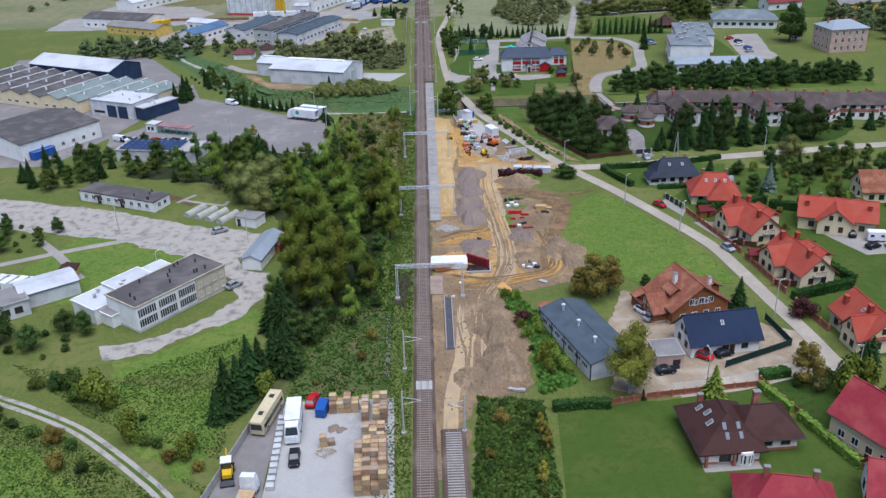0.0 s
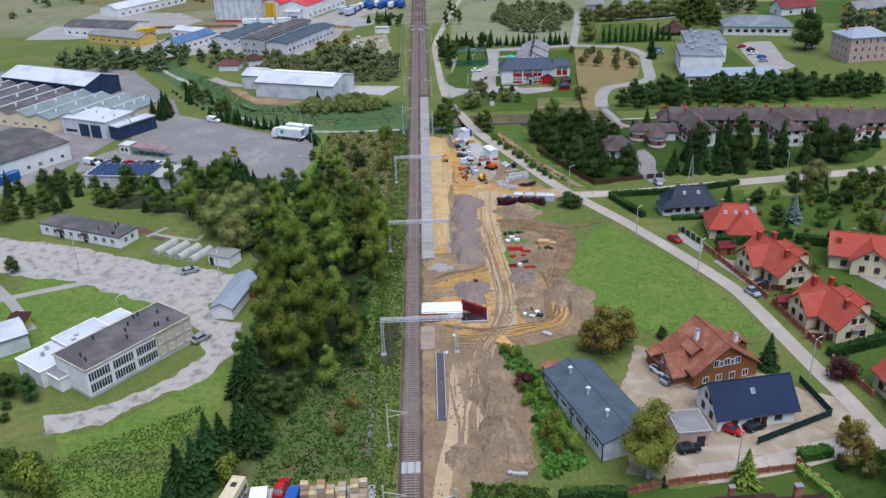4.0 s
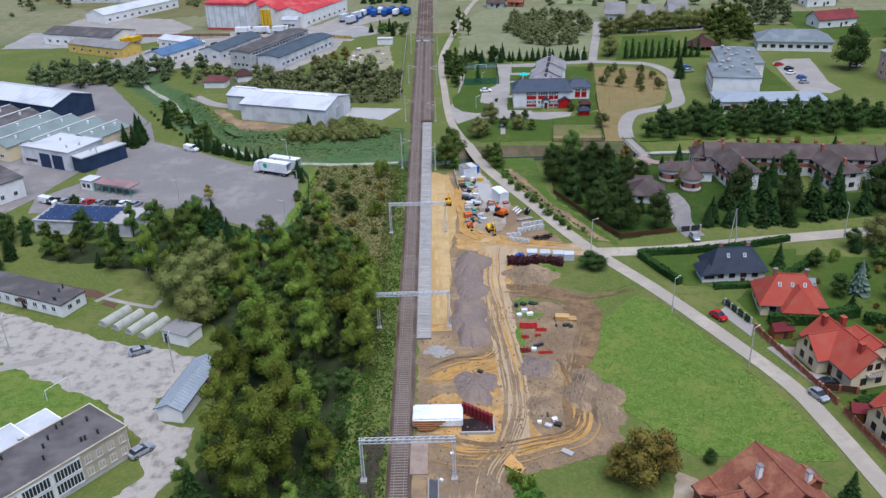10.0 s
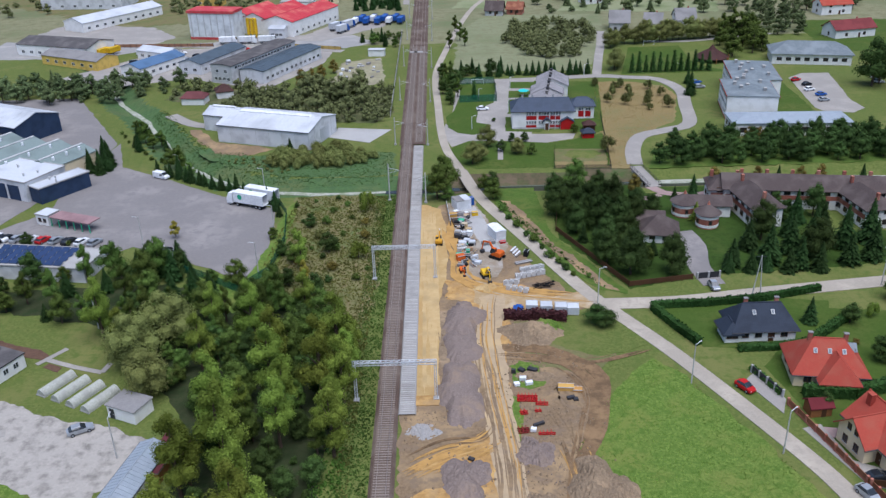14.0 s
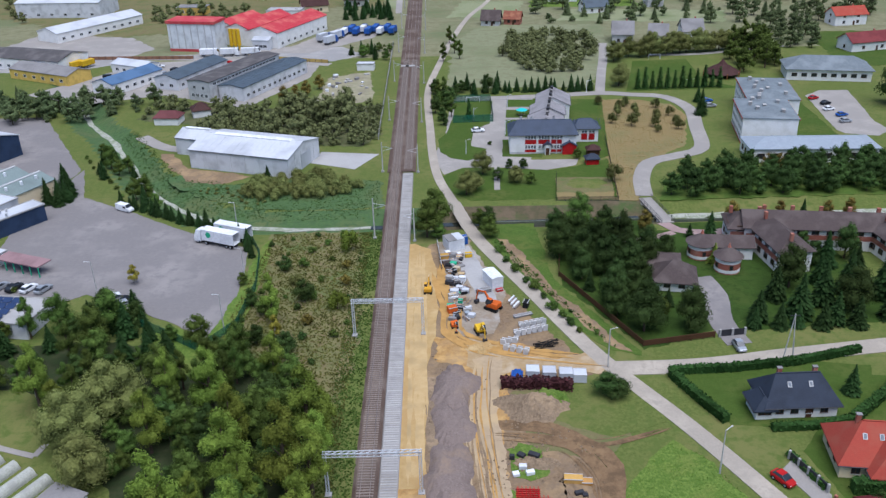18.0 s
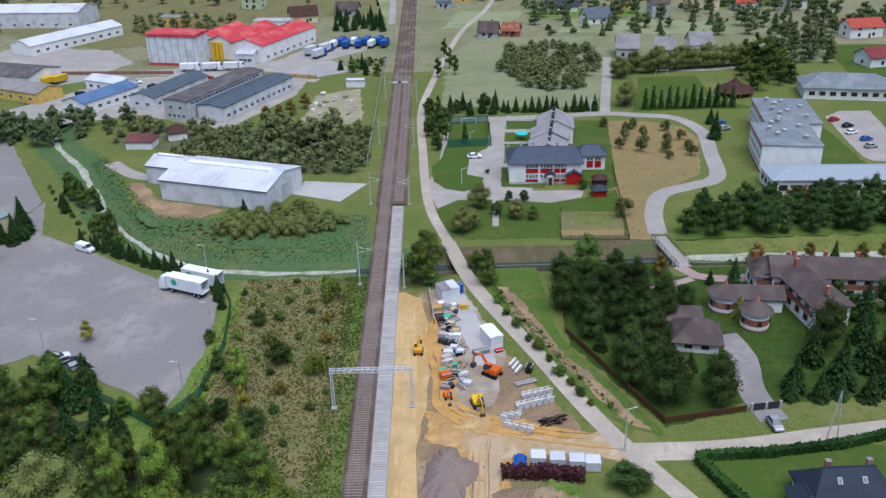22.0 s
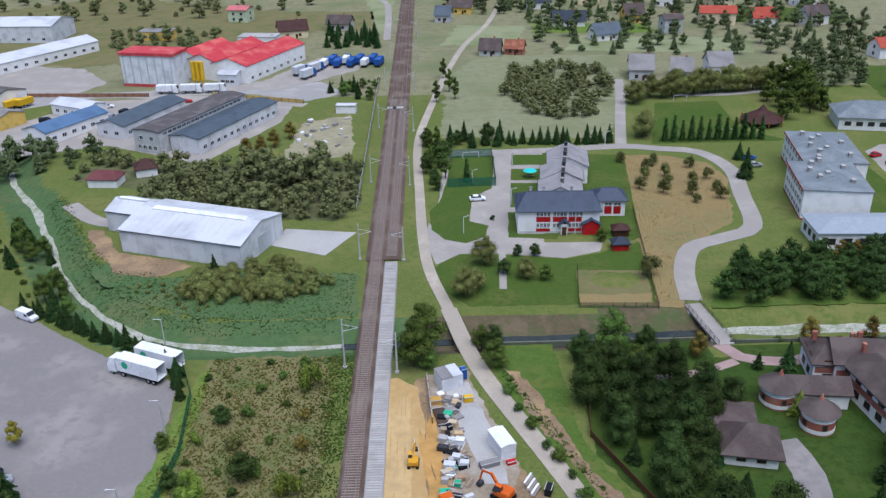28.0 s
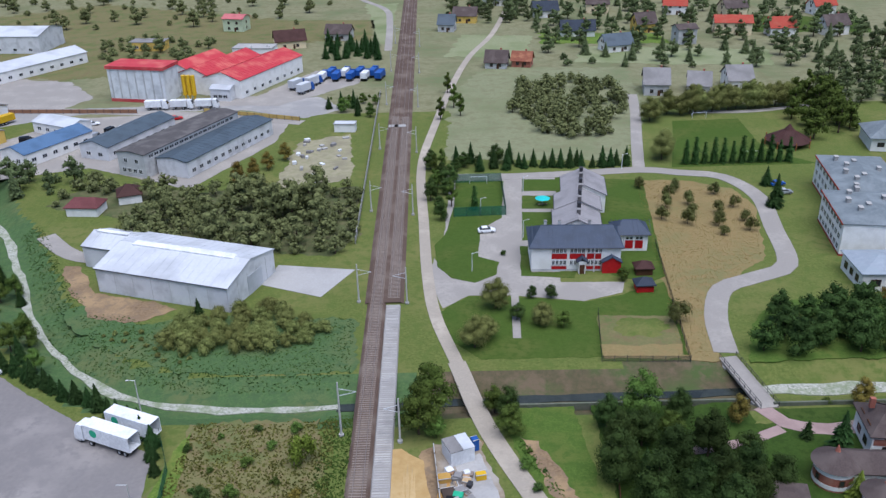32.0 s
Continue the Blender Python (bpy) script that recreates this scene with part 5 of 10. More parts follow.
# white low office
t = thing("white_office", -84.2, 218.5, -24.5, "long low white office with dark felt roof", "office")
walls(t, 26, 6.5, 2.9, 0, WHITE)
flat_roof(t, 26, 6.5, 2.9, BITUMEN, rim=0.2, edge=DARKMETAL)
wall_windows(t, "S", 26, 6.5, 9, 1.0, 1.2, 1.2, FRAMEW)
wall_windows(t, "E", 26, 6.5, 2, 1.0, 1.2, 1.2, FRAMEW)
door(t, 2, -3.25, 0, 1.2, 2.1, FRAMEB)
door(t, -6, -3.25, 0, 1.2, 2.1, FRAMEB)
for dx in (2, -6):
    bm = bmesh.new()
    box(bm, dx - 1.0, dx + 1.0, -4.4, -3.25, 2.3, 2.45)
    part("canopy", bm, BROWNTILE, t)
vents(t, 5, 26, 6, 3.1, 15, 0.25)

# white garage
t = thing("white_garage", -46.2, 200.6, -24, "small white garage with grey felt roof", "garage")
walls(t, 6, 4.5, 2.5, 0, WHITE)
flat_roof(t, 6, 4.5, 2.5, SHADEROOF, rim=0.15)
door(t, -2, -2.25, 0, 1.0, 2.0, DARKMETAL)
# long grey barn
t = thing("grey_barn", -39.7, 181.2, 79, "long narrow shed with grey corrugated roof", "shed")
walls(t, 15, 4.6, 2.6, 1.0, WHITE)
roof_part(t, 15, 4.6, 2.6, 1.0, 0.3, 0, BLUEGREY, seams=0.8)
t = thing("red_shed", -36.6, 187, 79, "low shed with a dark red sheet roof", "shed")
walls(t, 9, 3, 2.2, 0, WOODW)
flat_roof(t, 9, 3, 2.2, mat("maroon_sheet", (0.12, 0.035, 0.04), rough=0.6), rim=0.12)
# concrete tanks
tank = thing("half_buried_tank", -62.6, 209.5, 62, "long rounded concrete cold frame in the grass", "tank", "row of concrete tanks")
bm = bmesh.new()
n = 10
prof = [(1.05 * math.cos(math.pi * k / n), 1.35 * math.sin(math.pi * k / n)) for k in range(n + 1)]
ends = [[bm.verts.new((x, p[0], p[1])) for p in prof] for x in (-3.6, 3.6)]
for k in range(n):
    bm.faces.new((ends[0][k], ends[0][k + 1], ends[1][k + 1], ends[1][k]))
bm.faces.new(ends[0][::-1]), bm.faces.new(ends[1])
part("shell", bm, mat("weathered_tank_concrete", (0.42, 0.42, 0.37), (0.3, 0.31, 0.26), fine=3, coarse=0.6), tank)
for k in range(4):
    bm = bmesh.new()
    box(bm, -3.6 + 2.4 * k - 0.08, -3.6 + 2.4 * k + 0.08, -1.1, 1.1, 0, 0.25)
    part("rib", bm, CONC, tank)
for k in range(1, 4):
    copy_thing(tank, pose(-62.6 + 3.25 * k, 209.5 - 1.7 * k, 0, 0, 0, 62))

# steel hall by the stream
WR = -19.4
t = thing("steel_hall", -45.4, 348.5, WR, "large pale grey steel hall with ridge skylight", "hall")
walls(t, 32.8, 19.4, 5.6, 2.2, WALLSHEET)
roof_part(t, 32.8, 19.4, 5.6, 2.2, 0.25, 0, GREYSHEET, seams=2.0)
bm = bmesh.new()
loft(bm, ((-13.0, 0.95, 7.75, 8.0, 0.75), (-12.2, 1.05, 7.75, 8.35, 0.6), (12.2, 1.05, 7.75, 8.35, 0.6), (13.0, 0.95, 7.75, 8.0, 0.75)))
part("ridge_skylight", bm, WHITEP, t, "translucent white ridge skylight")
walls(t, 11.2, 10, 5.2, 1.7, WALLSHEET, at=(-22.0, 4.7), name="annex_wall")
roof_part(t, 11.2, 10, 5.2, 1.7, 0.2, 0, GREYSHEET, at=(-22.0, 4.7), name="annex_roof", seams=2.0)
bm = bmesh.new()
box(bm, -26.6, -18, 4.1, 5.3, 7.0, 7.35)
part("ridge_skylight", bm, WHITEP, t)
for k in range(8):
    bm = bmesh.new()
    box(bm, -16.3 + 4.64 * k, -16.2 + 4.64 * k, -9.75, -9.68, 0, 5.5)
    part("wall_joint", bm, GREYW, t)
for k in range(4):
    bm = bmesh.new()
    box(bm, 16.38, 16.45, -5.8 + 3.9 * k, -5.7 + 3.9 * k, 0, 5.5)
    part("wall_joint", bm, GREYW, t)
bm = bmesh.new()
box(bm, 16.38, 16.5, -2, 4, 0, 4.4)
part("gate", bm, GREYSHEET, t)

# red and white school
t = thing("red_white_school", 41.2, 354.4, -2.3, "white two-storey school with red bands and slate-blue hip roof", "school")
SLATE = mat("slate_blue_sheet", (0.05, 0.066, 0.098), (0.04, 0.054, 0.082), fine=3, coarse=0.3, rough=0.55, course=0.3, spec=0.25)
walls(t, 19.8, 10.6, 6.0, 0, WHITE, plinth=GREYW)
roof_part(t, 19.8, 10.6, 6.0, 2.7, 0.6, 2.4, SLATE, hip2=1.3, seams=0.9)
for k, (x0, x1) in enumerate(((-5.4, -2.0), (-1.4, 2.0), (2.4, 5.6))):
    for z, hh in ((3.0, 1.35), (0.45, 0.75)):
        if (k, z) != (1, 0.45):
            bm = bmesh.new()
            box(bm, x0, x1, -5.38, -5.26, z, z + hh)
            part("red_panel", bm, REDP, t, "red painted wall panel")
    for z, hh in ((4.45, 1.2), (1.5, 1.2)):
        for m in range(4):
            if (k, z) != (1, 1.5) or m < 2:
                window(t, x0 + 0.42 + 0.85 * m, -5.3, z, 0, 0.75, hh, FRAMEW, 1)
bm = bmesh.new()
box(bm, 0.55, 2.05, -6.7, -5.28, -0.1, 3.0)
part("porch", bm, WHITE, t)
roof_part(t, 1.6, 1.9, 3.0, 0.8, 0.25, 0, SLATE, at=(1.3, -6.1), turn=90, name="porch_roof")
door(t, 1.3, -6.72, 0, 1.1, 2.2)
bm = bmesh.new()
box(bm, 5.9, 9.8, -6.4, -5.28, -0.1, 2.7)
part("garage_front", bm, WHITE, t)
walls(t, 1.4, 4.1, 2.7, 1.2, REDP, at=(7.85, -5.9), turn=90, name="red_gable")
roof_part(t, 1.5, 4.1, 2.7, 1.2, 0.2, 0, SLATE, at=(7.85, -5.9), turn=90, name="garage_roof")
walls(t, 7.6, 6.4, 4.5, 0, WHITE, at=(14.0, 8.0))
roof_part(t, 7.6, 6.4, 4.5, 1.9, 0.6, 2.0, SLATE, at=(14.0, 8.0), seams=0.9)
for k in range(2):
    bm = bmesh.new()
    box(bm, 12.6 + 2.3 * k, 14.4 + 2.3 * k, 4.7, 4.83, 0.7, 2.7)
    part("red_panel", bm, REDP, t)
    for m in (0, 1):
        window(t, 13.05 + 2.3 * k + 0.9 * m, 4.8, 2.9, 0, 0.8, 0.8, FRAMEW, 0)
for x in (-6.4, -3.2, 3.6):
    chimney(t, x, 1.6, 7.6, 9.3, GREYW, 0.3)
# wing behind with stepped chimneys
t = thing("school_wing", 45.9, 378.2, 83.2, "long grey-roofed school wing with stepped chimney wall", "school")
WINGROOF = mat("taupe_sheet_roof", (0.3, 0.285, 0.285), (0.26, 0.245, 0.245), fine=2, coarse=0.2, rough=0.6)
for ax, ay, w, h in ((-10.6, 0.7, 11, 4.2), (-0.4, 0.2, 9.4, 4.6), (10.2, -1.6, 12.2, 5.0)):
    walls(t, w, 11, h, 2.5, WHITE, at=(ax, ay))
    roof_part(t, w, 11, h, 2.5, 0.35, 0, WINGROOF, at=(ax, ay), seams=1.2)
    wall_windows(t, "N", w, 11, 2, 1.3, 1.8, 1.6, FRAMEW, 1, at=(ax, ay))
for k in range(8):
    chimney(t, -12.6 + 3.8 * k, 0.4 - 0.22 * k, 5.8, 7.9 + 0.1 * k, DARKMETAL if k % 2 else BITUMEN, 0.55)
for k in range(2):
    skylight(t, 7.4 + 2.4 * k, -4.4, 5.0, 2.5, 11, 2.0, 3.4)

# grey school complex east
FAR[0] = True
t = thing("white_school", 111.5, 362.1, 80.2, "large white three-storey school with stepped grey hip roofs", "school")
SCHROOF = mat("grey_blue_seam_roof", (0.17, 0.195, 0.205), (0.13, 0.15, 0.16), fine=1, coarse=0.2, rough=0.6, c=(0.2, 0.225, 0.235))
for ax, ay, w in ((0, 0, 20.4), (23.4, -4.3, 26)):
    walls(t, w, 16, 8.0, 0, WHITE, at=(ax, ay), plinth=REDTILE)
    roof_part(t, w, 16, 8.0, 1.5, 0.3, 5.5, SCHROOF, at=(ax, ay), seams=0)
    for k in (-1, 1):
        bm = bmesh.new()
        box(bm, ax - w / 2 - 0.34, ax + w / 2 + 0.34, ay + k * 8.34 - 0.06, ay + k * 8.34 + 0.06, 7.7, 8.1)
        part("red_fascia", bm, REDTILE, t)
    for z in (0.9, 3.4, 5.9):
        wall_windows(t, "N", w, 16, 7, z, 1.9, 1.5, FRAMEW, 1, at=(ax, ay))
for k in range(16):
    bm = bmesh.new()
    box(bm, -0.7, 0.7, -0.45, 0.45, 8.2, 9.8)
    box(bm, -0.82, 0.82, -0.55, 0.55, 9.8, 9.95)
    part("ventilation_box", bm, CONC, t, at=pose(-6.5 + 2.5 * k, (-4, 3.2, 0.8, 4.6)[k % 4] - (4.3 if k > 6 else 0), 0))
t = thing("school_pavilion", 117.5, 341, -3, "low white school pavilion with blue-grey roof", "school")
walls(t, 36, 11, 4.2, 0, WHITE)
roof_part(t, 36, 11, 4.2, 1.5, 0.5, 5, BLUEGREY)
wall_windows(t, "S", 36, 11, 9, 1.2, 2.2, 1.6, FRAMEB, 2)
wall_windows(t, "W", 36, 11, 3, 1.2, 1.6, 1.6, FRAMEB, 1)
t = thing("white_pavilion", 157.6, 427.2, -12, "white hall under a wide grey hip roof", "hall")
walls(t, 30, 14, 4.4, 0, WHITE)
roof_part(t, 30, 14, 4.4, 3.4, 0.8, 6, SCHROOF)
wall_windows(t, "S", 30, 14, 8, 1.4, 2.0, 1.4, FRAMEB, 1)
t = thing("brick_villa", 181, 372, 8, "tall pinkish brick villa with a grey hip roof", "house")
walls(t, 17, 14, 10, 0, PALEBRICK)
roof_part(t, 17, 14, 10, 2.6, 0.5, 5, BLUEGREY)
for z in (1.2, 4.4, 7.4):
    wall_windows(t, "S", 17, 14, 5, z, 1.2, 1.8)
    wall_windows(t, "W", 17, 14, 4, z, 1.2, 1.8)
for k in range(4):
    chimney(t, -6 + 4 * k, 1, 11.2, 13.4)

# cloister
CL = "white cloister wing with brick band and brown shingle roof"
def cloister(x, y, rot, w, d, h=5.3, rh=2.5, hip=0.0, n=6):
    t = thing("cloister_wing", x, y, rot, CL, "building", "cloister wings")
    walls(t, w, d, h, 0 if hip else rh, WHITE)
    roof_part(t, w, d, h, rh, 0.6, hip, GREYTILE)
    for s in "SN":
        bm = bmesh.new()
        u = -1 if s == "S" else 1
        box(bm, -w / 2 + 0.3, w / 2 - 0.3, u * d / 2 - 0.06, u * d / 2 + 0.06, 2.5, 3.65)
        part("brick_band", bm, BRICK, t, "red brick band below the upper windows")
        for z in (1.0, 3.75):
            wall_windows(t, s, w, d, n, z, 1.6, 1.35, FRAMEB, 1)
    for s in "EW":
        for z in (1.0, 3.75):
            wall_windows(t, s, w, d, 2, z, 1.5, 1.35, FRAMEB, 1)
    for k in range(max(2, n // 2)):
        chimney(t, -w * 0.4 + w * 0.8 * k / max(1, n // 2 - 1), 0.8, h + rh * 0.7, h + rh + 1.0, BRICK, 0.4)
    return t


cloister(103.5, 282.6, -8, 47, 7.8, n=14)
cloister(85.6, 276.4, 97, 15, 7.4, n=4, hip=3.5)
cloister(81, 286.6, -8, 8, 8, h=4.6, rh=2.4, hip=3.0, n=2)
cloister(111.8, 273.6, 97, 14, 7.6, n=4, hip=3.5)
cloister(138, 276.5, -10, 26, 9, n=8)
cloister(128, 270.5, 35, 16, 9, n=4)
cloister(155, 275, -12, 18, 9, n=5)
for k, (x, y, r) in enumerate(((68.8, 278.4, 2.9), (72.7, 271.2, 2.7))):
    t = thing("rotunda", x, y, 0, "round red brick rotunda with a brown conical roof", "rotunda", "round chapels")
    bm = bmesh.new()
    beam(bm, (0, 0, -0.2), (0, 0, 3.6), r, 28)
    part("wall", bm, BRICK, t)
    for z in (0.35, 2.5):
        bm = bmesh.new()
        beam(bm, (0, 0, z), (0, 0, z + 0.7), r + 0.05, 28)
        part("white_band", bm, WHITE, t, "white rendered band")
    bm = bmesh.new()
    beam(bm, (0, 0, 3.6), (0, 0, 5.6), r + 0.6, 28, 0.3)
    part("roof", bm, GREYTILE, t)
    bm = bmesh.new()
    beam(bm, (0, 0, 5.5), (0, 0, 6.5), 0.45, 6, 0.1)
    part("lantern", bm, BRICK, t)
    for a in range(0, 360, 72):
        window(t, (r + 0.02) * math.sin(radians(a)), -(r + 0.02) * math.cos(radians(a)), 1.2, a, 0.8, 1.1, FRAMEB, 0)
t = thing("cloister_link", 75.0, 278.6, -6, "low connecting wing with brown shingle roof", "building")
walls(t, 10, 5, 3.2, 1.6, WHITE)
roof_part(t, 10, 5, 3.2, 1.6, 0.5, 0, GREYTILE)
t = thing("gatehouse", 59.5, 265.3, -12, "low gatehouse with a broad brown pyramid roof", "building")
walls(t, 8, 7, 2.8, 0, WHITE)
roof_part(t, 8, 7, 2.8, 2.8, 0.8, 3.4, GREYTILE)
wall_windows(t, "S", 8, 7, 2, 0.9, 1.4, 1.2, FRAMEB)
walls(t, 6.5, 6, 2.6, 0, WHITE, at=(-2.0, 6.5))
roof_part(t, 6.5, 6, 2.6, 1.0, 0.5, 2.0, GREYTILE, at=(-2.0, 6.5))

# industry in the north-west
FAR[0] = True
def shed(name, x, y, rot, w, d, h, rh, wall, roof, label, n=0, rows=1, hip=0.0, seams=0.0, sides="S", ww=1.8, wh=1.3, flat=False):
    t = thing(name, x, y, rot, label, "hall", "industrial halls")
    walls(t, w, d, h, 0 if flat or hip else rh, wall)
    if flat:
        flat_roof(t, w, d, h, roof)
        vents(t, max(3, int(w * d / 90)), w, d, h + 0.2, int(x), 0.4)
    else:
        roof_part(t, w, d, h, rh, 0.3, hip, roof, seams=seams)
    for r in range(rows):
        for s in sides:
            if n:
                wall_windows(t, s, w, d, n if s in "SN" else max(2, n // 3), 1.2 + 3 * r, ww, wh, FRAMEW, 1)
    return t


shed("factory_hall", -131.5, 275.5, 55, 29, 30, 5.6, 1.8, WHITE, BITUMEN, "big white factory hall with dark felt roof", 7, sides="S", ww=1.2)
t = shed("factory_block", -111.5, 308, -25, 20, 14, 5.6, 0, WALLSHEET, GREYSHEET, "grey factory front block with white roof membrane", 0, flat=True)
for k in range(2):
    bm = bmesh.new()
    box(bm, -2.2 + 5.2 * k, 2.0 + 5.2 * k, -7.1, -6.95, 0, 4.4)
    part("loading_door", bm, BLUEWALL, t, "tall dark blue loading door")
wall_windows(t, "S", 7, 14, 3, 1.2, 1.6, 0.9, FRAMEB, 1, at=(-6, 0))
t = shed("factory_entrance", -98.6, 303.4, 55, 15.5, 5, 4.4, 0, BLUEWALL, GREYSHEET, "dark blue clad entrance with a pale flat roof", 0, flat=True)
def bay(along, deep, long, roof, label, wall=CREAM, name="factory_bay"):
    """One gabled bay of the factory; along and deep run from its front corner."""
    t = shed(name, -122 + 0.89 * along + 0.45 * deep, 304 - 0.45 * along + 0.89 * deep, 63, long, 10, 4.6, 1.5, wall, roof, label, 2, sides="W", ww=1.9, wh=1.0)
    bm = bmesh.new()
    box(bm, -long / 2, long / 2, -0.35, 0.35, 6.25, 6.5)
    part("ridge_cap", bm, GREYW, t)
    for k in range(3):
        bm = bmesh.new()
        beam(bm, (0, 0, 5.6), (0, 0, 6.6), 0.4, 8)
        part("roof_vent", bm, WHITEP, t, at=pose(-long * 0.3 + long * 0.3 * k, -2.2, 0))


for s_, d_, l_ in ((8, 23, 16), (-2, 18, 26), (-12, 15, 30), (-22, 15, 30)):
    bay(s_, d_, l_, GREENROOF, "gabled factory bay with green-grey sheet roof")
for s_ in (-32, -42, -52, -62, -72):
    bay(s_, 15, 30, BITUMEN, "gabled factory bay with dark brown felt roof")
shed("warehouse", -145.2, 362.5, -26, 45, 17.8, 6.4, 2.6, BLUEWALL, GREYSHEET, "wide warehouse with pale roof over dark blue walls", 0, seams=2.5)
t = thing("guard_house", -94.2, 283.6, -23, "small white guard house beside a dark red canopy", "hut")
walls(t, 4, 4, 2.8, 0, WHITE)
flat_roof(t, 4, 4, 2.8, GREYSHEET, rim=0.25)
wall_windows(t, "S", 4, 4, 2, 0.9, 1.0, 1.1, FRAMEB, 0, 0.4)
bm = bmesh.new()
box(bm, 2.5, 15.5, -2.0, 2.2, 2.5, 2.75)
part("canopy", bm, mat("pink_grey_roof", (0.3, 0.19, 0.19), (0.25, 0.16, 0.16)), t, "long faded red canopy roof")
for k in range(6):
    bm = bmesh.new()
    box(bm, 2.8 + 2.5 * k, 3.0 + 2.5 * k, -1.9, -1.7, 0, 2.5)
    part("post", bm, GREENP, t)
t = thing("solar_building", -84, 256.2, -9, "low flat building with rows of solar panels", "building")
walls(t, 26, 10, 3.4, 0, WALLSHEET)
flat_roof(t, 26, 10, 3.4, CONC)
SOLAR = mat("solar_glass", (0.03, 0.05, 0.11), (0.025, 0.042, 0.1), rough=0.15, spec=0.6, bump=0)
sp = bmesh.new()
box(sp, -1.0, 1.0, -0.8, 0.8, 0, 0.06)
sp = mesh_of("solar_panel", sp, SOLAR)
for i in range(9):
    for j in range(4):
        part("solar_panel", sp, None, t, at=pose(-11 + 2.15 * i, -3.6 + 2.3 * j, 3.9, 14))

t = shed("workshop", -58, 436, 66, 44, 11, 5.0, 0.8, WALLSHEET, ANTHR, "long grey workshop with dark low roof", 12, sides="SE", seams=2.0)
t = shed("workshop", -69.5, 437.5, 66, 46, 10, 7.2, 0.6, GREYW, BITUMEN, "long taller workshop with ribbon windows and felt roof", 0)
for k in range(18):
    window(t, -20 + 2.3 * k, -5.02, 5.6, 0, 2.0, 1.1, FRAMEW, 1)
wall_windows(t, "W", 46, 10, 4, 1.2, 1.4, 1.4)
wall_windows(t, "W", 46, 10, 2, 4.2, 1.4, 1.4)
shed("workshop", -89.6, 448, 68, 33, 11, 4.4, 1.6, WALLSHEET, ANTHR, "grey workshop with dark slate-blue roof", 8, sides="SW")
shed("workshop", -113, 440, 62, 26, 11, 4.2, 1.8, WHITE, mat("blue_sheet", (0.1, 0.17, 0.28), rough=0.5), "white workshop with blue sheet roof", 6, sides="SW")
shed("workshop", -117, 462, -28, 18, 9, 3.8, 1.4, WHITE, GREYSHEET, "white store with pale roof", 4)
shed("store", -150, 455, -28, 34, 12, 4.0, 1.8, YELLOWW, SHADEROOF, "yellow store with a brown-grey roof", 6)
shed("store", -165, 478, -20, 40, 18, 5.0, 2.0, WHITE, BITUMEN, "long hall with dull brown roof", 8)
t = thing("small_house", -83, 390, -5, "small white house with dark red roof", "house")
walls(t, 8.5, 6, 2.6, 0, WHITE)
roof_part(t, 8.5, 6, 2.6, 1.6, 0.4, 1.5, mat("maroon_tile", (0.16, 0.06, 0.06), course=0.2))
t = thing("small_house", -74, 398, 20, "small house with mossy brown roof", "house")
walls(t, 6, 6, 2.6, 0, WHITE)
roof_part(t, 6, 6, 2.6, 2.0, 0.4, 2.5, BROWNTILE)

# grain mill with red roofs
t = thing("mill_tower", -100.5, 502.5, -13, "white panelled silo tower with a red flat roof edge", "mill")
walls(t, 23, 11, 12.5, 0, mat("silo_panel", (0.66, 0.68, 0.68), (0.6, 0.62, 0.62), fine=1.5, coarse=0.3))
bm = bmesh.new()
box(bm, -12, 12, -6, 6, 12.5, 13.7)
part("roof", bm, REDSHEET, t)
bm = bmesh.new()
box(bm, -11.6, 11.6, -5.6, -5.4, 0, 1.2)
part("red_base", bm, REDSHEET, t)
for k in range(7):
    bm = bmesh.new()
    box(bm, -10.2 + 3.4 * k - 0.2, -10.2 + 3.4 * k + 0.2, -5.75, -5.45, 1.2, 12.4)
    part("pilaster", bm, GREYW, t)
t = thing("silo_legs", -84.5, 499, -13, "yellow steel hopper silos beside the mill", "silo")
for i in range(3):
    bm = bmesh.new()
    beam(bm, (i * 1.9, 0, 2), (i * 1.9, 0, 9.5), 0.85, 10)
    beam(bm, (i * 1.9, 0, 0), (i * 1.9, 0, 2.2), 0.35, 6)
    part("silo", bm, YELLOW, t)
shed("mill_hall", -62, 522, 66, 44, 17, 7.0, 2.6, WHITE, REDSHEET, "white mill hall with bright red sheet roof", 8, sides="SW", seams=2.0)
shed("mill_hall", -76, 524, 66, 36, 14, 7.6, 2.6, WHITE, REDSHEET, "mill hall with faded red sheet roof", 0, seams=2.0)
shed("mill_hall", -88, 532, 66, 26, 12, 7.0, 2.4, WHITE, REDSHEET, "smaller mill hall with red roof", 0)
shed("office", -70, 499, -13, 8, 6, 4.5, 1.0, WALLSHEET, GREYSHEET, "small grey office at the mill", 3)
shed("long_shed", -166, 548, 58, 52, 15, 4.6, 2.2, WHITE, GREYSHEET, "long white shed with pale ridged roof", 10)
shed("grey_warehouse", -198, 600, -5, 48, 24, 8, 2.5, WALLSHEET, GREYSHEET, "grey warehouse with a pale flat roof", 6)
shed("flat_store", -125, 590, -6, 16, 8, 4, 0, YELLOWW, SHADEROOF, "small ochre flat-roofed store building", 3, flat=True)
shed("white_block", -70, 565, -8, 18, 9, 5.5, 0, WHITE, CONC, "white flat-roofed office block", 5, flat=True)

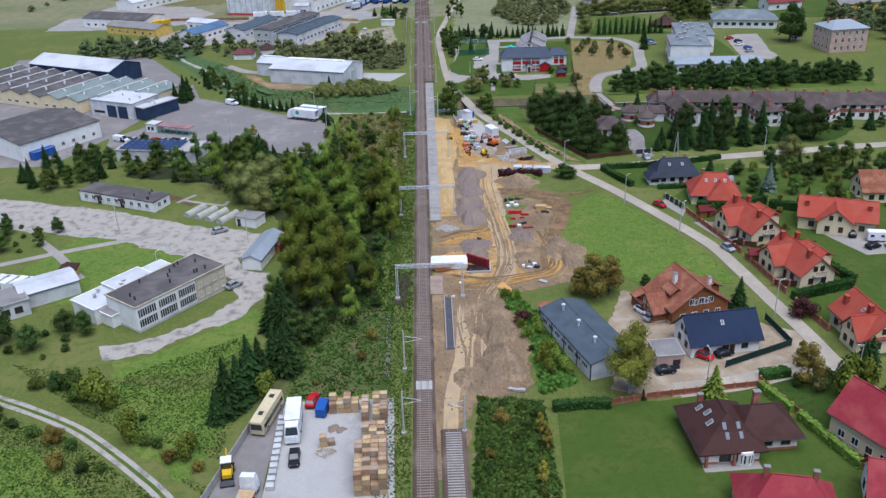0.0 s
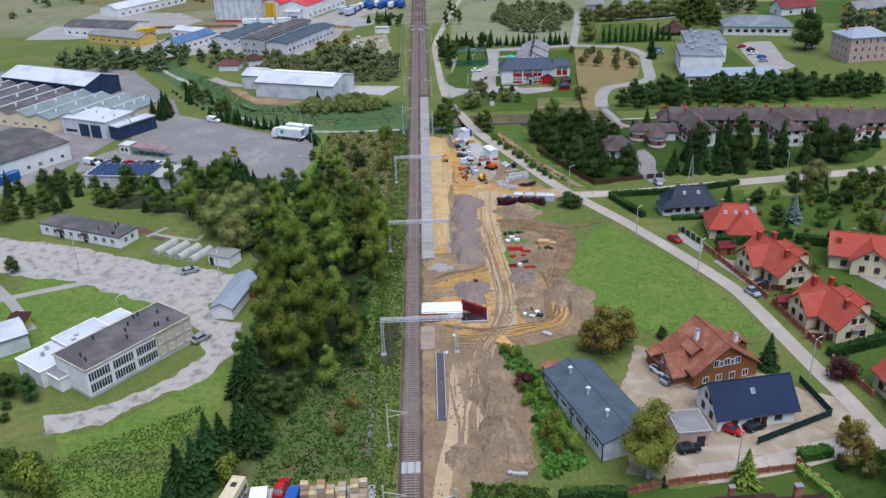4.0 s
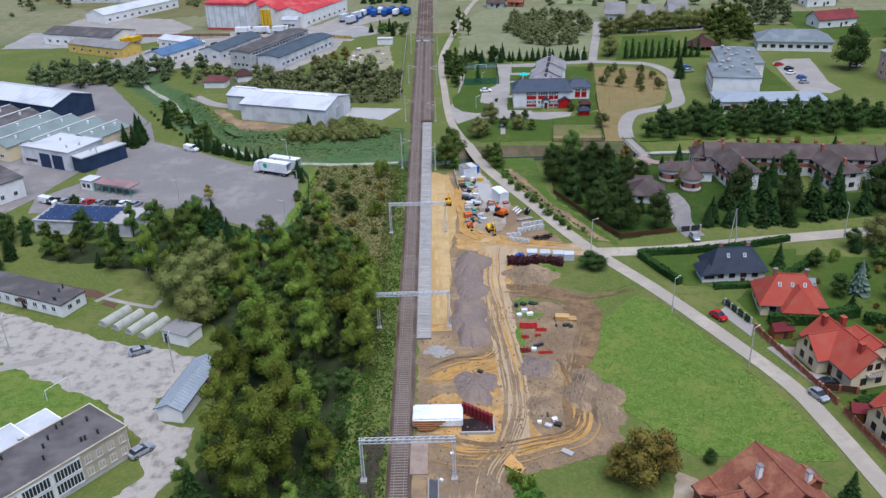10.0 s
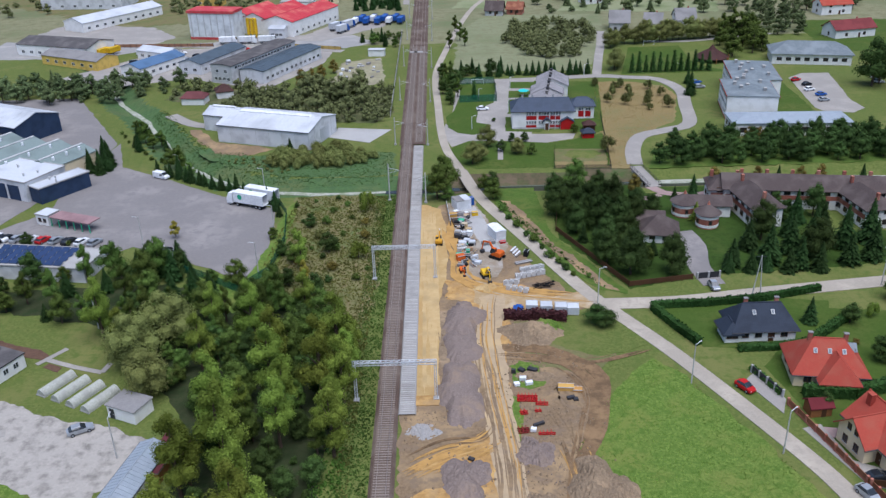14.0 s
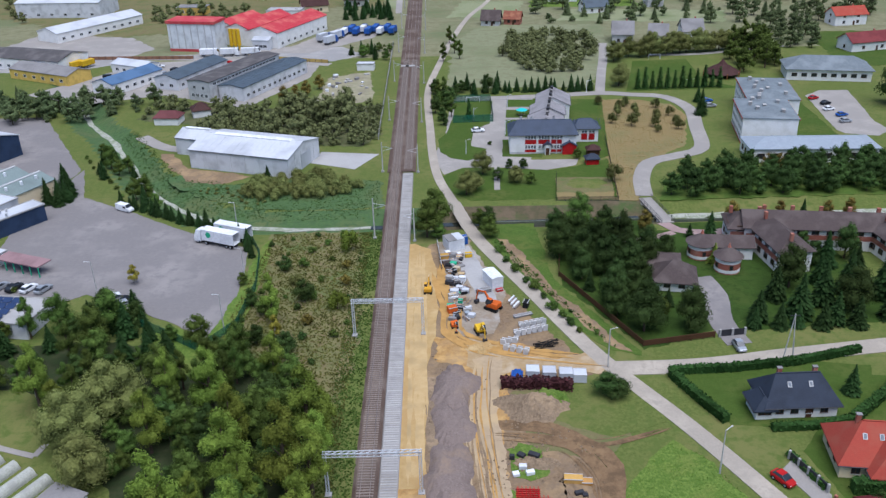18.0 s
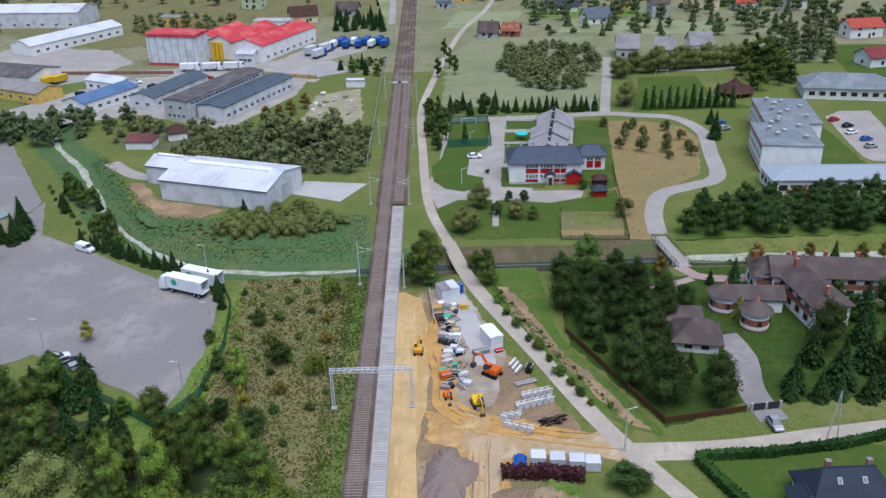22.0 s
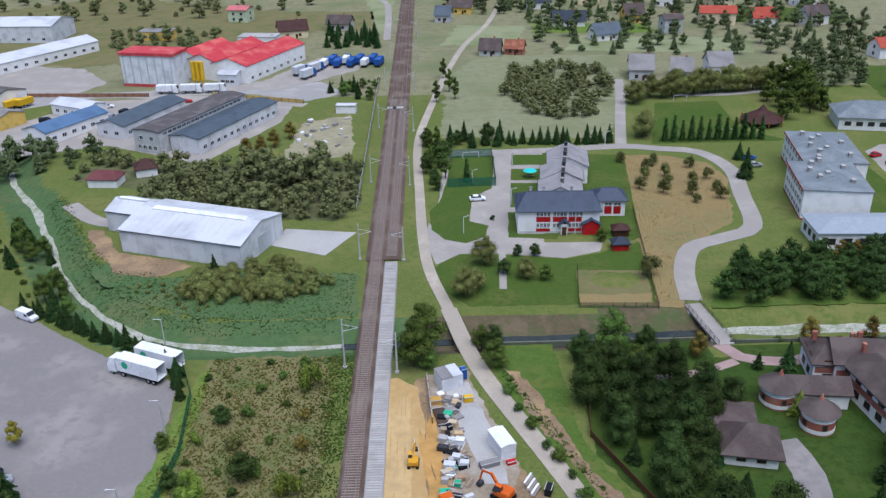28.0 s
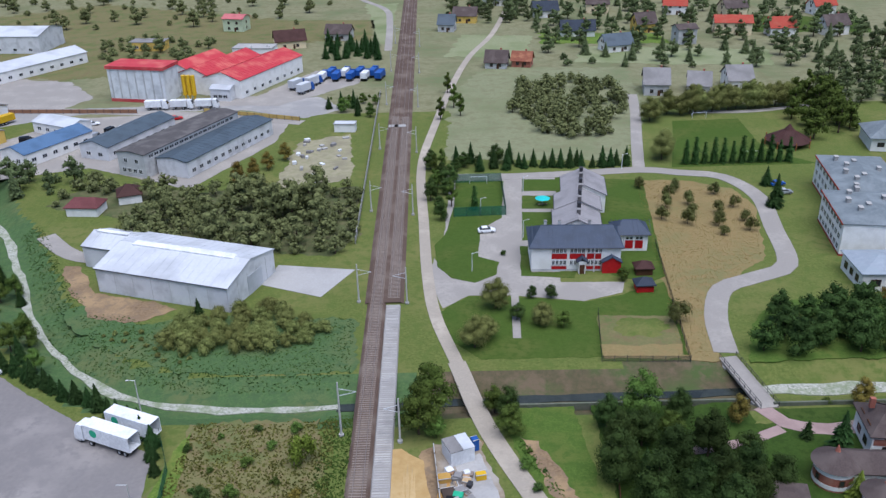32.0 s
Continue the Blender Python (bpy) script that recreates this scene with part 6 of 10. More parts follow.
# far houses
FH = "far village houses"
rnd = random.Random(4)
for x, y, w, d, h, rh, wl, rf, lab in ((93.5, 496, 9, 13, 4.4, 4.4, GREYW, SHADEROOF, "half-built grey house with pale slate roof"), (109.5, 495, 8, 12, 3.6, 3.8, GREYW, SHADEROOF, "new grey house with pale slate roof"), (125.5, 500, 9, 13, 4, 4.2, WHITE, SHADEROOF, "new pale house with slate roof"),
        (36.7, 540, 9, 8, 3, 4, GREYW, GREYTILE, "old grey cottage with steep roof"), (47.6, 541, 8, 7, 3, 3, BRICK, RUSTTILE, "small brick cottage with rusty roof"),
        (80, 600, 16, 9, 3.2, 4, WHITE, NAVYTILE, "white bungalow with dark blue roof"), (92, 566, 13, 9, 3.4, 4, WHITE, ANTHR, "white house with dark gable roof"), (113.5, 606, 10, 9, 4.5, 4.5, YELLOWW, GREYTILE, "yellow house with steep grey roof"),
        (126, 578, 9, 8, 7, 1.5, GREYW, GREYTILE, "grey cube house with low roof"), (154, 596, 17, 10, 6, 2.6, CREAM, REDTILE, "pale house with wine-red roof"), (175, 590, 12, 9, 4.5, 4, WHITE, REDTILE, "white house with red gable roof"),
        (27, 640, 12, 9, 4, 3.6, YELLOWW, GREYTILE, "pale yellow house beside the road"), (17, 618, 8, 8, 4, 4, GREYW, ANTHR, "grey house with dark steep roof"), (-92, 632, 11, 9, 6.5, 1.5, mat("mint_render", (0.55, 0.62, 0.42)), mat("pink_roof", (0.5, 0.16, 0.16)), "mint-green house with pink roof"),
        (-36, 604, 12, 9, 3.5, 3.5, GREYW, GREYTILE, "grey farmhouse beside fir rows"), (-58, 588, 14, 10, 4, 4, CREAM, BROWNTILE, "cream farmhouse with brown roof"), (200, 590, 12, 9, 5, 4, WHITE, GREYTILE, "white house with grey roof"), (215, 640, 12, 9, 5, 4, WHITE, REDTILE, "far white house with red roof"),
        (168, 640, 12, 10, 5, 4, CREAM, GREYTILE, "far pale house with grey roof"), (140, 650, 12, 10, 5, 4, WHITE, REDTILE, "far house with red roof"), (100, 660, 12, 10, 5, 4, CREAM, GREYTILE, "far cream house with grey roof"), (70, 650, 13, 10, 4, 4, WHITE, NAVYTILE, "far white house with dark roof"),
        (205, 520, 16, 9, 5, 3, WHITE, REDTILE, "white house with dark red roof beside trees"), (192, 470, 20, 10, 4, 3, WHITE, mat("dark_red_tile", (0.2, 0.05, 0.05)), "long white building with dark red roof"), (225, 455, 24, 10, 5, 3, YELLOWW, SHADEROOF, "long yellow building with dull roof"),
        (46, 690, 13, 10, 4, 4, WHITE, GREYTILE, "far white house with grey roof")):
    house(x, y, rnd.uniform(-18, 18), w, d, h, rh, wl, rf, lab, group=FH, chimneys=1, seed=int(x), front=2, sides=1, rows=2 if h > 4.4 else 1)


# ---- plants ----
def leaf_cloud(blobs, count, size, rnd, up=0.25, core=0.74, droop=0.0):
    """Leaves as small folded quads over the skins of several lumps, with dark inner lumps."""
    vs, fs = [], []
    tot = sum(b[3] ** 2 for b in blobs)
    for cx, cy, cz, r, rz in blobs:
        k = int(count * 3.2 * r * r / tot)
        for _ in range(k):
            z = rnd.uniform(-0.75, 1)
            a = rnd.uniform(0, math.tau)
            s = math.sqrt(max(0, 1 - z * z))
            nrm = Vector((s * math.cos(a), s * math.sin(a), z))
            q = rnd.triangular(0.72, 1.34, 1.0)
            p = Vector((cx + nrm.x * r * q, cy + nrm.y * r * q, cz + nrm.z * rz * q))
            d = (nrm + Vector((rnd.gauss(0, 0.36), rnd.gauss(0, 0.36), rnd.gauss(0, 0.32) + up * 0.5))).normalized()
            t = d.cross(Vector((rnd.gauss(0, 1), rnd.gauss(0, 1), rnd.gauss(0, 1)))).normalized()
            u = d.cross(t)
            w = size * 0.54 * rnd.uniform(0.5, 1.35)
            i = len(vs)
            t2 = t * w * (0.6 if not droop else 0.45)
            u2 = u * w * 0.6 if not droop else Vector((0, 0, -w * droop)) + u * w * 0.1
            for o in (-t2 - u2 * 0.6, t2 - u2 * 0.5 + d * w * 0.12, u2 * 1.1):
                vs.append(tuple(p + o))
            fs.append((i, i + 1, i + 2))
    if core:
        for cx, cy, cz, r, rz in blobs:
            b = bmesh.new()
            bmesh.ops.create_icosphere(b, subdivisions=1, radius=1)
            base = len(vs)
            for v in b.verts:
                q = core * rnd.uniform(0.85, 1.1)
                vs.append((cx + v.co.x * r * q, cy + v.co.y * r * q, cz + v.co.z * rz * q))
            b.verts.index_update()
            for f in b.faces:
                fs.append(tuple(base + v.index for v in f.verts))
            b.free()
    return vs, fs


def raw_mesh(name, vs, fs, material):
    me = bpy.data.meshes.new(name)
    me.from_pydata(vs, [], fs)
    me.materials.append(material)
    return me


def trunk_mesh(h, r, rnd, material, limbs=4):
    bm = bmesh.new()
    beam(bm, (0, 0, -0.2), (0, 0, h * 0.5), r, 7, r * 0.7)
    beam(bm, (0, 0, h * 0.5), (rnd.uniform(-0.3, 0.3), rnd.uniform(-0.3, 0.3), h * 0.76), r * 0.7, 6, r * 0.2)
    for k in range(limbs):
        a = math.tau * k / limbs + rnd.uniform(-0.4, 0.4)
        z = h * rnd.uniform(0.3, 0.55)
        l = h * rnd.uniform(0.1, 0.15)
        beam(bm, (0, 0, z), (math.cos(a) * l, math.sin(a) * l, z + l * 0.9), r * 0.4, 5, r * 0.12)
    return mesh_of("trunk", bm, material)


TREES = {}


def tree_kind(key, label, category, vs_fs, leaves, trunk, group, cores=0):
    t = tagged(new(key), label, category, group)
    part("trunk", trunk, None, t)
    me = raw_mesh("crown", *vs_fs, leaves)
    me["leaves"] = len(vs_fs[1]) - cores if cores else 0
    part("crown", me, None, t)
    t.matrix_basis = pose(0, 0, -60)
    TREES.setdefault(key, []).append([t, False])


def broad(key, label, seed, h, r, leaves, lumps, count=950, size=0.66, bark=BARK, low=0.22, spread=0.62, tall=1.0):
    rnd = random.Random(seed)
    bl = []
    for k in range(lumps):
        a = math.tau * k / lumps * 2.4 + rnd.uniform(-0.3, 0.3)
        f = (k + 0.5) / lumps
        z = h * (low + (0.92 - low) * f)
        wid = math.sin(math.pi * min(1, 0.22 + 0.78 * f) ** 0.8) ** 0.6 if f < 0.95 else 0.3
        if tall > 1.2:
            wid = max(0.18, (1 - f) ** 0.55 * min(1, 0.5 + f * 2.2))
        q = r * spread * wid * rnd.uniform(0.45, 1.2)
        rr = r * rnd.uniform(0.27, 0.46) * (0.45 + 0.55 * wid) * (1.35 if h < 5 else 1.12 if tall < 1.2 else 1.0)
        bl.append((math.cos(a) * q, math.sin(a) * q, z, rr, rr * rnd.uniform(0.8, 1.1) * tall))
    tree_kind(key, label, "tree", leaf_cloud(bl, count, size, rnd), leaves, trunk_mesh(h, 0.02 * h + 0.05, rnd, bark), "", 20 * len(bl))


def conifer(key, label, seed, h, r, leaves, tiers=26, count=15, category="conifer", point=1.0):
    rnd = random.Random(seed)
    vs, fs = [], []
    for k in range(tiers):
        f = k / tiers
        z = h * (0.06 + 0.9 * f)
        rad = r * (1 - f) ** point * rnd.uniform(0.85, 1.1) + 0.12
        n = max(6, int(count * 1.3 * (1 - f * 0.6)))
        for j in range(n):
            a = math.tau * (j + rnd.uniform(-0.4, 0.4)) / n + k * 0.7
            rr = rad * rnd.uniform(0.6, 1.2)
            d = Vector((math.cos(a), math.sin(a), 0))
            s = Vector((-d.y, d.x, 0))
            w = max(0.12, rr * 0.25)
            z1 = z + h * 0.035
            for q, (a0, a1) in enumerate(((0.05, 0.55), (0.5, 1.0))):
                i = len(vs)
                p0, p1 = d * rr * a0, d * rr * a1
                dz0, dz1 = -0.25 * rr * a0, -0.4 * rr * a1 + (0.1 * rr if q else 0)
                vs += [tuple(p0 - s * w * 0.8 + Vector((0, 0, z1 + dz0))), tuple(p1 - s * w * (0.35 if q else 1.0) + Vector((0, 0, z1 + dz1))), tuple(p1 + s * w * (0.35 if q else 1.0) + Vector((0, 0, z1 + dz1))), tuple(p0 + s * w * 0.8 + Vector((0, 0, z1 + dz0 + 0.12)))]
                fs.append((i, i + 1, i + 2, i + 3))
    b = bmesh.new()
    beam(b, (0, 0, h * 0.05), (0, 0, h * 0.97), r * 0.66, 9, 0.05)
    base = len(vs)
    b.verts.index_update()
    vs += [tuple(v.co) for v in b.verts]
    fs += [tuple(base + v.index for v in f.verts) for f in b.faces]
    b.free()
    tree_kind(key, label, category, (vs, fs), leaves, trunk_mesh(h * 0.3, 0.16, rnd, BARK, 0), "")


for s in range(3):
    broad("deciduous_tree", "broad green deciduous tree with rounded crown", 10 + s, 10, 3.7, L_MID, 18, 1200, 0.5, spread=0.72)
    broad("dark_tree", "dark green broadleaf tree with dense crown", 20 + s, 9, 3.4, L_DARK, 16, 1100, 0.5, spread=0.7)
    broad("park_tree", "dense dark green park tree with rounded crown", 25 + s, 10.4, 3.8, L_PARK, 26, 1800, 0.46, spread=0.66, tall=1.15)
    broad("tall_tree", "tall slender yellow-green birch or aspen", 30 + s, 15, 3.3, L_BRIGHT, 30, 2300, 0.4, tall=1.3, spread=0.8)
    broad("tall_green_tree", "tall green alder with narrow uneven crown", 40 + s, 13, 3.1, L_MID, 24, 1800, 0.4, tall=1.3, spread=0.76)
    broad("shrub", "rounded leafy green wild shrub", 60 + s, 3.0, 1.9, L_MID, 6, 360, 0.42, low=0.28)
    conifer("spruce", "dark green spruce with drooping tiers", 70 + s, 9, 2.6, L_CON, point=0.85)
broad("willow", "grey-green willow with hanging foliage", 50, 12, 5.0, L_GREY, 22, 3000, 0.42)
broad("willow", "grey-green willow with hanging foliage", 51, 9, 4.2, L_GREY, 16, 2000, 0.42)
broad("grey_shrub", "bushy grey-green willow shrub clump", 64, 4.0, 2.6, L_GREY, 8, 600, 0.42, low=0.26)
broad("dark_shrub", "dense dark green wild shrub", 65, 2.8, 1.8, L_DARK, 6, 380, 0.4, low=0.28)
broad("autumn_tree", "reddish brown autumn tree with thin crown", 53, 9, 3.6, L_AUT, 10, 900, 0.5)
broad("autumn_shrub", "rusty brown autumn shrub", 54, 2.6, 1.6, L_AUT, 6, 350, 0.36, low=0.28)
broad("yellow_tree", "yellow autumn birch with loose crown", 55, 8, 2.2, L_YEL, 9, 800, 0.42, bark=BIRCHBARK, tall=1.4)
broad("yellow_shrub", "bright yellow-green garden shrub", 56, 2.0, 1.3, L_BRIGHT, 5, 280, 0.32, low=0.28)
broad("birch", "large drooping birch with grey-green hanging twigs", 57, 14.5, 5.8, leaf("birch_leaves", (0.15, 0.165, 0.04), (0.17, 0.18, 0.045)), 26, 3600, 0.4, bark=BIRCHBARK, tall=1.25, spread=0.66)
broad("fruit_tree", "small crooked fruit tree with thin crown", 58, 4.2, 2.3, leaf("orchard_leaves", (0.075, 0.085, 0.038), (0.09, 0.095, 0.042)), 7, 380, 0.38, low=0.35)
broad("purple_shrub", "dark red rounded barberry shrub", 59, 2.2, 1.6, PURPLE, 6, 320, 0.32, low=0.28)
conifer("thuja", "slim clipped columnar green thuja", 75, 4, 0.75, L_THUJA, 14, 9, point=0.45)
conifer("golden_conifer", "bright yellow-green pyramid conifer", 76, 6, 1.9, L_BRIGHT, 14, 12, point=0.8)
conifer("blue_spruce", "tall silvery blue spruce tree", 77, 8, 2.2, L_BLUE)
conifer("pine", "tall dark pine with dense crown", 78, 12, 3.6, L_CON, 13, 10, point=0.6)
PR = random.Random(99)


def plant(key, x, y, scale=1.0, stretch=1.0, label="", z=None):
    pool = TREES[key]
    slot = PR.choice(pool)
    m = pose(x, y, canal_depth(x, y) if z is None else z, 0, 0, PR.uniform(0, 360)) @ Matrix.Diagonal((scale, scale, scale * stretch, 1))
    if slot[1]:
        t = copy_thing(slot[0], m)
    else:
        t = slot[0]
        t.matrix_basis = m
        slot[1] = True
    if label:
        tagged(t, label)
    return t


def scatter(poly, spacing, kinds, lo, hi, seed, keep=lambda x, y: True):
    """Plants kinds over an area, none closer than the spacing."""
    rnd = random.Random(seed)
    xs, ys = [p[0] for p in poly], [p[1] for p in poly]
    got, tries = [], 0
    want = int((max(xs) - min(xs)) * (max(ys) - min(ys)) / spacing ** 2 * 6) + 30
    while tries < want:
        tries += 1
        x, y = rnd.uniform(min(xs), max(xs)), rnd.uniform(min(ys), max(ys))
        if inside(x, y, poly) and keep(x, y) and all((x - a) ** 2 + (y - b) ** 2 > spacing ** 2 for a, b in got):
            got.append((x, y))
            plant(rnd.choice(kinds), x, y, rnd.uniform(lo, hi), rnd.uniform(0.9, 1.15))


def woods(poly, spacing, kinds, lo, hi, seed, label, keep=lambda x, y: True, thin=8, grow=2.3, foliage=None):
    """Far trees that nobody counts: one mesh, with thinned, larger leaves."""
    rnd = random.Random(seed)
    xs, ys = [p[0] for p in poly], [p[1] for p in poly]
    got, vs, fs, ids, mats = [], [], [], [], []
    want = int((max(xs) - min(xs)) * (max(ys) - min(ys)) / spacing ** 2 * 6) + 30
    for _ in range(want):
        x, y = rnd.uniform(min(xs), max(xs)), rnd.uniform(min(ys), max(ys))
        if not (inside(x, y, poly) and keep(x, y) and all((x - a) ** 2 + (y - b) ** 2 > spacing ** 2 for a, b in got)):
            continue
        got.append((x, y))
        src = rnd.choice(TREES[rnd.choice(kinds)])[0]
        s, a = rnd.uniform(lo, hi), rnd.uniform(0, math.tau)
        rot = np.array([[math.cos(a), -math.sin(a), 0], [math.sin(a), math.cos(a), 0], [0, 0, 1]]) * s
        for child in src.children:
            me = child.data
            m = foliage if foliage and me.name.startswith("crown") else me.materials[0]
            if m not in mats:
                mats.append(m)
            co = np.empty(len(me.vertices) * 3)
            me.vertices.foreach_get("co", co)
            co = co.reshape(-1, 3) @ rot.T + np.array([x, y, 0])
            far = me.name.startswith("crown")
            for k, f in enumerate(me.polygons):
                idx = list(f.vertices)
                if far and k < me.get("leaves", 0) and k % thin:
                    continue
                p = co[idx]
                if far and k < me.get("leaves", 0):
                    c = p.mean(0)
                    p = c + (p - c) * grow
                b = len(vs)
                vs.extend(map(tuple, p))
                fs.append(tuple(range(b, b + len(idx))))
                ids.append(mats.index(m))
    me = bpy.data.meshes.new("woods")
    me.from_pydata(vs, [], fs)
    for m in mats:
        me.materials.append(m)
    me.polygons.foreach_set("material_index", ids)
    tagged(new("woods", me), label, "trees", kind="stuff")


def plant_row(key, a, b, n, scale, jitter=0.3, seed=1):
    rnd = random.Random(seed)
    for k in range(n):
        f = k / max(1, n - 1)
        plant(key, a[0] + (b[0] - a[0]) * f + rnd.uniform(-jitter, jitter), a[1] + (b[1] - a[1]) * f + rnd.uniform(-jitter, jitter), scale * rnd.uniform(0.85, 1.15))


# the grove left of the line
for x, y, k in ((-32, 179.7, 1.1), (-26.5, 185, 1.15), (-21.1, 169.3, 1.1), (-16.4, 165.1, 0.95), (-27, 155.4, 1.05), (-20.3, 157.1, 1.1), (-13.3, 202.3, 1.05), (-9.6, 202, 0.95), (-9.7, 187.7, 0.95), (-22.3, 204.5, 1.05), (-11.9, 215.5, 1.0), (-18.7, 190.5, 1.0), (-24, 178.4, 0.95), (-29, 192, 1.05), (-24.5, 164, 0.9), (-30.6, 167, 1.0), (-10.4, 195, 0.85), (-9.4, 209, 0.75)):
    plant("tall_tree", x, y, k, PR.uniform(0.92, 1.1))
OPEN_RIGHT = lambda x, y: not (x < -32.5 and 158 < y < 200) and not (x > -18 and y < 188)
scatter([(-34, 152), (-16, 150), (-12, 180), (-11, 200), (-12, 222), (-20, 232), (-34, 240), (-38, 215), (-36, 190)], 5.0, ["tall_tree", "tall_green_tree", "dark_tree", "tall_green_tree", "dark_tree", "deciduous_tree"], 0.55, 0.95, 5, keep=OPEN_RIGHT)
scatter([(-36, 192), (-20, 190), (-12, 200), (-13, 228), (-22, 234), (-34, 240)], 4.6, ["deciduous_tree", "deciduous_tree", "tall_green_tree", "dark_tree"], 0.6, 0.85, 4)
scatter([(-12, 186), (-9, 186), (-9.2, 226), (-16, 230), (-14, 200)], 3.6, ["tall_green_tree", "deciduous_tree", "tall_tree", "dark_shrub"], 0.45, 0.75, 7)
scatter([(-18, 154), (-11.5, 154), (-11, 188), (-18, 188)], 2.9, ["dark_shrub", "dark_shrub", "shrub", "dark_tree"], 0.4, 0.8, 6)
scatter([(-84, 235), (-58, 228), (-40, 236), (-36, 246), (-50, 252), (-70, 252), (-96, 248)], 4.2, ["dark_tree", "spruce", "spruce", "tall_green_tree", "deciduous_tree"], 0.65, 1.0, 8)
scatter([(-60, 226), (-40, 205), (-37, 215), (-36, 236), (-52, 236)], 4.2, ["tall_green_tree", "deciduous_tree", "deciduous_tree", "tall_tree"], 0.6, 0.9, 9)
scatter([(-120, 228), (-96, 232), (-96, 248), (-122, 252)], 4.6, ["dark_tree", "spruce", "deciduous_tree"], 0.6, 0.95, 10)
for x, y, k in ((-30.5, 149.5, 1.15), (-32, 146, 0.95), (-29.5, 133, 1.1), (-27.5, 136.5, 0.95), (-27, 130.5, 1.0), (-34, 122, 1.2), (-32.6, 125.5, 1.1), (-35.4, 119, 1.05), (-31.5, 129, 1.1), (-36.8, 116.6, 0.8), (-29.2, 145, 0.9)):
    plant("spruce", x, y, k * 1.3)
for x, y, k in ((-24, 140.4, 0.95), (-22.4, 144, 0.85), (-26, 131.6, 0.75), (-26.6, 143.6, 0.85), (-21.4, 149.6, 0.7)):
    plant("dark_tree", x, y, k)
plant("yellow_shrub", -29.6, 123.6, 1.7, 1.5)
plant("tall_tree", -16.1, 147.2, 0.6)
plant("tall_tree", -12.9, 158.4, 0.7)
plant("willow", -44.5, 206.5, 1.05)
plant("willow", -50, 215, 1.0)
for x, y, k, kind in ((-45.7, 223, 1.0, "willow"), (-41.6, 225.5, 0.95, "deciduous_tree"), (-36, 219.7, 0.9, "tall_green_tree"), (-32, 216.8, 0.95, "deciduous_tree"), (-37, 213.6, 0.8, "tall_tree"), (-40.4, 209.6, 0.75, "deciduous_tree"), (-29, 222.6, 0.9, "tall_tree"), (-24, 219.4, 0.85, "tall_green_tree"), (-29.5, 228, 0.8, "deciduous_tree"), (-37.5, 230, 0.85, "tall_green_tree"), (-26, 211, 0.9, "dark_tree"), (-55.2, 252.4, 0.75, "dark_tree"), (-51.8, 254.4, 0.7, "dark_tree"), (-57.6, 256.6, 0.7, "dark_tree"), (-20.5, 197, 0.9, "deciduous_tree"), (-28, 202.6, 0.9, "deciduous_tree")):
    plant(kind, x, y, k)
scatter([(-23, 126), (-10.5, 126), (-11, 151), (-17, 150), (-22, 138)], 4.6, ["shrub", "dark_shrub", "yellow_shrub", "shrub", "autumn_shrub"], 0.35, 0.8, 11)
for x, y, k, kind in ((-68.6, 128.6, 1.9, "dark_shrub"), (-65, 128, 2.0, "shrub"), (-61.6, 127.6, 2.1, "dark_shrub"), (-63, 124.4, 1.7, "shrub"), (-72.5, 128.5, 1.4, "shrub"), (-58.2, 121.6, 1.5, "yellow_shrub"), (-50.4, 112.6, 1.1, "yellow_shrub"), (-47.4, 111, 1.2, "shrub"), (-45.2, 110.2, 1.1, "dark_shrub"), (-42.3, 106.2, 1.0, "autumn_shrub"), (-39.6, 107.4, 0.9, "yellow_shrub"), (-67.3, 114.4, 1.2, "shrub"), (-62.8, 112.4, 1.3, "autumn_shrub"), (-59.4, 110.6, 1.2, "dark_shrub"), (-60.1, 105.6, 1.3, "autumn_shrub"), (-55.6, 104.6, 1.3, "dark_shrub"), (-52.6, 104.8, 0.9, "shrub"), (-72, 117, 1.2, "dark_shrub"), (-76, 119.6, 1.3, "shrub"), (-49.8, 117.6, 0.8, "dark_shrub"), (-37, 104, 0.8, "autumn_shrub")):
    plant(kind, x, y, k)
scatter([(-110, 186), (-98, 188), (-92, 200), (-110, 204)], 3.6, ["deciduous_tree", "shrub", "dark_tree"], 0.5, 0.75, 14)
scatter([(-90, 140), (-72, 136), (-70, 148), (-90, 152)], 3.8, ["shrub", "dark_shrub", "dark_tree"], 0.6, 1.1, 15)
# rough ground between lot and line
scatter([(-32, 250), (-31, 294), (-11, 294), (-8, 250), (-10, 235), (-22, 238)], 5.0, ["shrub", "autumn_shrub", "dark_shrub", "shrub", "grey_shrub", "yellow_shrub", "dark_shrub"], 0.45, 1.1, 16)
scatter([(-34, 240), (-30, 262), (-24, 262), (-20, 236)], 3.6, ["tall_tree", "shrub", "deciduous_tree", "shrub", "yellow_tree", "dark_tree"], 0.45, 0.75, 17)
for x, y, s in ((-19, 262, 0.75), (-33.5, 270, 0.6), (-19.5, 241, 0.75), (-25, 276, 0.7)):
    plant("dark_tree" if s > 0.65 else "deciduous_tree", x, y, s)
plant("yellow_tree", -58, 272, 1.15, 0.7, label="young thin-crowned yellowing tree in the lorry park")
plant_row("spruce", (-75, 316), (-40, 295.5), 16, 0.62, 0.6, 3)
plant_row("spruce", (-40, 296), (-34, 284), 5, 0.6, 0.5, 4)
scatter([(-82, 326), (-70, 316), (-64, 314), (-78, 340), (-96, 362), (-100, 352)], 4.0, ["deciduous_tree", "shrub", "spruce"], 0.5, 0.75, 18)
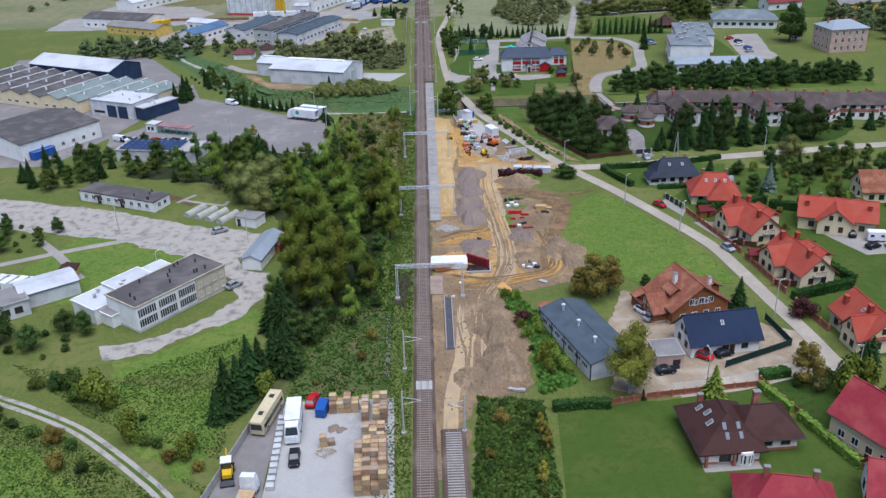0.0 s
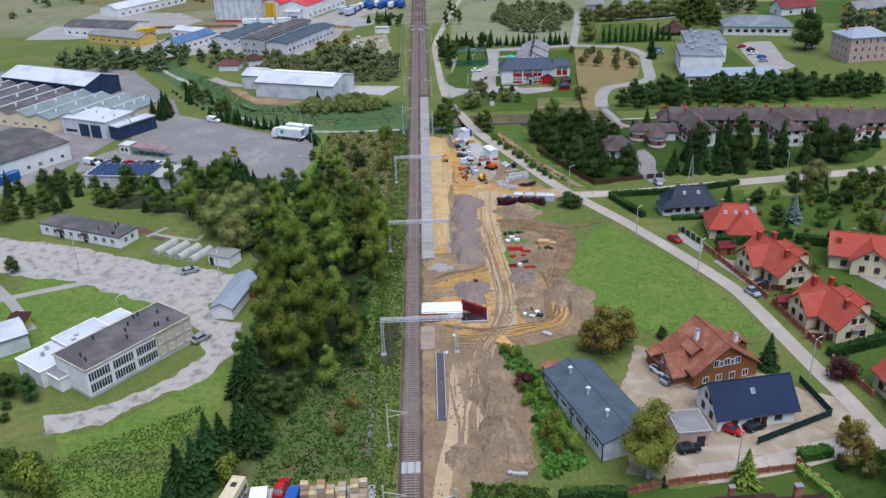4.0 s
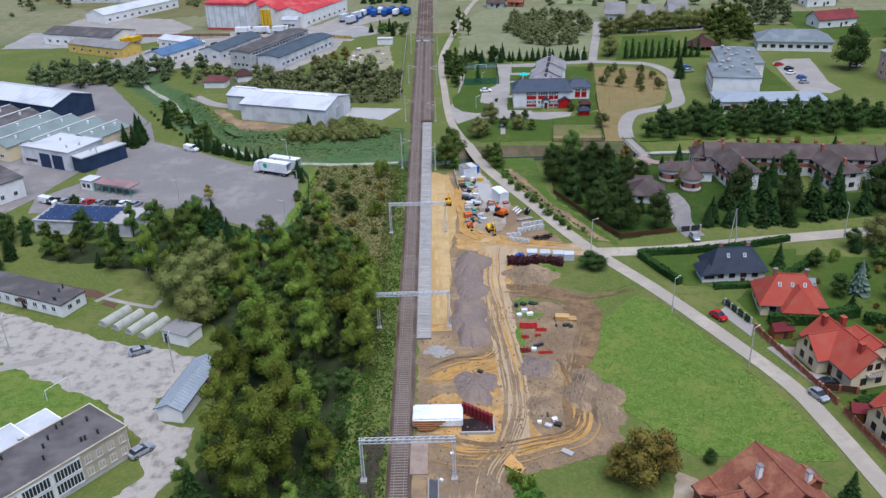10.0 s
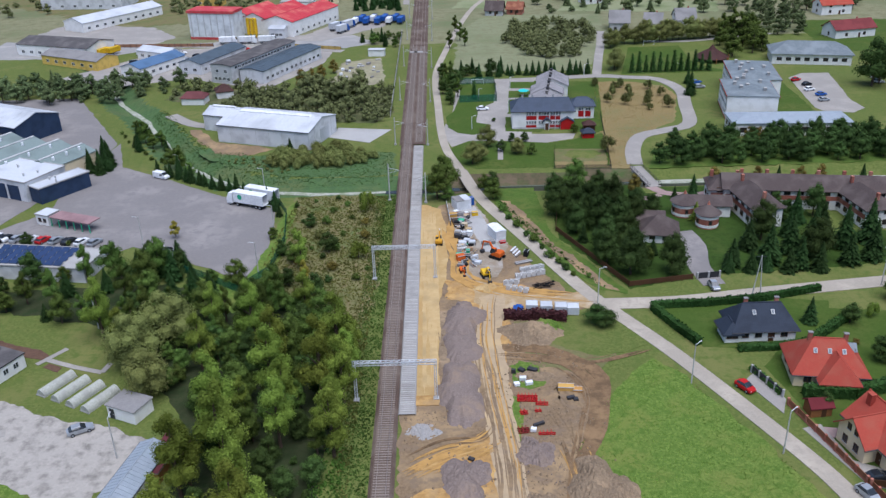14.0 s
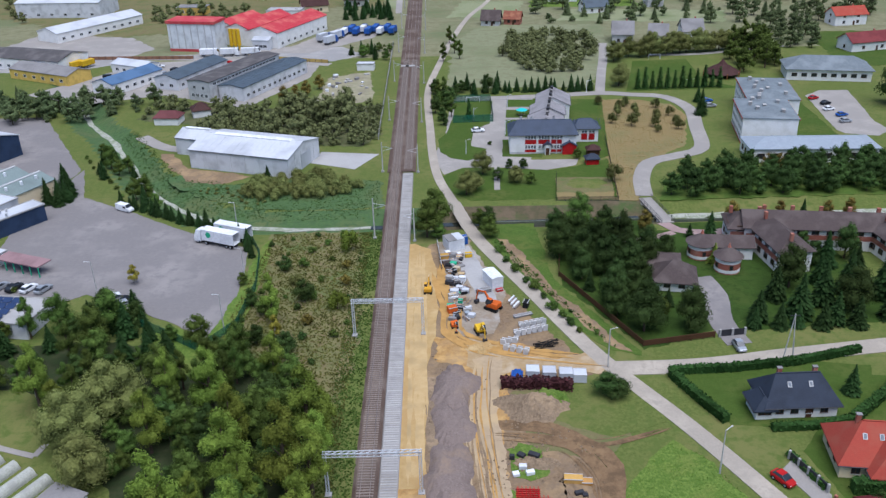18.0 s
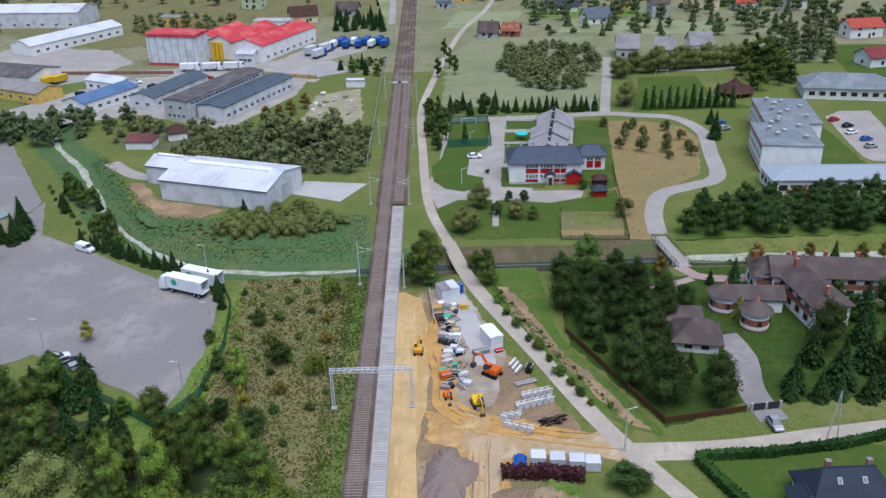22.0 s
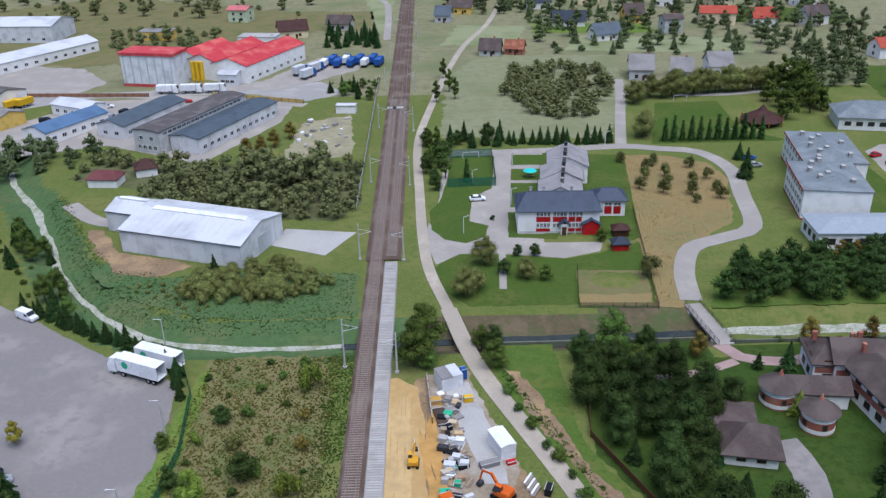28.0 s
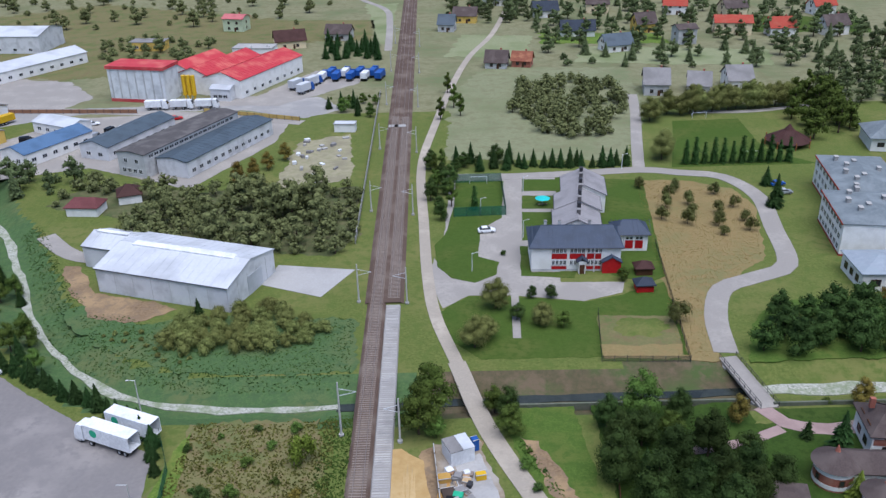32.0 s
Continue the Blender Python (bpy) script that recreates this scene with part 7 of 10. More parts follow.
scatter([(-98, 318), (-96, 330), (-92, 330), (-92, 317)], 2.6, ["spruce"], 0.8, 1.1, 19)
scatter([(-52, 322), (-40, 318), (-14, 320), (-10, 328), (-26, 334), (-40, 332)], 2.7, ["grey_shrub", "grey_shrub", "grey_shrub"], 1.15, 1.75, 20, keep=lambda x, y: x > -43 and not (x > -16 and y > 326))
scatter([(-58, 326), (-40, 314), (-36, 317), (-50, 328)], 2.0, ["grey_shrub"], 0.3, 0.45, 21)
plant("spruce", -38.5, 330, 0.7)
woods([(-70, 362), (-62, 366), (-14, 360), (-9, 372), (-12, 405), (-36, 400), (-60, 404), (-90, 410), (-96, 395), (-70, 384)], 3.9, ["shrub", "fruit_tree", "shrub", "grey_shrub", "fruit_tree", "deciduous_tree"], 0.6, 1.2, 22, "dense brush and low trees behind the steel hall", foliage=L_SCRUB, keep=lambda x, y: not (-80 < x < -66 and y < 372) and not (-91 < x < -69 and 384 < y < 403))
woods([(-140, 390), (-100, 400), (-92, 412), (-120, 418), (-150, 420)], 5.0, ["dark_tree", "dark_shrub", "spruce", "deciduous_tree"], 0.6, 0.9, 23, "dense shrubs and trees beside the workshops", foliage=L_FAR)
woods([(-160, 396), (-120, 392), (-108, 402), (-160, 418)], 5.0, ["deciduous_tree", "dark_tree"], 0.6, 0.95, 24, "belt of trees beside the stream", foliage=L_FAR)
for x, y in ((-46, 408), (-43, 414), (-40, 420), (-36, 428)):
    plant("autumn_tree", x, y, 0.8)
scatter([(-30, 480), (-12, 470), (-10, 500), (-30, 495)], 4.5, ["deciduous_tree", "shrub", "spruce"], 0.5, 0.8, 25)
scatter([(-110, 250), (-98, 255), (-92, 272), (-66, 264), (-64, 258), (-96, 250)], 4.0, ["dark_tree", "dark_shrub", "shrub"], 0.55, 0.9, 26, keep=lambda x, y: not (-98 < x < -62 and 250 < y < 268))
scatter([(-64, 250), (-48, 250), (-50, 258), (-62, 262)], 3.2, ["dark_tree", "pine"], 0.5, 0.8, 27)

# right of the line
plant("birch", 34.6, 120.8, 1.0)
plant("golden_conifer", 48.6, 118.6, 1.15)
plant("spruce", 63, 149, 1.15)
for x, y, s in ((34.6, 155.5, 1.45), (37.8, 156.5, 1.25), (31.8, 157.5, 0.9)):
    plant("autumn_tree", x, y, s)
plant("dark_tree", 46.5, 160, 0.5)
scatter([(20, 125), (25, 128), (22, 146), (17, 158), (14, 158), (18, 142)], 2.4, ["shrub", "yellow_shrub", "yellow_shrub", "dark_shrub"], 0.4, 0.75, 28)
plant("purple_shrub", 18.4, 146.5, 1.1)
scatter([(6, 96), (18, 96), (18.5, 118), (8, 120)], 2.8, ["shrub", "dark_shrub", "shrub", "autumn_shrub"], 0.5, 1.2, 29)
for x, y in ((17.5, 110), (18.2, 106), (16.5, 98)):
    plant("yellow_tree", x, y, 0.8)
plant("autumn_tree", 66.4, 122.4, 1.15)
for x, y, k, kind in ((72.8, 121.8, 0.7, "dark_tree"), (77, 124, 1.2, "pine"), (79.5, 126.5, 1.1, "pine"), (70.4, 122.6, 1.4, "dark_shrub"), (64.4, 121.4, 1.3, "dark_shrub"), (70.2, 113.2, 1.5, "thuja"), (72.5, 118, 1.6, "yellow_shrub"), (68.6, 120.5, 1.2, "shrub")):
    plant(kind, x, y, k)
plant("yellow_tree", 67, 127, 1.0)
plant("spruce", 75, 121.5, 1.0)
plant("spruce", 78, 123, 0.8)
plant("spruce", 36.5, 118.8, 0.35)
scatter([(66, 122), (62, 108), (68, 98), (80, 118)], 4.0, ["fruit_tree", "shrub", "dark_shrub", "thuja"], 0.5, 0.9, 30)
scatter([(74, 168), (90, 172), (90, 178), (84, 196), (72, 198)], 5.0, ["fruit_tree", "shrub", "dark_shrub", "thuja", "yellow_shrub"], 0.5, 0.9, 31, keep=lambda x, y: not (70 < x < 86 and 177 < y < 192))
scatter([(88, 196), (84, 210), (86, 228), (120, 235), (126, 200), (110, 196)], 5.5, ["deciduous_tree", "dark_tree", "spruce", "shrub", "yellow_shrub", "autumn_shrub"], 0.5, 0.8, 32, keep=lambda x, y: not (112 < x < 126 and 199 < y < 211))
scatter([(90, 130), (120, 128), (122, 156), (96, 152)], 5.5, ["dark_tree", "shrub", "fruit_tree", "spruce"], 0.5, 0.8, 33)
plant("blue_spruce", 92, 212, 1.0)
plant("spruce", 80, 225, 0.9)
plant("dark_tree", 71.5, 196.5, 0.5)
plant("purple_shrub", 75, 145, 1.5)
plant("dark_tree", 38.4, 226.6, 0.85, 0.72)
plant("dark_tree", 40.2, 225.4, 0.72, 0.7)
scatter([(100, 236), (100, 215), (150, 215), (150, 240)], 5.0, ["shrub", "deciduous_tree", "dark_tree", "autumn_shrub"], 0.5, 0.85, 34)
plant("willow", 106, 233, 0.9)
# cloister woods
for x, y, s, k in ((43.4, 294.3, 1.0, "deciduous_tree"), (47, 289.4, 1.0, "deciduous_tree"), (51.9, 284.5, 0.85, "park_tree"), (36.9, 279.5, 1.05, "park_tree"), (45.5, 281.3, 0.85, "park_tree"), (41.3, 273.9, 0.95, "park_tree"), (45.8, 271.2, 0.9, "park_tree"), (51, 269.6, 1.0, "park_tree"), (51.4, 276.4, 0.85, "park_tree"), (60.4, 276.7, 0.75, "park_tree"), (41.3, 263.8, 0.75, "spruce"), (45.2, 257.6, 1.0, "park_tree"), (49.6, 258.2, 0.85, "park_tree"), (37.6, 292.4, 0.75, "park_tree"), (38.2, 286, 0.8, "park_tree"), (49.1, 246.6, 1.15, "park_tree"), (58.2, 247.2, 1.1, "park_tree"), (53.6, 251.5, 0.9, "deciduous_tree"), (47, 264.4, 0.8, "park_tree"), (56, 256, 0.6, "spruce"), (54, 262.6, 0.55, "spruce"), (41, 280, 0.7, "spruce")):
    plant(k, x, y, s)
for x, y, k in ((40.4, 268.6, 0.85), (55.2, 272.6, 0.8), (48.4, 275.6, 0.8), (42.2, 287.6, 0.85), (56.6, 279.2, 0.7), (45, 252.6, 0.8), (52.2, 264.6, 0.75), (49.6, 293.4, 0.75)):
    plant("park_tree", x, y, k)
plant("dark_tree", 58, 283.5, 0.75)
plant("autumn_tree", 59.5, 293, 0.75)
plant("spruce", 72.5, 284.5, 1.0)
plant("pine", 69, 288.5, 0.6)
plant("golden_conifer", 70.8, 274.6, 0.75)
for x, y, s in ((72.2, 249.6, 0.8), (78.4, 257.6, 0.9), (70.6, 246.8, 0.55), (75.4, 246.6, 0.75), (80.8, 251, 1.1), (83.6, 246, 0.8), (94.1, 259.8, 1.0), (94.5, 272, 1.1), (90.4, 246.5, 0.9), (83, 262.4, 0.95), (79, 247, 0.65), (86.6, 247.4, 0.75), (87, 255, 1.0), (92, 252, 0.95), (98, 249, 0.9), (100, 257, 1.1), (104, 251, 1.0), (107, 260, 1.1), (111, 252.5, 0.9), (116, 256, 1.05), (121, 252, 0.95), (90, 264, 0.8)):
    plant("park_tree" if s in (0.95, 1.05) else "spruce", x, y, s * 1.22)
scatter([(92, 268), (104, 268), (104, 280), (92, 280)], 5.0, ["spruce", "dark_tree"], 0.7, 1.0, 37)
scatter([(116, 262), (170, 258), (172, 268), (118, 262)], 4.6, ["spruce", "dark_tree"], 0.7, 1.0, 38)
scatter([(76, 296), (130, 295), (130, 299), (76, 299)], 5.0, ["spruce", "autumn_shrub", "shrub", "autumn_tree"], 0.5, 0.85, 39)
woods([(70, 313), (78, 328), (106, 331), (170, 328), (170, 316), (120, 313)], 4.0, ["park_tree", "park_tree", "dark_tree"], 0.58, 0.86, 40, "dense dark wood beside the stream", thin=3, grow=1.6)
scatter([(100, 330), (106, 331), (103, 334)], 2.6, ["autumn_tree"], 0.6, 0.7, 41)
# trees by the lane and stream
for x, y, k, s in ((21.6, 291.4, "deciduous_tree", 1.15), (8.4, 295.6, "deciduous_tree", 1.15), (6.6, 292, "deciduous_tree", 1.0), (9.5, 291, "deciduous_tree", 0.85), (19.5, 299, "deciduous_tree", 1.05), (21.5, 296, "dark_tree", 1.05), (17, 318, "willow", 0.6), (19.5, 321, "willow", 0.55), (22, 333, "willow", 0.6), (26, 328, "dark_tree", 0.55), (30, 337, "dark_tree", 0.4), (34, 337, "dark_tree", 0.45), (31, 326, "willow", 0.55), (35, 325, "deciduous_tree", 0.5), (50.5, 344, "deciduous_tree", 0.45), (57.5, 325, "fruit_tree", 1.5), (20, 385, "thuja", 1.2), (25.5, 358, "dark_shrub", 0.8)):
    plant(k, x, y, s)
for x, y, k, kind in ((32.6, 256, 1.25, "shrub"), (35.2, 249.6, 1.1, "dark_shrub"), (29.8, 264.6, 1.15, "shrub"), (28.2, 267.6, 1.0, "dark_shrub"), (26.4, 273, 1.05, "shrub"), (24.6, 277.6, 1.0, "dark_shrub"), (23.4, 283, 1.2, "shrub"), (34, 252.6, 0.8, "shrub"), (31.2, 260.6, 0.85, "dark_shrub"), (36.6, 246.8, 0.7, "shrub")):
    plant(kind, x, y, k)
scatter([(21.8, 289), (25, 281), (30, 268), (33.2, 260.5), (40, 245.5), (41.2, 246), (34.6, 260.5), (31, 270), (26.4, 282), (23.2, 290)], 3.2, ["shrub", "dark_shrub", "shrub"], 0.3, 0.6, 42)
scatter([(9, 375), (15, 378), (14, 416), (8, 425), (5.5, 400)], 3.8, ["dark_tree", "tall_green_tree", "deciduous_tree"], 0.65, 0.9, 43, keep=lambda x, y: x > 8.5)
for x, y in ((12, 480), (14, 470), (7, 466), (10, 500)):
    plant("tall_green_tree", x + 5, y, 0.9)
plant_row("spruce", (34, 417), (66, 416), 14, 0.7, 1.0, 6)
scatter([(16, 414), (32, 414), (32, 420), (16, 422)], 3.5, ["dark_tree", "spruce"], 0.6, 0.9, 44)
woods([(37, 472), (43, 447), (60, 442), (72, 447), (80, 490), (80, 506), (62, 515), (44, 508)], 3.6, ["grey_shrub", "shrub", "fruit_tree", "shrub", "fruit_tree"], 0.8, 1.5, 45, "thicket of shrubs in the pale meadow", foliage=L_SCRUB, keep=lambda x, y: noise.noise(Vector((x * 0.09, y * 0.09, 4))) > -0.12)
for x, y, k in ((77.6, 420.5, 0.75), (79.4, 424, 0.7), (82.6, 458, 0.75), (85.5, 462, 0.6)):
    plant("willow", x, y, k)
for k in range(12):
    plant("thuja", 83.6 + 2.75 * k, 416.2 + 0.15 * math.sin(k), 1.25 + 0.15 * math.sin(k * 2.3), 1.05)
plant_row("willow", (91, 465), (136, 474), 15, 0.85, 1.0, 8)
scatter([(66, 400), (88, 396), (92, 378), (84, 362), (66, 372)], 5.5, ["fruit_tree"], 0.8, 1.15, 47)
plant("spruce", 98, 383, 1.1)
plant("spruce", 101, 398, 0.8)
woods([(127, 436), (140, 438), (148, 446), (150, 478), (138, 474), (128, 452)], 5.0, ["dark_tree", "deciduous_tree", "tall_green_tree"], 0.8, 1.2, 48, "group of large dark green trees", foliage=L_MID)
plant("dark_tree", 165.5, 387.5, 2.3)
plant("dark_tree", 169.5, 390.5, 2.1)
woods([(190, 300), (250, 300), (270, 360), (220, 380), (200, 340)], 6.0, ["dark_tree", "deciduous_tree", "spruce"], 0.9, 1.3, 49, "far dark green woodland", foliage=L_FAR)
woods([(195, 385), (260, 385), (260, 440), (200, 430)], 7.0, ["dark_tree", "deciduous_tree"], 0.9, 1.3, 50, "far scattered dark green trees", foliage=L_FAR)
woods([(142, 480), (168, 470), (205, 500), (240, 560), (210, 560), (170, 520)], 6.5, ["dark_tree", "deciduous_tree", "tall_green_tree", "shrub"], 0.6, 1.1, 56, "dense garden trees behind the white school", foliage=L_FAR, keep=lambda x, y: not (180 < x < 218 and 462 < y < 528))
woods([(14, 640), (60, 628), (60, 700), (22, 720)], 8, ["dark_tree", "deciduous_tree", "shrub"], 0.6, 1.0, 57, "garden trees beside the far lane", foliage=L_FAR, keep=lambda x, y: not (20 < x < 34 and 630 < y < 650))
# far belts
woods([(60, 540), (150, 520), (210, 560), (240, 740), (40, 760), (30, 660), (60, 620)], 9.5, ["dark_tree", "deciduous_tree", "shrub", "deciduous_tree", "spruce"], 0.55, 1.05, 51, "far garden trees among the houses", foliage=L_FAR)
woods([(-40, 560), (-14, 556), (-16, 585), (-40, 590)], 4.5, ["spruce"], 0.7, 0.95, 52, "plantation of young dark firs")
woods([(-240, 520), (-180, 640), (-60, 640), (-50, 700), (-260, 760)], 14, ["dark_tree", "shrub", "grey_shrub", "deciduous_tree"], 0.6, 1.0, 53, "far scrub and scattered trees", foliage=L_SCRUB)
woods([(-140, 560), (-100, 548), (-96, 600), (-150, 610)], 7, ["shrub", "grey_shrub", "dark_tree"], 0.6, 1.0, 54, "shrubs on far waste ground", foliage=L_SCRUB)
woods([(-300, 720), (300, 720), (420, 830), (-420, 830)], 30, ["dark_tree", "deciduous_tree", "dark_tree"], 0.9, 1.5, 55, "far wooded belt, leaves paled as haze", foliage=L_FAR, thin=8, grow=2.6, keep=lambda x, y: not -18 < x < 12)
for pool in TREES.values():
    for slot in pool:
        if not slot[1]:
            for o in (*slot[0].children, slot[0]):
                bpy.data.objects.remove(o)


# ---- vehicles ----
def wheels(t, xs, ys, r, w=0.24):
    def ty(bm):
        beam(bm, (0, -w / 2, 0), (0, w / 2, 0), r, 12)
    def rm(bm):
        beam(bm, (0, -w / 2 - 0.01, 0), (0, w / 2 + 0.01, 0), r * 0.55, 10)
    for x in xs:
        for y in ys:
            o = part("wheel", cached(("tyre", r, w), ty, BLACK), None, t, at=pose(x, y, r))
            part("rim", cached(("rim", r, w), rm, SILVER), None, o)


def car(x, y, rot, paint, label, z=0.1, van=False, long=4.3):
    t = thing("van" if van else "car", x, y, rot, label, "van" if van else "car", "parked vehicles", z)
    L = long / 2
    bm = bmesh.new()
    if van:
        loft(bm, ((-L, 0.85, 0.35, 1.75, 0.8), (-L + 0.2, 0.92, 0.3, 1.95, 0.85), (L - 1.6, 0.92, 0.3, 1.95, 0.85), (L - 1.0, 0.92, 0.3, 1.2, 0.85), (L - 0.1, 0.85, 0.32, 1.0, 0.75), (L, 0.75, 0.4, 0.8, 0.7)))
    else:
        loft(bm, ((-L, 0.72, 0.4, 0.85, 0.65), (-L + 0.25, 0.86, 0.3, 0.98, 0.78), (0, 0.88, 0.28, 0.98, 0.82), (L - 0.9, 0.87, 0.28, 0.93, 0.78), (L - 0.15, 0.8, 0.3, 0.75, 0.7), (L, 0.7, 0.36, 0.66, 0.62)))
    part("body", bm, paint, t)
    if not van:
        bm = bmesh.new()
        loft(bm, ((-L + 0.35, 0.76, 0.95, 1.0, 0.7), (-L + 0.9, 0.78, 0.95, 1.42, 0.62), (0.1, 0.78, 0.95, 1.46, 0.62), (0.95, 0.76, 0.92, 0.97, 0.7)))
        part("cabin_glass", bm, GLASS, t)
        bm = bmesh.new()
        loft(bm, ((-L + 0.85, 0.62, 1.38, 1.45, 0.58), (-0.6, 0.64, 1.42, 1.5, 0.6), (0.15, 0.62, 1.42, 1.49, 0.58)))
        part("roof", bm, paint, t)
    else:
        for s in (-1, 1):
            bm = bmesh.new()
            box(bm, L - 2.3, L - 1.25, s * 0.9 - 0.03, s * 0.9 + 0.03, 1.15, 1.65)
            part("side_window", bm, GLASS, t)
        bm = bmesh.new()
        v = [bm.verts.new(p) for p in ((L - 1.58, -0.75, 1.93), (L - 1.58, 0.75, 1.93), (L - 1.0, 0.78, 1.26), (L - 1.0, -0.78, 1.26))]
        w2 = [bm.verts.new((p.co.x + 0.05, p.co.y, p.co.z + 0.03)) for p in v]
        bm.faces.new(w2), bm.faces.new(v[::-1])
        for k in range(4):
            bm.faces.new((v[k], v[(k + 1) % 4], w2[(k + 1) % 4], w2[k]))
        part("windscreen", bm, GLASS, t)
    for s in (-1, 1):
        bm = bmesh.new()
        box(bm, L - 0.12, L - 0.02, s * 0.58 - 0.14, s * 0.58 + 0.14, 0.56, 0.7)
        part("headlight", bm, STEELW, t)
    wheels(t, (-L + 0.8, L - 0.85), (-0.8, 0.8), 0.32)
    return t


def lorry(x, y, rot, label, cab=WHITEP, boxm=WHITEP, long=9.5, tractor=True, name="lorry", h=3.9, logo=None, open_rear=False, z=0.1):
    """Box body along local x from the origin backwards, cab in front (+x)."""
    t = thing(name, x, y, rot, label, "lorry", "parked vehicles", z)
    bm = bmesh.new()
    if open_rear:
        for a in ((0, long, -1.25, -1.17, 1.1, h), (0, long, 1.17, 1.25, 1.1, h), (0, long, -1.17, 1.17, 1.1, 1.2), (0, long, -1.17, 1.17, h - 0.08, h), (long - 0.1, long, -1.17, 1.17, 1.2, h - 0.08)):
            box(bm, *a)
    else:
        box(bm, 0, long, -1.25, 1.25, 1.1, h)
    part("box_body", bm, boxm, t)
    bm = bmesh.new()
    box(bm, 0.1, long + (2.0 if tractor else 0), -0.5, 0.5, 0.7, 1.08)
    part("chassis", bm, DARKMETAL, t)
    if logo:
        for s in (-1, 1):
            bm = bmesh.new()
            beam(bm, (long * 0.78, s * 1.25, 2.7), (long * 0.78, s * 1.27, 2.7), 0.75, 14)
            part("painted_emblem", bm, logo, t, "green oval painted emblem")
    if tractor:
        bm = bmesh.new()
        loft(bm, ((long + 0.35, 1.2, 0.6, 3.5, 1.1), (long + 1.6, 1.22, 0.5, 3.4, 1.05), (long + 2.2, 1.2, 0.5, 2.2, 1.1), (long + 2.35, 1.15, 0.5, 1.7, 1.1)))
        c = part("cab", bm, cab, t)
        bm = bmesh.new()
        loft(bm, ((long + 1.72, 1.0, 1.95, 3.2, 0.9), (long + 2.26, 1.06, 1.8, 2.3, 1.0)))
        part("windscreen", bm, GLASS, c)
        wheels(t, (long + 1.3, long - 1.2), (-1.05, 1.05), 0.5, 0.32)
    wheels(t, (1.2, 2.4) if long > 6 else (1.4,), (-1.05, 1.05), 0.5, 0.32)
    return t


def lamp_post(x, y, h=8.0, rot=0, arms=1, material=CONCPOLE):
    t = thing("street_lamp", x, y, rot, "slim concrete street lamp beside the road", "street lamp", "street lamps")
    bm = bmesh.new()
    beam(bm, (0, 0, -0.2), (0, 0, h), 0.14, 8, 0.08)
    part("pole", bm, material, t)
    for k in range(arms):
        s = 1 if k == 0 else -1
        bm = bmesh.new()
        beam(bm, (0, 0, h - 0.1), (s * 1.1, 0, h + 0.25), 0.05, 6)
        a = part("arm", bm, STEELW, t)
        bm = bmesh.new()
        loft(bm, ((0.95 * s, 0.1, h + 0.18, h + 0.3, 0.07), (1.25 * s, 0.13, h + 0.19, h + 0.31, 0.09), (1.4 * s, 0.08, h + 0.2, h + 0.28, 0.05)))
        part("lamp_head", bm, GREYW, a)


def fence(x0, y0, x1, y1, h, material, label, post=None, step=2.5, base=None, gap=0.0, solid_panel=True, name="fence", wide=0.4):
    """Posts with board or mesh panels from one point to the other."""
    a, b = Vector((x0, y0, 0)), Vector((x1, y1, 0))
    n = max(1, round((b - a).length / step))
    l = (b - a).length / n
    t = thing(name, x0, y0, math.degrees(math.atan2(y1 - y0, x1 - x0)), label, "fence")
    def ps(bm):
        box(bm, -wide / 2, wide / 2, -wide / 2, wide / 2, -0.2, h + 0.12)
    def pn(bm):
        if solid_panel:
            box(bm, wide / 2, l - wide / 2, -0.05, 0.05, 0.25, h)
        else:
            box(bm, wide / 2, l - wide / 2, -0.02, 0.02, 0.05, h)
    pm = cached(("post", h, wide, (post or material).name), ps, post or material)
    qm = cached(("panel", h, round(l, 3), material.name, wide), pn, material)
    for k in range(n + 1):
        part("post", pm, None, t, at=pose(k * l, 0, 0))
        if k < n:
            part("panel", qm, None, t, at=pose(k * l, 0, 0))
    if base:
        bm = bmesh.new()
        box(bm, 0, n * l, -0.12, 0.12, -0.1, 0.3)
        part("base_wall", bm, base, t)
    return t


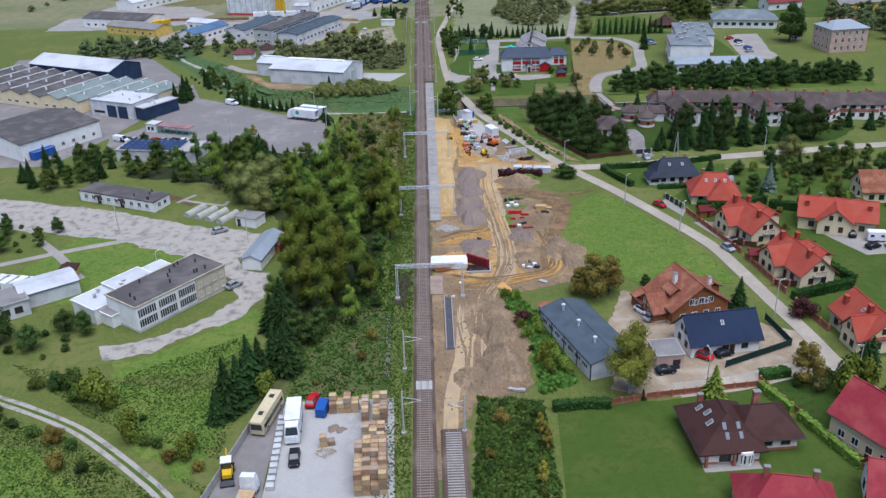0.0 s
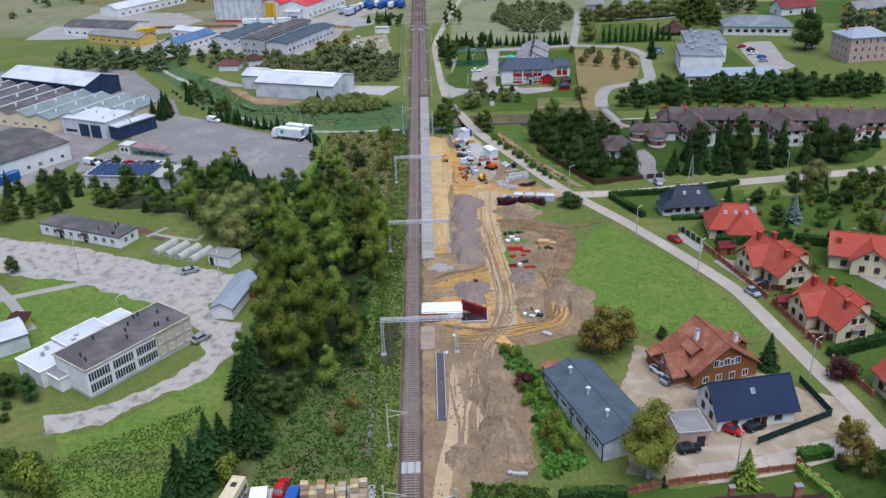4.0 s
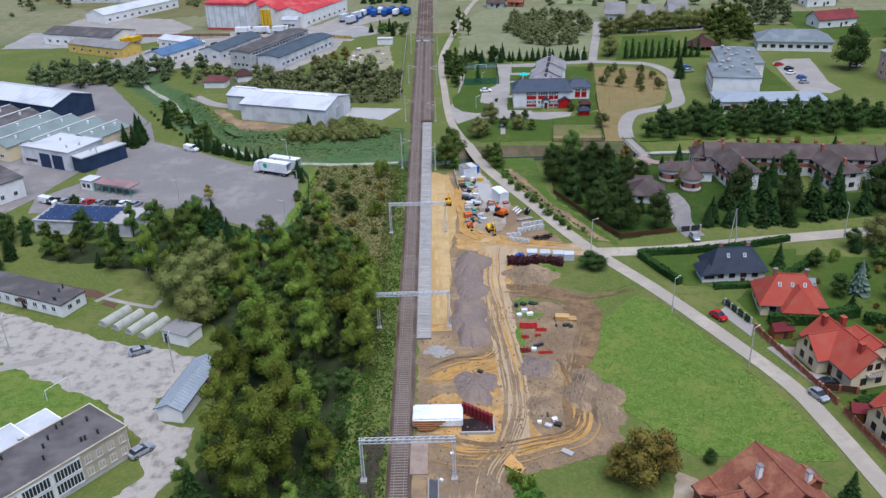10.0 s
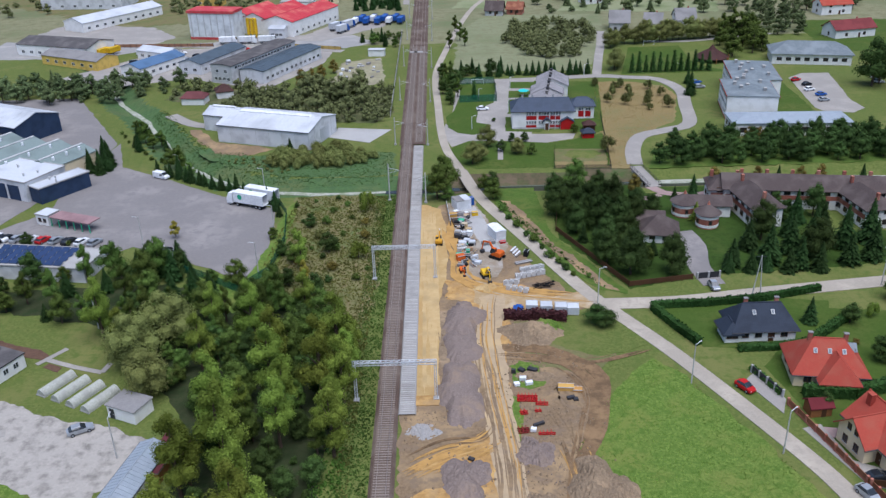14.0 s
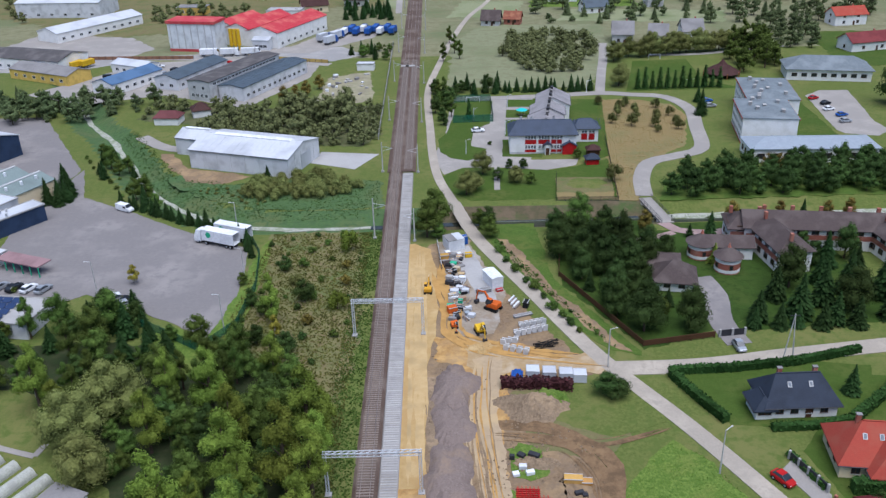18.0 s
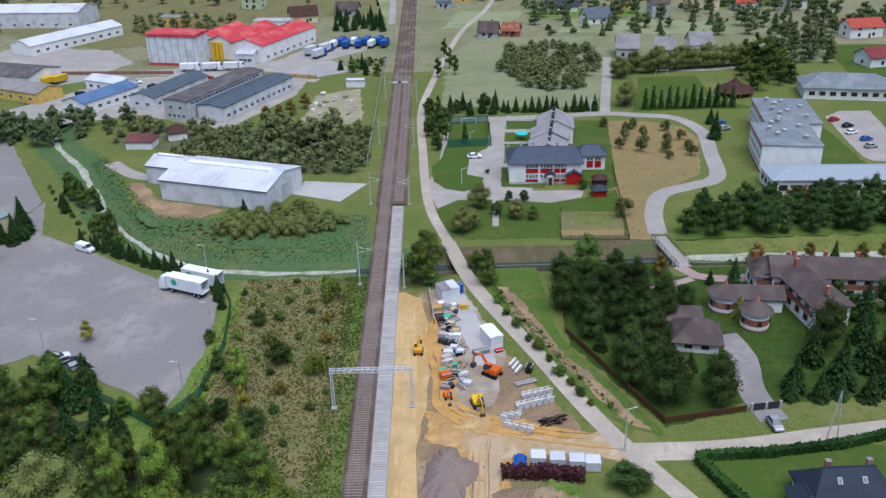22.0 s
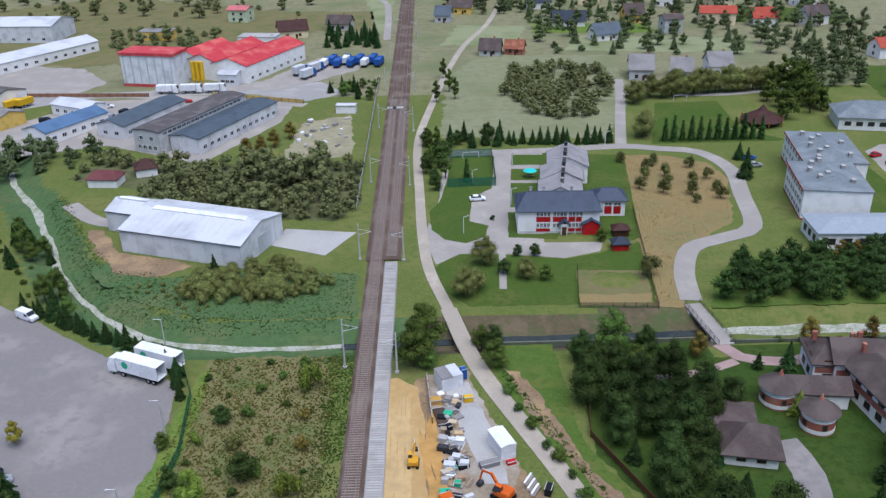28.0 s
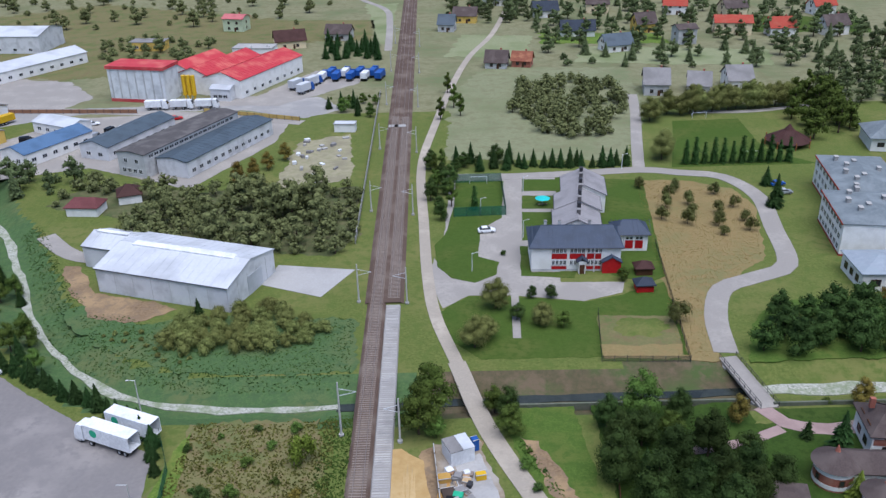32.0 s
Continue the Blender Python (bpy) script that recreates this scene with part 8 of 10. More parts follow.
def hedge(pts, h, w, label, material=L_HEDGE, lumpy=0.15, density=26, name="hedge", size=0.3):
    """A clipped hedge: an inner block with leaves over its faces."""
    rnd = random.Random(int(pts[0][0] * 7 + pts[0][1]))
    vs, fs = [], []
    for (ax, ay), (bx, by) in zip(pts, pts[1:]):
        L = math.hypot(bx - ax, by - ay)
        d = Vector(((bx - ax) / L, (by - ay) / L, 0))
        s = Vector((-d.y, d.x, 0))
        base = Vector((ax, ay, 0))
        i = len(vs)
        for z in (0, h * 0.93):
            for u, v in ((0, -1), (L, -1), (L, 1), (0, 1)):
                vs.append(tuple(base + d * u + s * v * w * 0.44 + Vector((0, 0, z))))
        fs += [(i + 4, i + 5, i + 6, i + 7), (i, i + 1, i + 5, i + 4), (i + 1, i + 2, i + 6, i + 5), (i + 2, i + 3, i + 7, i + 6), (i + 3, i, i + 4, i + 7)]
        for _ in range(int(L * (w + 2 * h) * density / 2.2)):
            q = rnd.uniform(0, w + 2 * h)
            u = rnd.uniform(-0.1, L + 0.1)
            if q < h:
                p, nn = base + d * u - s * w / 2 + Vector((0, 0, q)), -s
            elif q < h + w:
                p, nn = base + d * u + s * (q - h - w / 2) + Vector((0, 0, h + lumpy * noise.noise(Vector((u * 0.9 + ax, 0, ay))))), Vector((0, 0, 1))
            else:
                p, nn = base + d * u + s * w / 2 + Vector((0, 0, q - h - w)), s
            p += nn * rnd.uniform(-0.12, lumpy)
            nn = (nn + Vector((rnd.gauss(0, 0.5), rnd.gauss(0, 0.5), rnd.gauss(0, 0.5)))).normalized()
            t = nn.orthogonal().normalized()
            t.rotate(Matrix.Rotation(rnd.uniform(0, 6.28), 3, nn))
            o = nn.cross(t)
            k = size * rnd.uniform(0.6, 1.2)
            i = len(vs)
            for c in (-t - o, t - o, t + o, o - t):
                vs.append(tuple(p + c * k * 0.5))
            fs.append((i, i + 1, i + 2, i + 3))
    t = thing(name, 0, 0, 0, label, "hedge")
    part("foliage", raw_mesh("foliage", vs, fs, material), None, t)
    return t


def heap(x, y, rot, lx, ly, h, material, label, seed=0, rough=0.35, name="earth_mound", z=0.0, flat=1.0):
    """A slumped mound with gullies and lumps."""
    bm = bmesh.new()
    n = 44
    off = Vector((seed * 3.7, seed * 1.3, seed))
    grid = []
    for j in range(n + 1):
        for i in range(n + 1):
            u, v = 2 * i / n - 1, 2 * j / n - 1
            ang = math.atan2(v, u)
            rim = 0.86 + 0.4 * noise.noise(Vector((math.cos(ang) * 1.3, math.sin(ang) * 1.3, 0)) + off) + 0.12 * noise.noise(Vector((math.cos(ang) * 5, math.sin(ang) * 5, 0)) + off)
            r = math.hypot(u, v) / rim
            p = Vector((u * lx / 2, v * ly / 2, 0))
            z0 = min(1.0, max(0.0, 1 - r) * flat)
            z0 = z0 * (1.45 - 0.45 * z0)
            z0 = h * 0.8 * z0 * (1 + 1.3 * rough * noise.noise(p * 0.3 + off)) + rough * (0.9 * noise.noise(p * 0.8 + off) + 0.75 * noise.noise(p * 1.9 + off) + 0.5 * noise.noise(p * 4.0 + off)) * min(1, z0 * 4)
            grid.append(bm.verts.new((p.x, p.y, z0 - 0.06 if r < 1 else -0.15)))
    for j in range(n):
        for i in range(n):
            k = j * (n + 1) + i
            bm.faces.new((grid[k], grid[k + 1], grid[k + n + 2], grid[k + n + 1]))
    ob = solid(name, bm, material, label, "spoil heap", group="spoil heaps")
    ob.matrix_basis = pose(x, y, 0.1 + z, 0, 0, rot)
    return ob


def boxes(name, x, y, rot, dims, material, label, category, z=0.1, group="", rim=True):
    t = thing(name, x, y, rot, label, category, group, z)
    l, w, h = dims
    bm = bmesh.new()
    v = box(bm, -l / 2, l / 2, -w / 2, w / 2, 0, h)
    bmesh.ops.bevel(bm, geom=list(bm.edges), offset=min(dims) * 0.06, segments=1, affect="EDGES")
    part("body", bm, material, t)
    if rim:
        for s in (-1, 1):
            bm = bmesh.new()
            box(bm, -l / 2 - 0.03, l / 2 + 0.03, s * w / 2 - 0.04, s * w / 2 + 0.04, h - 0.1, h + 0.04)
            part("edge", bm, GREYW, t)
    return t


def excavator(x, y, rot, paint, label, bucket_low=True, s=1.0, z=0.1):
    t = thing("excavator", x, y, rot, label, "excavator", "building machines", z)
    def add(nm, bm, m, lb=""):
        return part(nm, bm, m, t, lb, at=Matrix.Scale(s, 4))
    for u in (-1, 1):
        bm = bmesh.new()
        loft(bm, ((-1.9, 0.3, 0.25, 0.6, 0.3), (-1.6, 0.3, 0.0, 0.9, 0.3), (1.6, 0.3, 0.0, 0.9, 0.3), (1.9, 0.3, 0.25, 0.6, 0.3)))
        for v in bm.verts:
            v.co.y += u * 1.05
        o = add("track", bm, BLACK)
    bm = bmesh.new()
    loft(bm, ((-1.7, 1.1, 0.95, 1.9, 1.0), (-1.5, 1.25, 0.9, 2.1, 1.15), (0.4, 1.25, 0.9, 2.0, 1.15), (1.3, 1.2, 0.9, 1.5, 1.1)))
    add("body", bm, paint)
    bm = bmesh.new()
    loft(bm, ((-0.1, 0.45, 1.5, 3.0, 0.4), (1.1, 0.48, 1.5, 2.95, 0.4), (1.5, 0.46, 1.5, 2.1, 0.42)))
    for v in bm.verts:
        v.co.y += 0.72
    add("cab", bm, GLASS, "dark glazed cab")
    bm = bmesh.new()
    box(bm, -0.15, 1.15, 0.3, 1.15, 2.98, 3.08)
    add("cab_roof", bm, paint)
    bm = bmesh.new()
    beam(bm, (1.0, -0.2, 1.6), (2.6, -0.2, 3.9), 0.3, 4, 0.26)
    beam(bm, (2.6, -0.2, 3.9), (4.6, -0.2, 3.6), 0.26, 4, 0.2)
    add("boom", bm, paint)
    bm = bmesh.new()
    e = (5.2, -0.2, 0.9) if bucket_low else (6.2, -0.2, 2.2)
    beam(bm, (4.5, -0.2, 3.8), e, 0.2, 4, 0.15)
    add("stick", bm, paint)
    bm = bmesh.new()
    beam(bm, (1.6, -0.2, 1.9), (2.9, -0.2, 3.5), 0.09, 8)
    beam(bm, (3.0, -0.2, 4.1), (4.5, -0.2, 4.1), 0.08, 8)
    add("hydraulic_ram", bm, STEELW)
    bm = bmesh.new()
    loft(bm, ((e[0] - 0.6, 0.55, 0.2, 0.9, 0.5), (e[0] - 0.1, 0.6, 0.0, 1.05, 0.5), (e[0] + 0.3, 0.6, 0.35, 0.95, 0.5)))
    for v in bm.verts:
        v.co.y -= 0.2
        v.co.z += e[2] - 0.9
    add("bucket", bm, DARKMETAL)
    return t


# lorry park
lorry(-38.6, 288.4, 155, "white refrigerated lorry with green oval emblem, doors open", logo=GREENP, open_rear=True)
lorry(-36.2, 291.8, 155, "white semitrailer with open rear doors beside a lorry", tractor=False, open_rear=True, logo=GREENP, name="semitrailer")
car(-61.2, 265.2, 35, WHITEP, "white hatchback parked at the lot's edge", 0.06)
car(-58.6, 263.6, 35, BLACKP, "black car parked at the lot's edge", 0.06)
car(-56.6, 262, 35, SILVER, "dark silver estate car at the lot's edge", 0.06)
car(-102.5, 273, -25, WHITEP, "white delivery van beside the factory", 0.05, True, 5.6)
car(-73.5, 313.2, -30, WHITEP, "white van parked beside conifers", 0.06, True, 5.2)
for k in range(8):
    car(-101 + 3.4 * k, 273.2 - 0.55 * k, 68, (BLACKP, SILVER, WHITEP, REDP, SILVER, BLACKP, WHITEP, SILVER)[k], ("black", "silver", "white", "red", "grey", "black", "white", "silver")[k] + " car in the staff car park row", 0.062)
boxes("skip_container", -123, 259.5, 57, (8, 2.4, 2.6), BLUEP, "blue steel container beside the factory", "container", 0.1)
for x, y in ((-64.6, 267.2), (-33.6, 272), (-33.7, 251.3), (-40.5, 297.8)):
    lamp_post(x, y, 8, 200, 1)
for a, b in (((-36, 292.5), (-32.5, 284)), ((-32.5, 284), (-30.4, 268)), ((-30.4, 268), (-31.3, 252)), ((-31.3, 252), (-36.5, 243)), ((-36.5, 243), (-46, 250)), ((-46, 250), (-62, 260))):
    fence(*a, *b, 1.9, PLASTICG, "green mesh fence round the lorry park", PLASTICG, 2.5, solid_panel=False, wide=0.1)

# school yard, left
car(-53.2, 195.8, 30, SILVER, "grey car parked on the pale yard", 0.05)
car(-43.7, 165.8, 50, SILVER, "silver car beside the school gable", 0.05)
for k in range(7):
    car(-99.5 + 2.5 * k, 171.5 - 0.6 * k, 70, WHITEP, "white panel van in a yard row", 0.1, True, 5.6)
for x, y in ((-44.7, 188.7), (-62.1, 229.4), (-79, 197)):
    lamp_post(x, y, 8, 90)
for p in (((-104, 180), (-66, 196)), ((-100, 196), (-80, 172))):
    ribbon("footpath", [p[0], ((p[0][0] + p[1][0]) / 2, (p[0][1] + p[1][1]) / 2 + 1), p[1]], 2.2, 0.075 + 0.005 * (p[0][0] > -102), PAVER, "grey gravel path across the old pitch", "path")

# depot
bus = thing("bus", -28.2, 116.6, 78, "old beige coach with worn roof hatches", "bus", z=0.1)
bm = bmesh.new()
loft(bm, ((-4.8, 1.1, 0.5, 2.8, 0.95), (-4.6, 1.22, 0.4, 3.0, 1.05), (4.6, 1.22, 0.4, 3.0, 1.05), (4.8, 1.15, 0.5, 2.7, 1.0)))
part("body", bm, BEIGEP, bus)
for s in (-1, 1):
    for k in range(7):
        bm = bmesh.new()
        box(bm, -4.2 + 1.2 * k, -3.15 + 1.2 * k, s * 1.23 - 0.03, s * 1.23 + 0.03, 1.35, 2.15)
        part("side_window", bm, GLASS, bus)
for k in (-2.4, 2.6):
    bm = bmesh.new()
    box(bm, k - 0.45, k + 0.45, -0.4, 0.4, 3.0, 3.12)
    part("roof_hatch", bm, DARKMETAL, bus)
bm = bmesh.new()
box(bm, -4.86, -4.74, -0.95, 0.95, 1.4, 2.5)
part("rear_window", bm, GLASS, bus)
wheels(bus, (-2.9, 3.0), (-1.08, 1.08), 0.48, 0.3)
lorry(-23.6, 118, -86, "white box lorry parked on the concrete", long=6.4, h=3.5, z=0.08)
car(-22.2, 105.6, -85, BLACKP, "black car parked behind the lorry", 0.09)
car(-21.1, 121.0, 80, REDP, "red car at the depot's edge", 0.09)
car(-18.9, 118.7, 82, BLUEP, "blue van beside stacked crates", 0.09, True, 4.8)
lorry(-28.6, 92.5, 84, "flatbed lorry with white cab and timber deck", boxm=PALLET, long=5.0, h=1.4, z=0.08)
ld = thing("backhoe_loader", -32.2, 102.6, -80, "yellow backhoe loader with white cab roof", "loader", z=0.08)
bm = bmesh.new()
loft(bm, ((-1.6, 0.8, 0.7, 1.5, 0.7), (0, 0.85, 0.6, 1.6, 0.75), (1.7, 0.7, 0.7, 1.4, 0.6)))
part("body", bm, YELLOW, ld)
bm = bmesh.new()
box(bm, -1.1, 0.4, -0.75, 0.75, 1.5, 2.7)
part("cab", bm, GLASS, ld)
bm = bmesh.new()
box(bm, -1.2, 0.5, -0.85, 0.85, 2.7, 2.85)
part("cab_roof", bm, WHITEP, ld)
bm = bmesh.new()
beam(bm, (-1.6, 0, 1.2), (-2.6, 0, 3.2), 0.16)
beam(bm, (-2.6, 0, 3.2), (-3.2, 0, 1.6), 0.13)
part("backhoe_arm", bm, YELLOW, ld)
bm = bmesh.new()
loft(bm, ((2.4, 1.1, 0.2, 0.9, 1.1), (3.0, 1.1, 0.1, 0.35, 1.1)))
part("bucket", bm, DARKMETAL, ld)
wheels(ld, (-1.0,), (-0.85, 0.85), 0.7, 0.4)
wheels(ld, (1.3,), (-0.8, 0.8), 0.45, 0.3)


def crate_stack(x, y, rot, nx, ny, nz, label, missing=0.1, seed=0, s=(1.2, 1.0, 1.05)):
    rnd = random.Random(seed)
    t = thing("crate_stack", x, y, rot, label, "crates", "stacked wooden crates", 0.08)
    def cr(bm):
        rings = []
        for k in range(5):
            z = k * s[2] * 0.185
            for q, zz in ((0.0, z), (0.0, z + s[2] * 0.15), (0.07, z + s[2] * 0.15), (0.07, z + s[2] * 0.185)):
                rings.append([bm.verts.new((sx * (s[0] / 2 - q), sy * (s[1] / 2 - q), zz)) for sx, sy in ((-1, -1), (1, -1), (1, 1), (-1, 1))])
        rings.append([bm.verts.new((v.co.x, v.co.y, s[2] * 0.82)) for v in rings[-2]])
        rings.pop(-2)
        for a, b in zip(rings, rings[1:]):
            for i in range(4):
                bm.faces.new((a[i], a[(i + 1) % 4], b[(i + 1) % 4], b[i]))
        bm.faces.new(rings[0][::-1])
        bm.faces.new(rings[-1])
    me = cached(("crate", s), cr, PALLET)
    for i in range(nx):
        for j in range(ny):
            top = nz - (1 if rnd.random() < missing * 2 else 0) - (1 if rnd.random() < missing else 0)
            for k in range(max(1, top)):
                part("crate", me, None, t, at=pose((i - nx / 2 + 0.5) * (s[0] + 0.06), (j - ny / 2 + 0.5) * (s[1] + 0.06), k * s[2], 0, 0, rnd.uniform(-3, 3)))


crate_stack(-15.3, 118.6, 2, 4, 2, 3, "stacked wooden crates along the yard edge", 0.15, 1)
crate_stack(-11.6, 117.6, 2, 1, 5, 2, "row of stacked wooden crates", 0.2, 2)
crate_stack(-9.0, 117, 2, 2, 5, 3, "stacked weathered grey crates", 0.2, 3)
crate_stack(-9.8, 110.0, 2, 3, 5, 3, "tall stack of wooden crates", 0.35, 4)
crate_stack(-9.7, 101.5, 2, 4, 9, 4, "long tall stack of wooden crates", 0.12, 5)
crate_stack(-17.3, 109.2, 12, 2, 1, 2, "small leaning stack of crates", 0.2, 6)
for k in range(12):
    boxes("wrapped_bundle", -25.7 + 0.06 * k, 116.2 - 1.55 * k, 4, (1.2, 1.0, 0.75), GREYW, "grey film-wrapped bundle in a row", "bundle", 0.1, "row of wrapped bundles")
bm = bmesh.new()
rnd = random.Random(8)
for k in range(26):
    a, b = rnd.uniform(-1.6, 1.6), rnd.uniform(-1.4, 1.4)
    beam(bm, (a, b, 0.1 + 0.02 * k), (a + rnd.uniform(-1.3, 1.3), b + rnd.uniform(-1, 1), 0.15 + 0.03 * k), 0.05)
solid("scrap_timber", bm, PALLET, "loose heap of broken timber", "scrap").matrix_basis = pose(-17.0, 107.0, 0.08)
heap(-16.2, 113.2, 0, 4.0, 3.0, 0.5, HEAPGREY, "low heap of grey gravel", 31, 0.2)
fence(-28.8, 122.5, -34.6, 96, 1.7, CONC, "grey concrete panel fence beside the depot", CONC, 2.2, wide=0.18)

# building site
heap(12.6, 142.6, 5, 9.5, 15, 3.7, HEAP, "large grey-brown spoil heap", 1)
heap(13.4, 131.5, 0, 12, 14, 4.4, HEAP, "large loose earth heap beside shrubs", 2)
heap(7.6, 126.5, 0, 9, 9, 2.6, HEAP, "lower earth heap beside the track", 3)
heap(13.0, 151, 10, 7.5, 16, 1.4, HEAP, "long low earth bank", 4)
heap(10.8, 204, 2, 9.5, 23, 1.7, HEAPGREY, "long heap of purple-grey ballast", 5, 0.1, flat=1.9)
heap(11.4, 219, 0, 8.5, 14, 1.4, HEAPGREY, "heap of grey crushed stone", 6, 0.1, flat=1.9)
heap(12.0, 229, 0, 9.5, 15, 2.1, HEAPGREY, "rounded purple-grey ballast heap", 7, 0.08, flat=1.7)
heap(24.8, 223.0, 0, 14, 11, 2.8, HEAP, "weedy earth mound beside pipes", 8)
heap(27.6, 225.0, 0, 8, 7.5, 2.7, MEADOW, "grassy crest of an earth mound", 18, name="grass_mound")
heap(11, 181.5, 0, 9, 12, 2.0, HEAPGREY, "grey earth heap beside the pit", 9, 0.2)
heap(22.5, 187.5, 0, 7, 9, 1.8, HEAPGREY, "grey spoil heap with concrete rubble", 10)
heap(31.5, 177.5, 12, 11, 18, 2.3, HEAP, "brown earth heap beside the meadow", 11, 0.3, flat=1.5)
heap(21.8, 174.5, 0, 7, 10, 1.5, HEAP, "low heap of clods", 12)
heap(24, 208.5, 0, 9, 4, 0.9, HEAP, "low brown earth bank", 13)
heap(17.5, 242, 15, 7, 5, 0.8, SAND, "low bank of yellow sand", 14)
heap(4.3, 193.5, 0, 6.5, 5, 0.5, GRAVEL, "spilled grey concrete and gravel", 15)
# site ground marks: ruts
# covered formwork, pit and trench
t = thing("formwork_shelter", 4.4, 172.6, -1, "white sheeted shelter over a bridge abutment", "shelter", z=0.05)
bm = bmesh.new()
box(bm, -4.3, 4.1, -2.2, 2.2, 0, 1.7)
bmesh.ops.bevel(bm, geom=list(bm.edges), offset=0.25, segments=2, affect="EDGES")
part("sheet_cover", bm, WHITEP, t)
for k in range(5):
    bm = bmesh.new()
    box(bm, -4.4 + 0.3 * k, 1.2 - 0.5 * k, -2.5 - 0.25 * k, -2.3 - 0.25 * k, 1.3 - 0.22 * k, 1.5 - 0.22 * k)
    part("timber_waling", bm, WOODW, t)
t = thing("sheet_pile_wall", 10.8, 172.6, -38, "row of dark red sheet piles beside a pit", "piling", z=0.0)
pile = bmesh.new()
loft(pile, ((-0.34, 0.12, 0, 2.2, 0.12), (-0.2, 0.35, 0, 2.2, 0.35), (0.2, 0.35, 0, 2.2, 0.35), (0.34, 0.12, 0, 2.2, 0.12)))
pile = mesh_of("sheet_pile", pile, mat("red_primer_steel", (0.22, 0.03, 0.035), rough=0.5))
for k in range(8):
    part("sheet_pile", pile, None, t, at=pose(-2.6 + 0.78 * k, 0, 0))
bm = bmesh.new()
box(bm, 8.2, 13.4, 168.6, 172.5, 0.14, 0.2)
solid("pit_floor", bm, mat("pit_black", (0.03, 0.02, 0.022), (0.04, 0.025, 0.025)), "dark sheeted floor of the pit", "pit", "structure")
for a in ((8.0, 13.6, 168.3, 168.6), (13.4, 13.7, 168.6, 172.6)):
    bm = bmesh.new()
    box(bm, *a, 0, 0.6)
    solid("pit_kerb", bm, CONC, "pale concrete pit kerb", "kerb", "structure")
bm = bmesh.new()
box(bm, -0.1, 2.7, 158.9, 167.4, 0, 0.28)
solid("bridge_slab", bm, mat("brown_concrete", (0.33, 0.25, 0.2), (0.29, 0.22, 0.17), fine=1.5, coarse=0.5), "brown concrete slab beside the track", "slab", "structure")
bm = bmesh.new()
box(bm, 2.95, 4.3, 136.8, 157.6, 0.14, 0.2)
solid("trench_lining", bm, mat("dark_membrane", (0.09, 0.09, 0.1), (0.07, 0.07, 0.08), rough=0.5), "long dark membrane-lined trench", "trench", "structure")
for x in (2.85, 4.35):
    bm = bmesh.new()
    box(bm, x - 0.1, x + 0.1, 136.8, 157.6, 0.05, 0.5)
    solid("trench_kerb", bm, GRAVEL, "low concrete trench kerb", "kerb", "structure")
bm = bmesh.new()
box(bm, 2.9, 7.0, 200.6, 203.4, 0.05, 0.22)
solid("sand_edge", bm, CLAY, "damp ochre end of the sand bed", "sand", "structure")


def steel_rack(x, y, rot, n, l, material, label, r=0.09):
    t = thing("steel_rack", x, y, rot, label, "steel parts", "red steel parts", 0.12)
    for k in range(n):
        bm = bmesh.new()
        beam(bm, (-l / 2, k * 0.42, 0.12), (l / 2, k * 0.42, 0.12), r)
        part("bar", bm, material, t)
    for k in range(int(l / 0.6)):
        bm = bmesh.new()
        beam(bm, (-l / 2 + 0.3 + k * 0.6, 0, 0.3), (-l / 2 + 0.3 + k * 0.6, n * 0.42, 0.3), r * 0.9)
        part("cross_bar", bm, material, t)


steel_rack(22.2, 201.0, -4, 5, 3.6, REDP, "red steel formwork frames lying in mud")
steel_rack(24.6, 199.8, -4, 3, 2.2, REDP, "red steel formwork frames lying in mud")
steel_rack(21.4, 197.4, 8, 3, 1.4, REDP, "small red steel frame on earth")
steel_rack(23.8, 198.0, 4, 2, 1.2, REDP, "small red steel frame on earth")
steel_rack(20.9, 192.4, 5, 4, 2.0, mat("dark_red_steel", (0.2, 0.02, 0.02), rough=0.5), "dark red steel parts in a heap")
steel_rack(24.6, 191.9, 0, 2, 2.8, REDP, "pair of red steel beams on earth")
steel_rack(13.3, 182.3, 10, 2, 1.0, REDP, "small red steel frame on a heap")
boxes("timber_box", 29.3, 204.4, -6, (2.8, 1.3, 0.8), mat("ochre_ply", (0.6, 0.36, 0.1)), "ochre plywood box on skids", "box", 0.1)
boxes("timber_box", 31.3, 203.9, -6, (1.6, 1.2, 0.5), mat("ochre_ply_dark", (0.5, 0.27, 0.08)), "flat ochre plywood box", "box", 0.1)
rnd = random.Random(12)
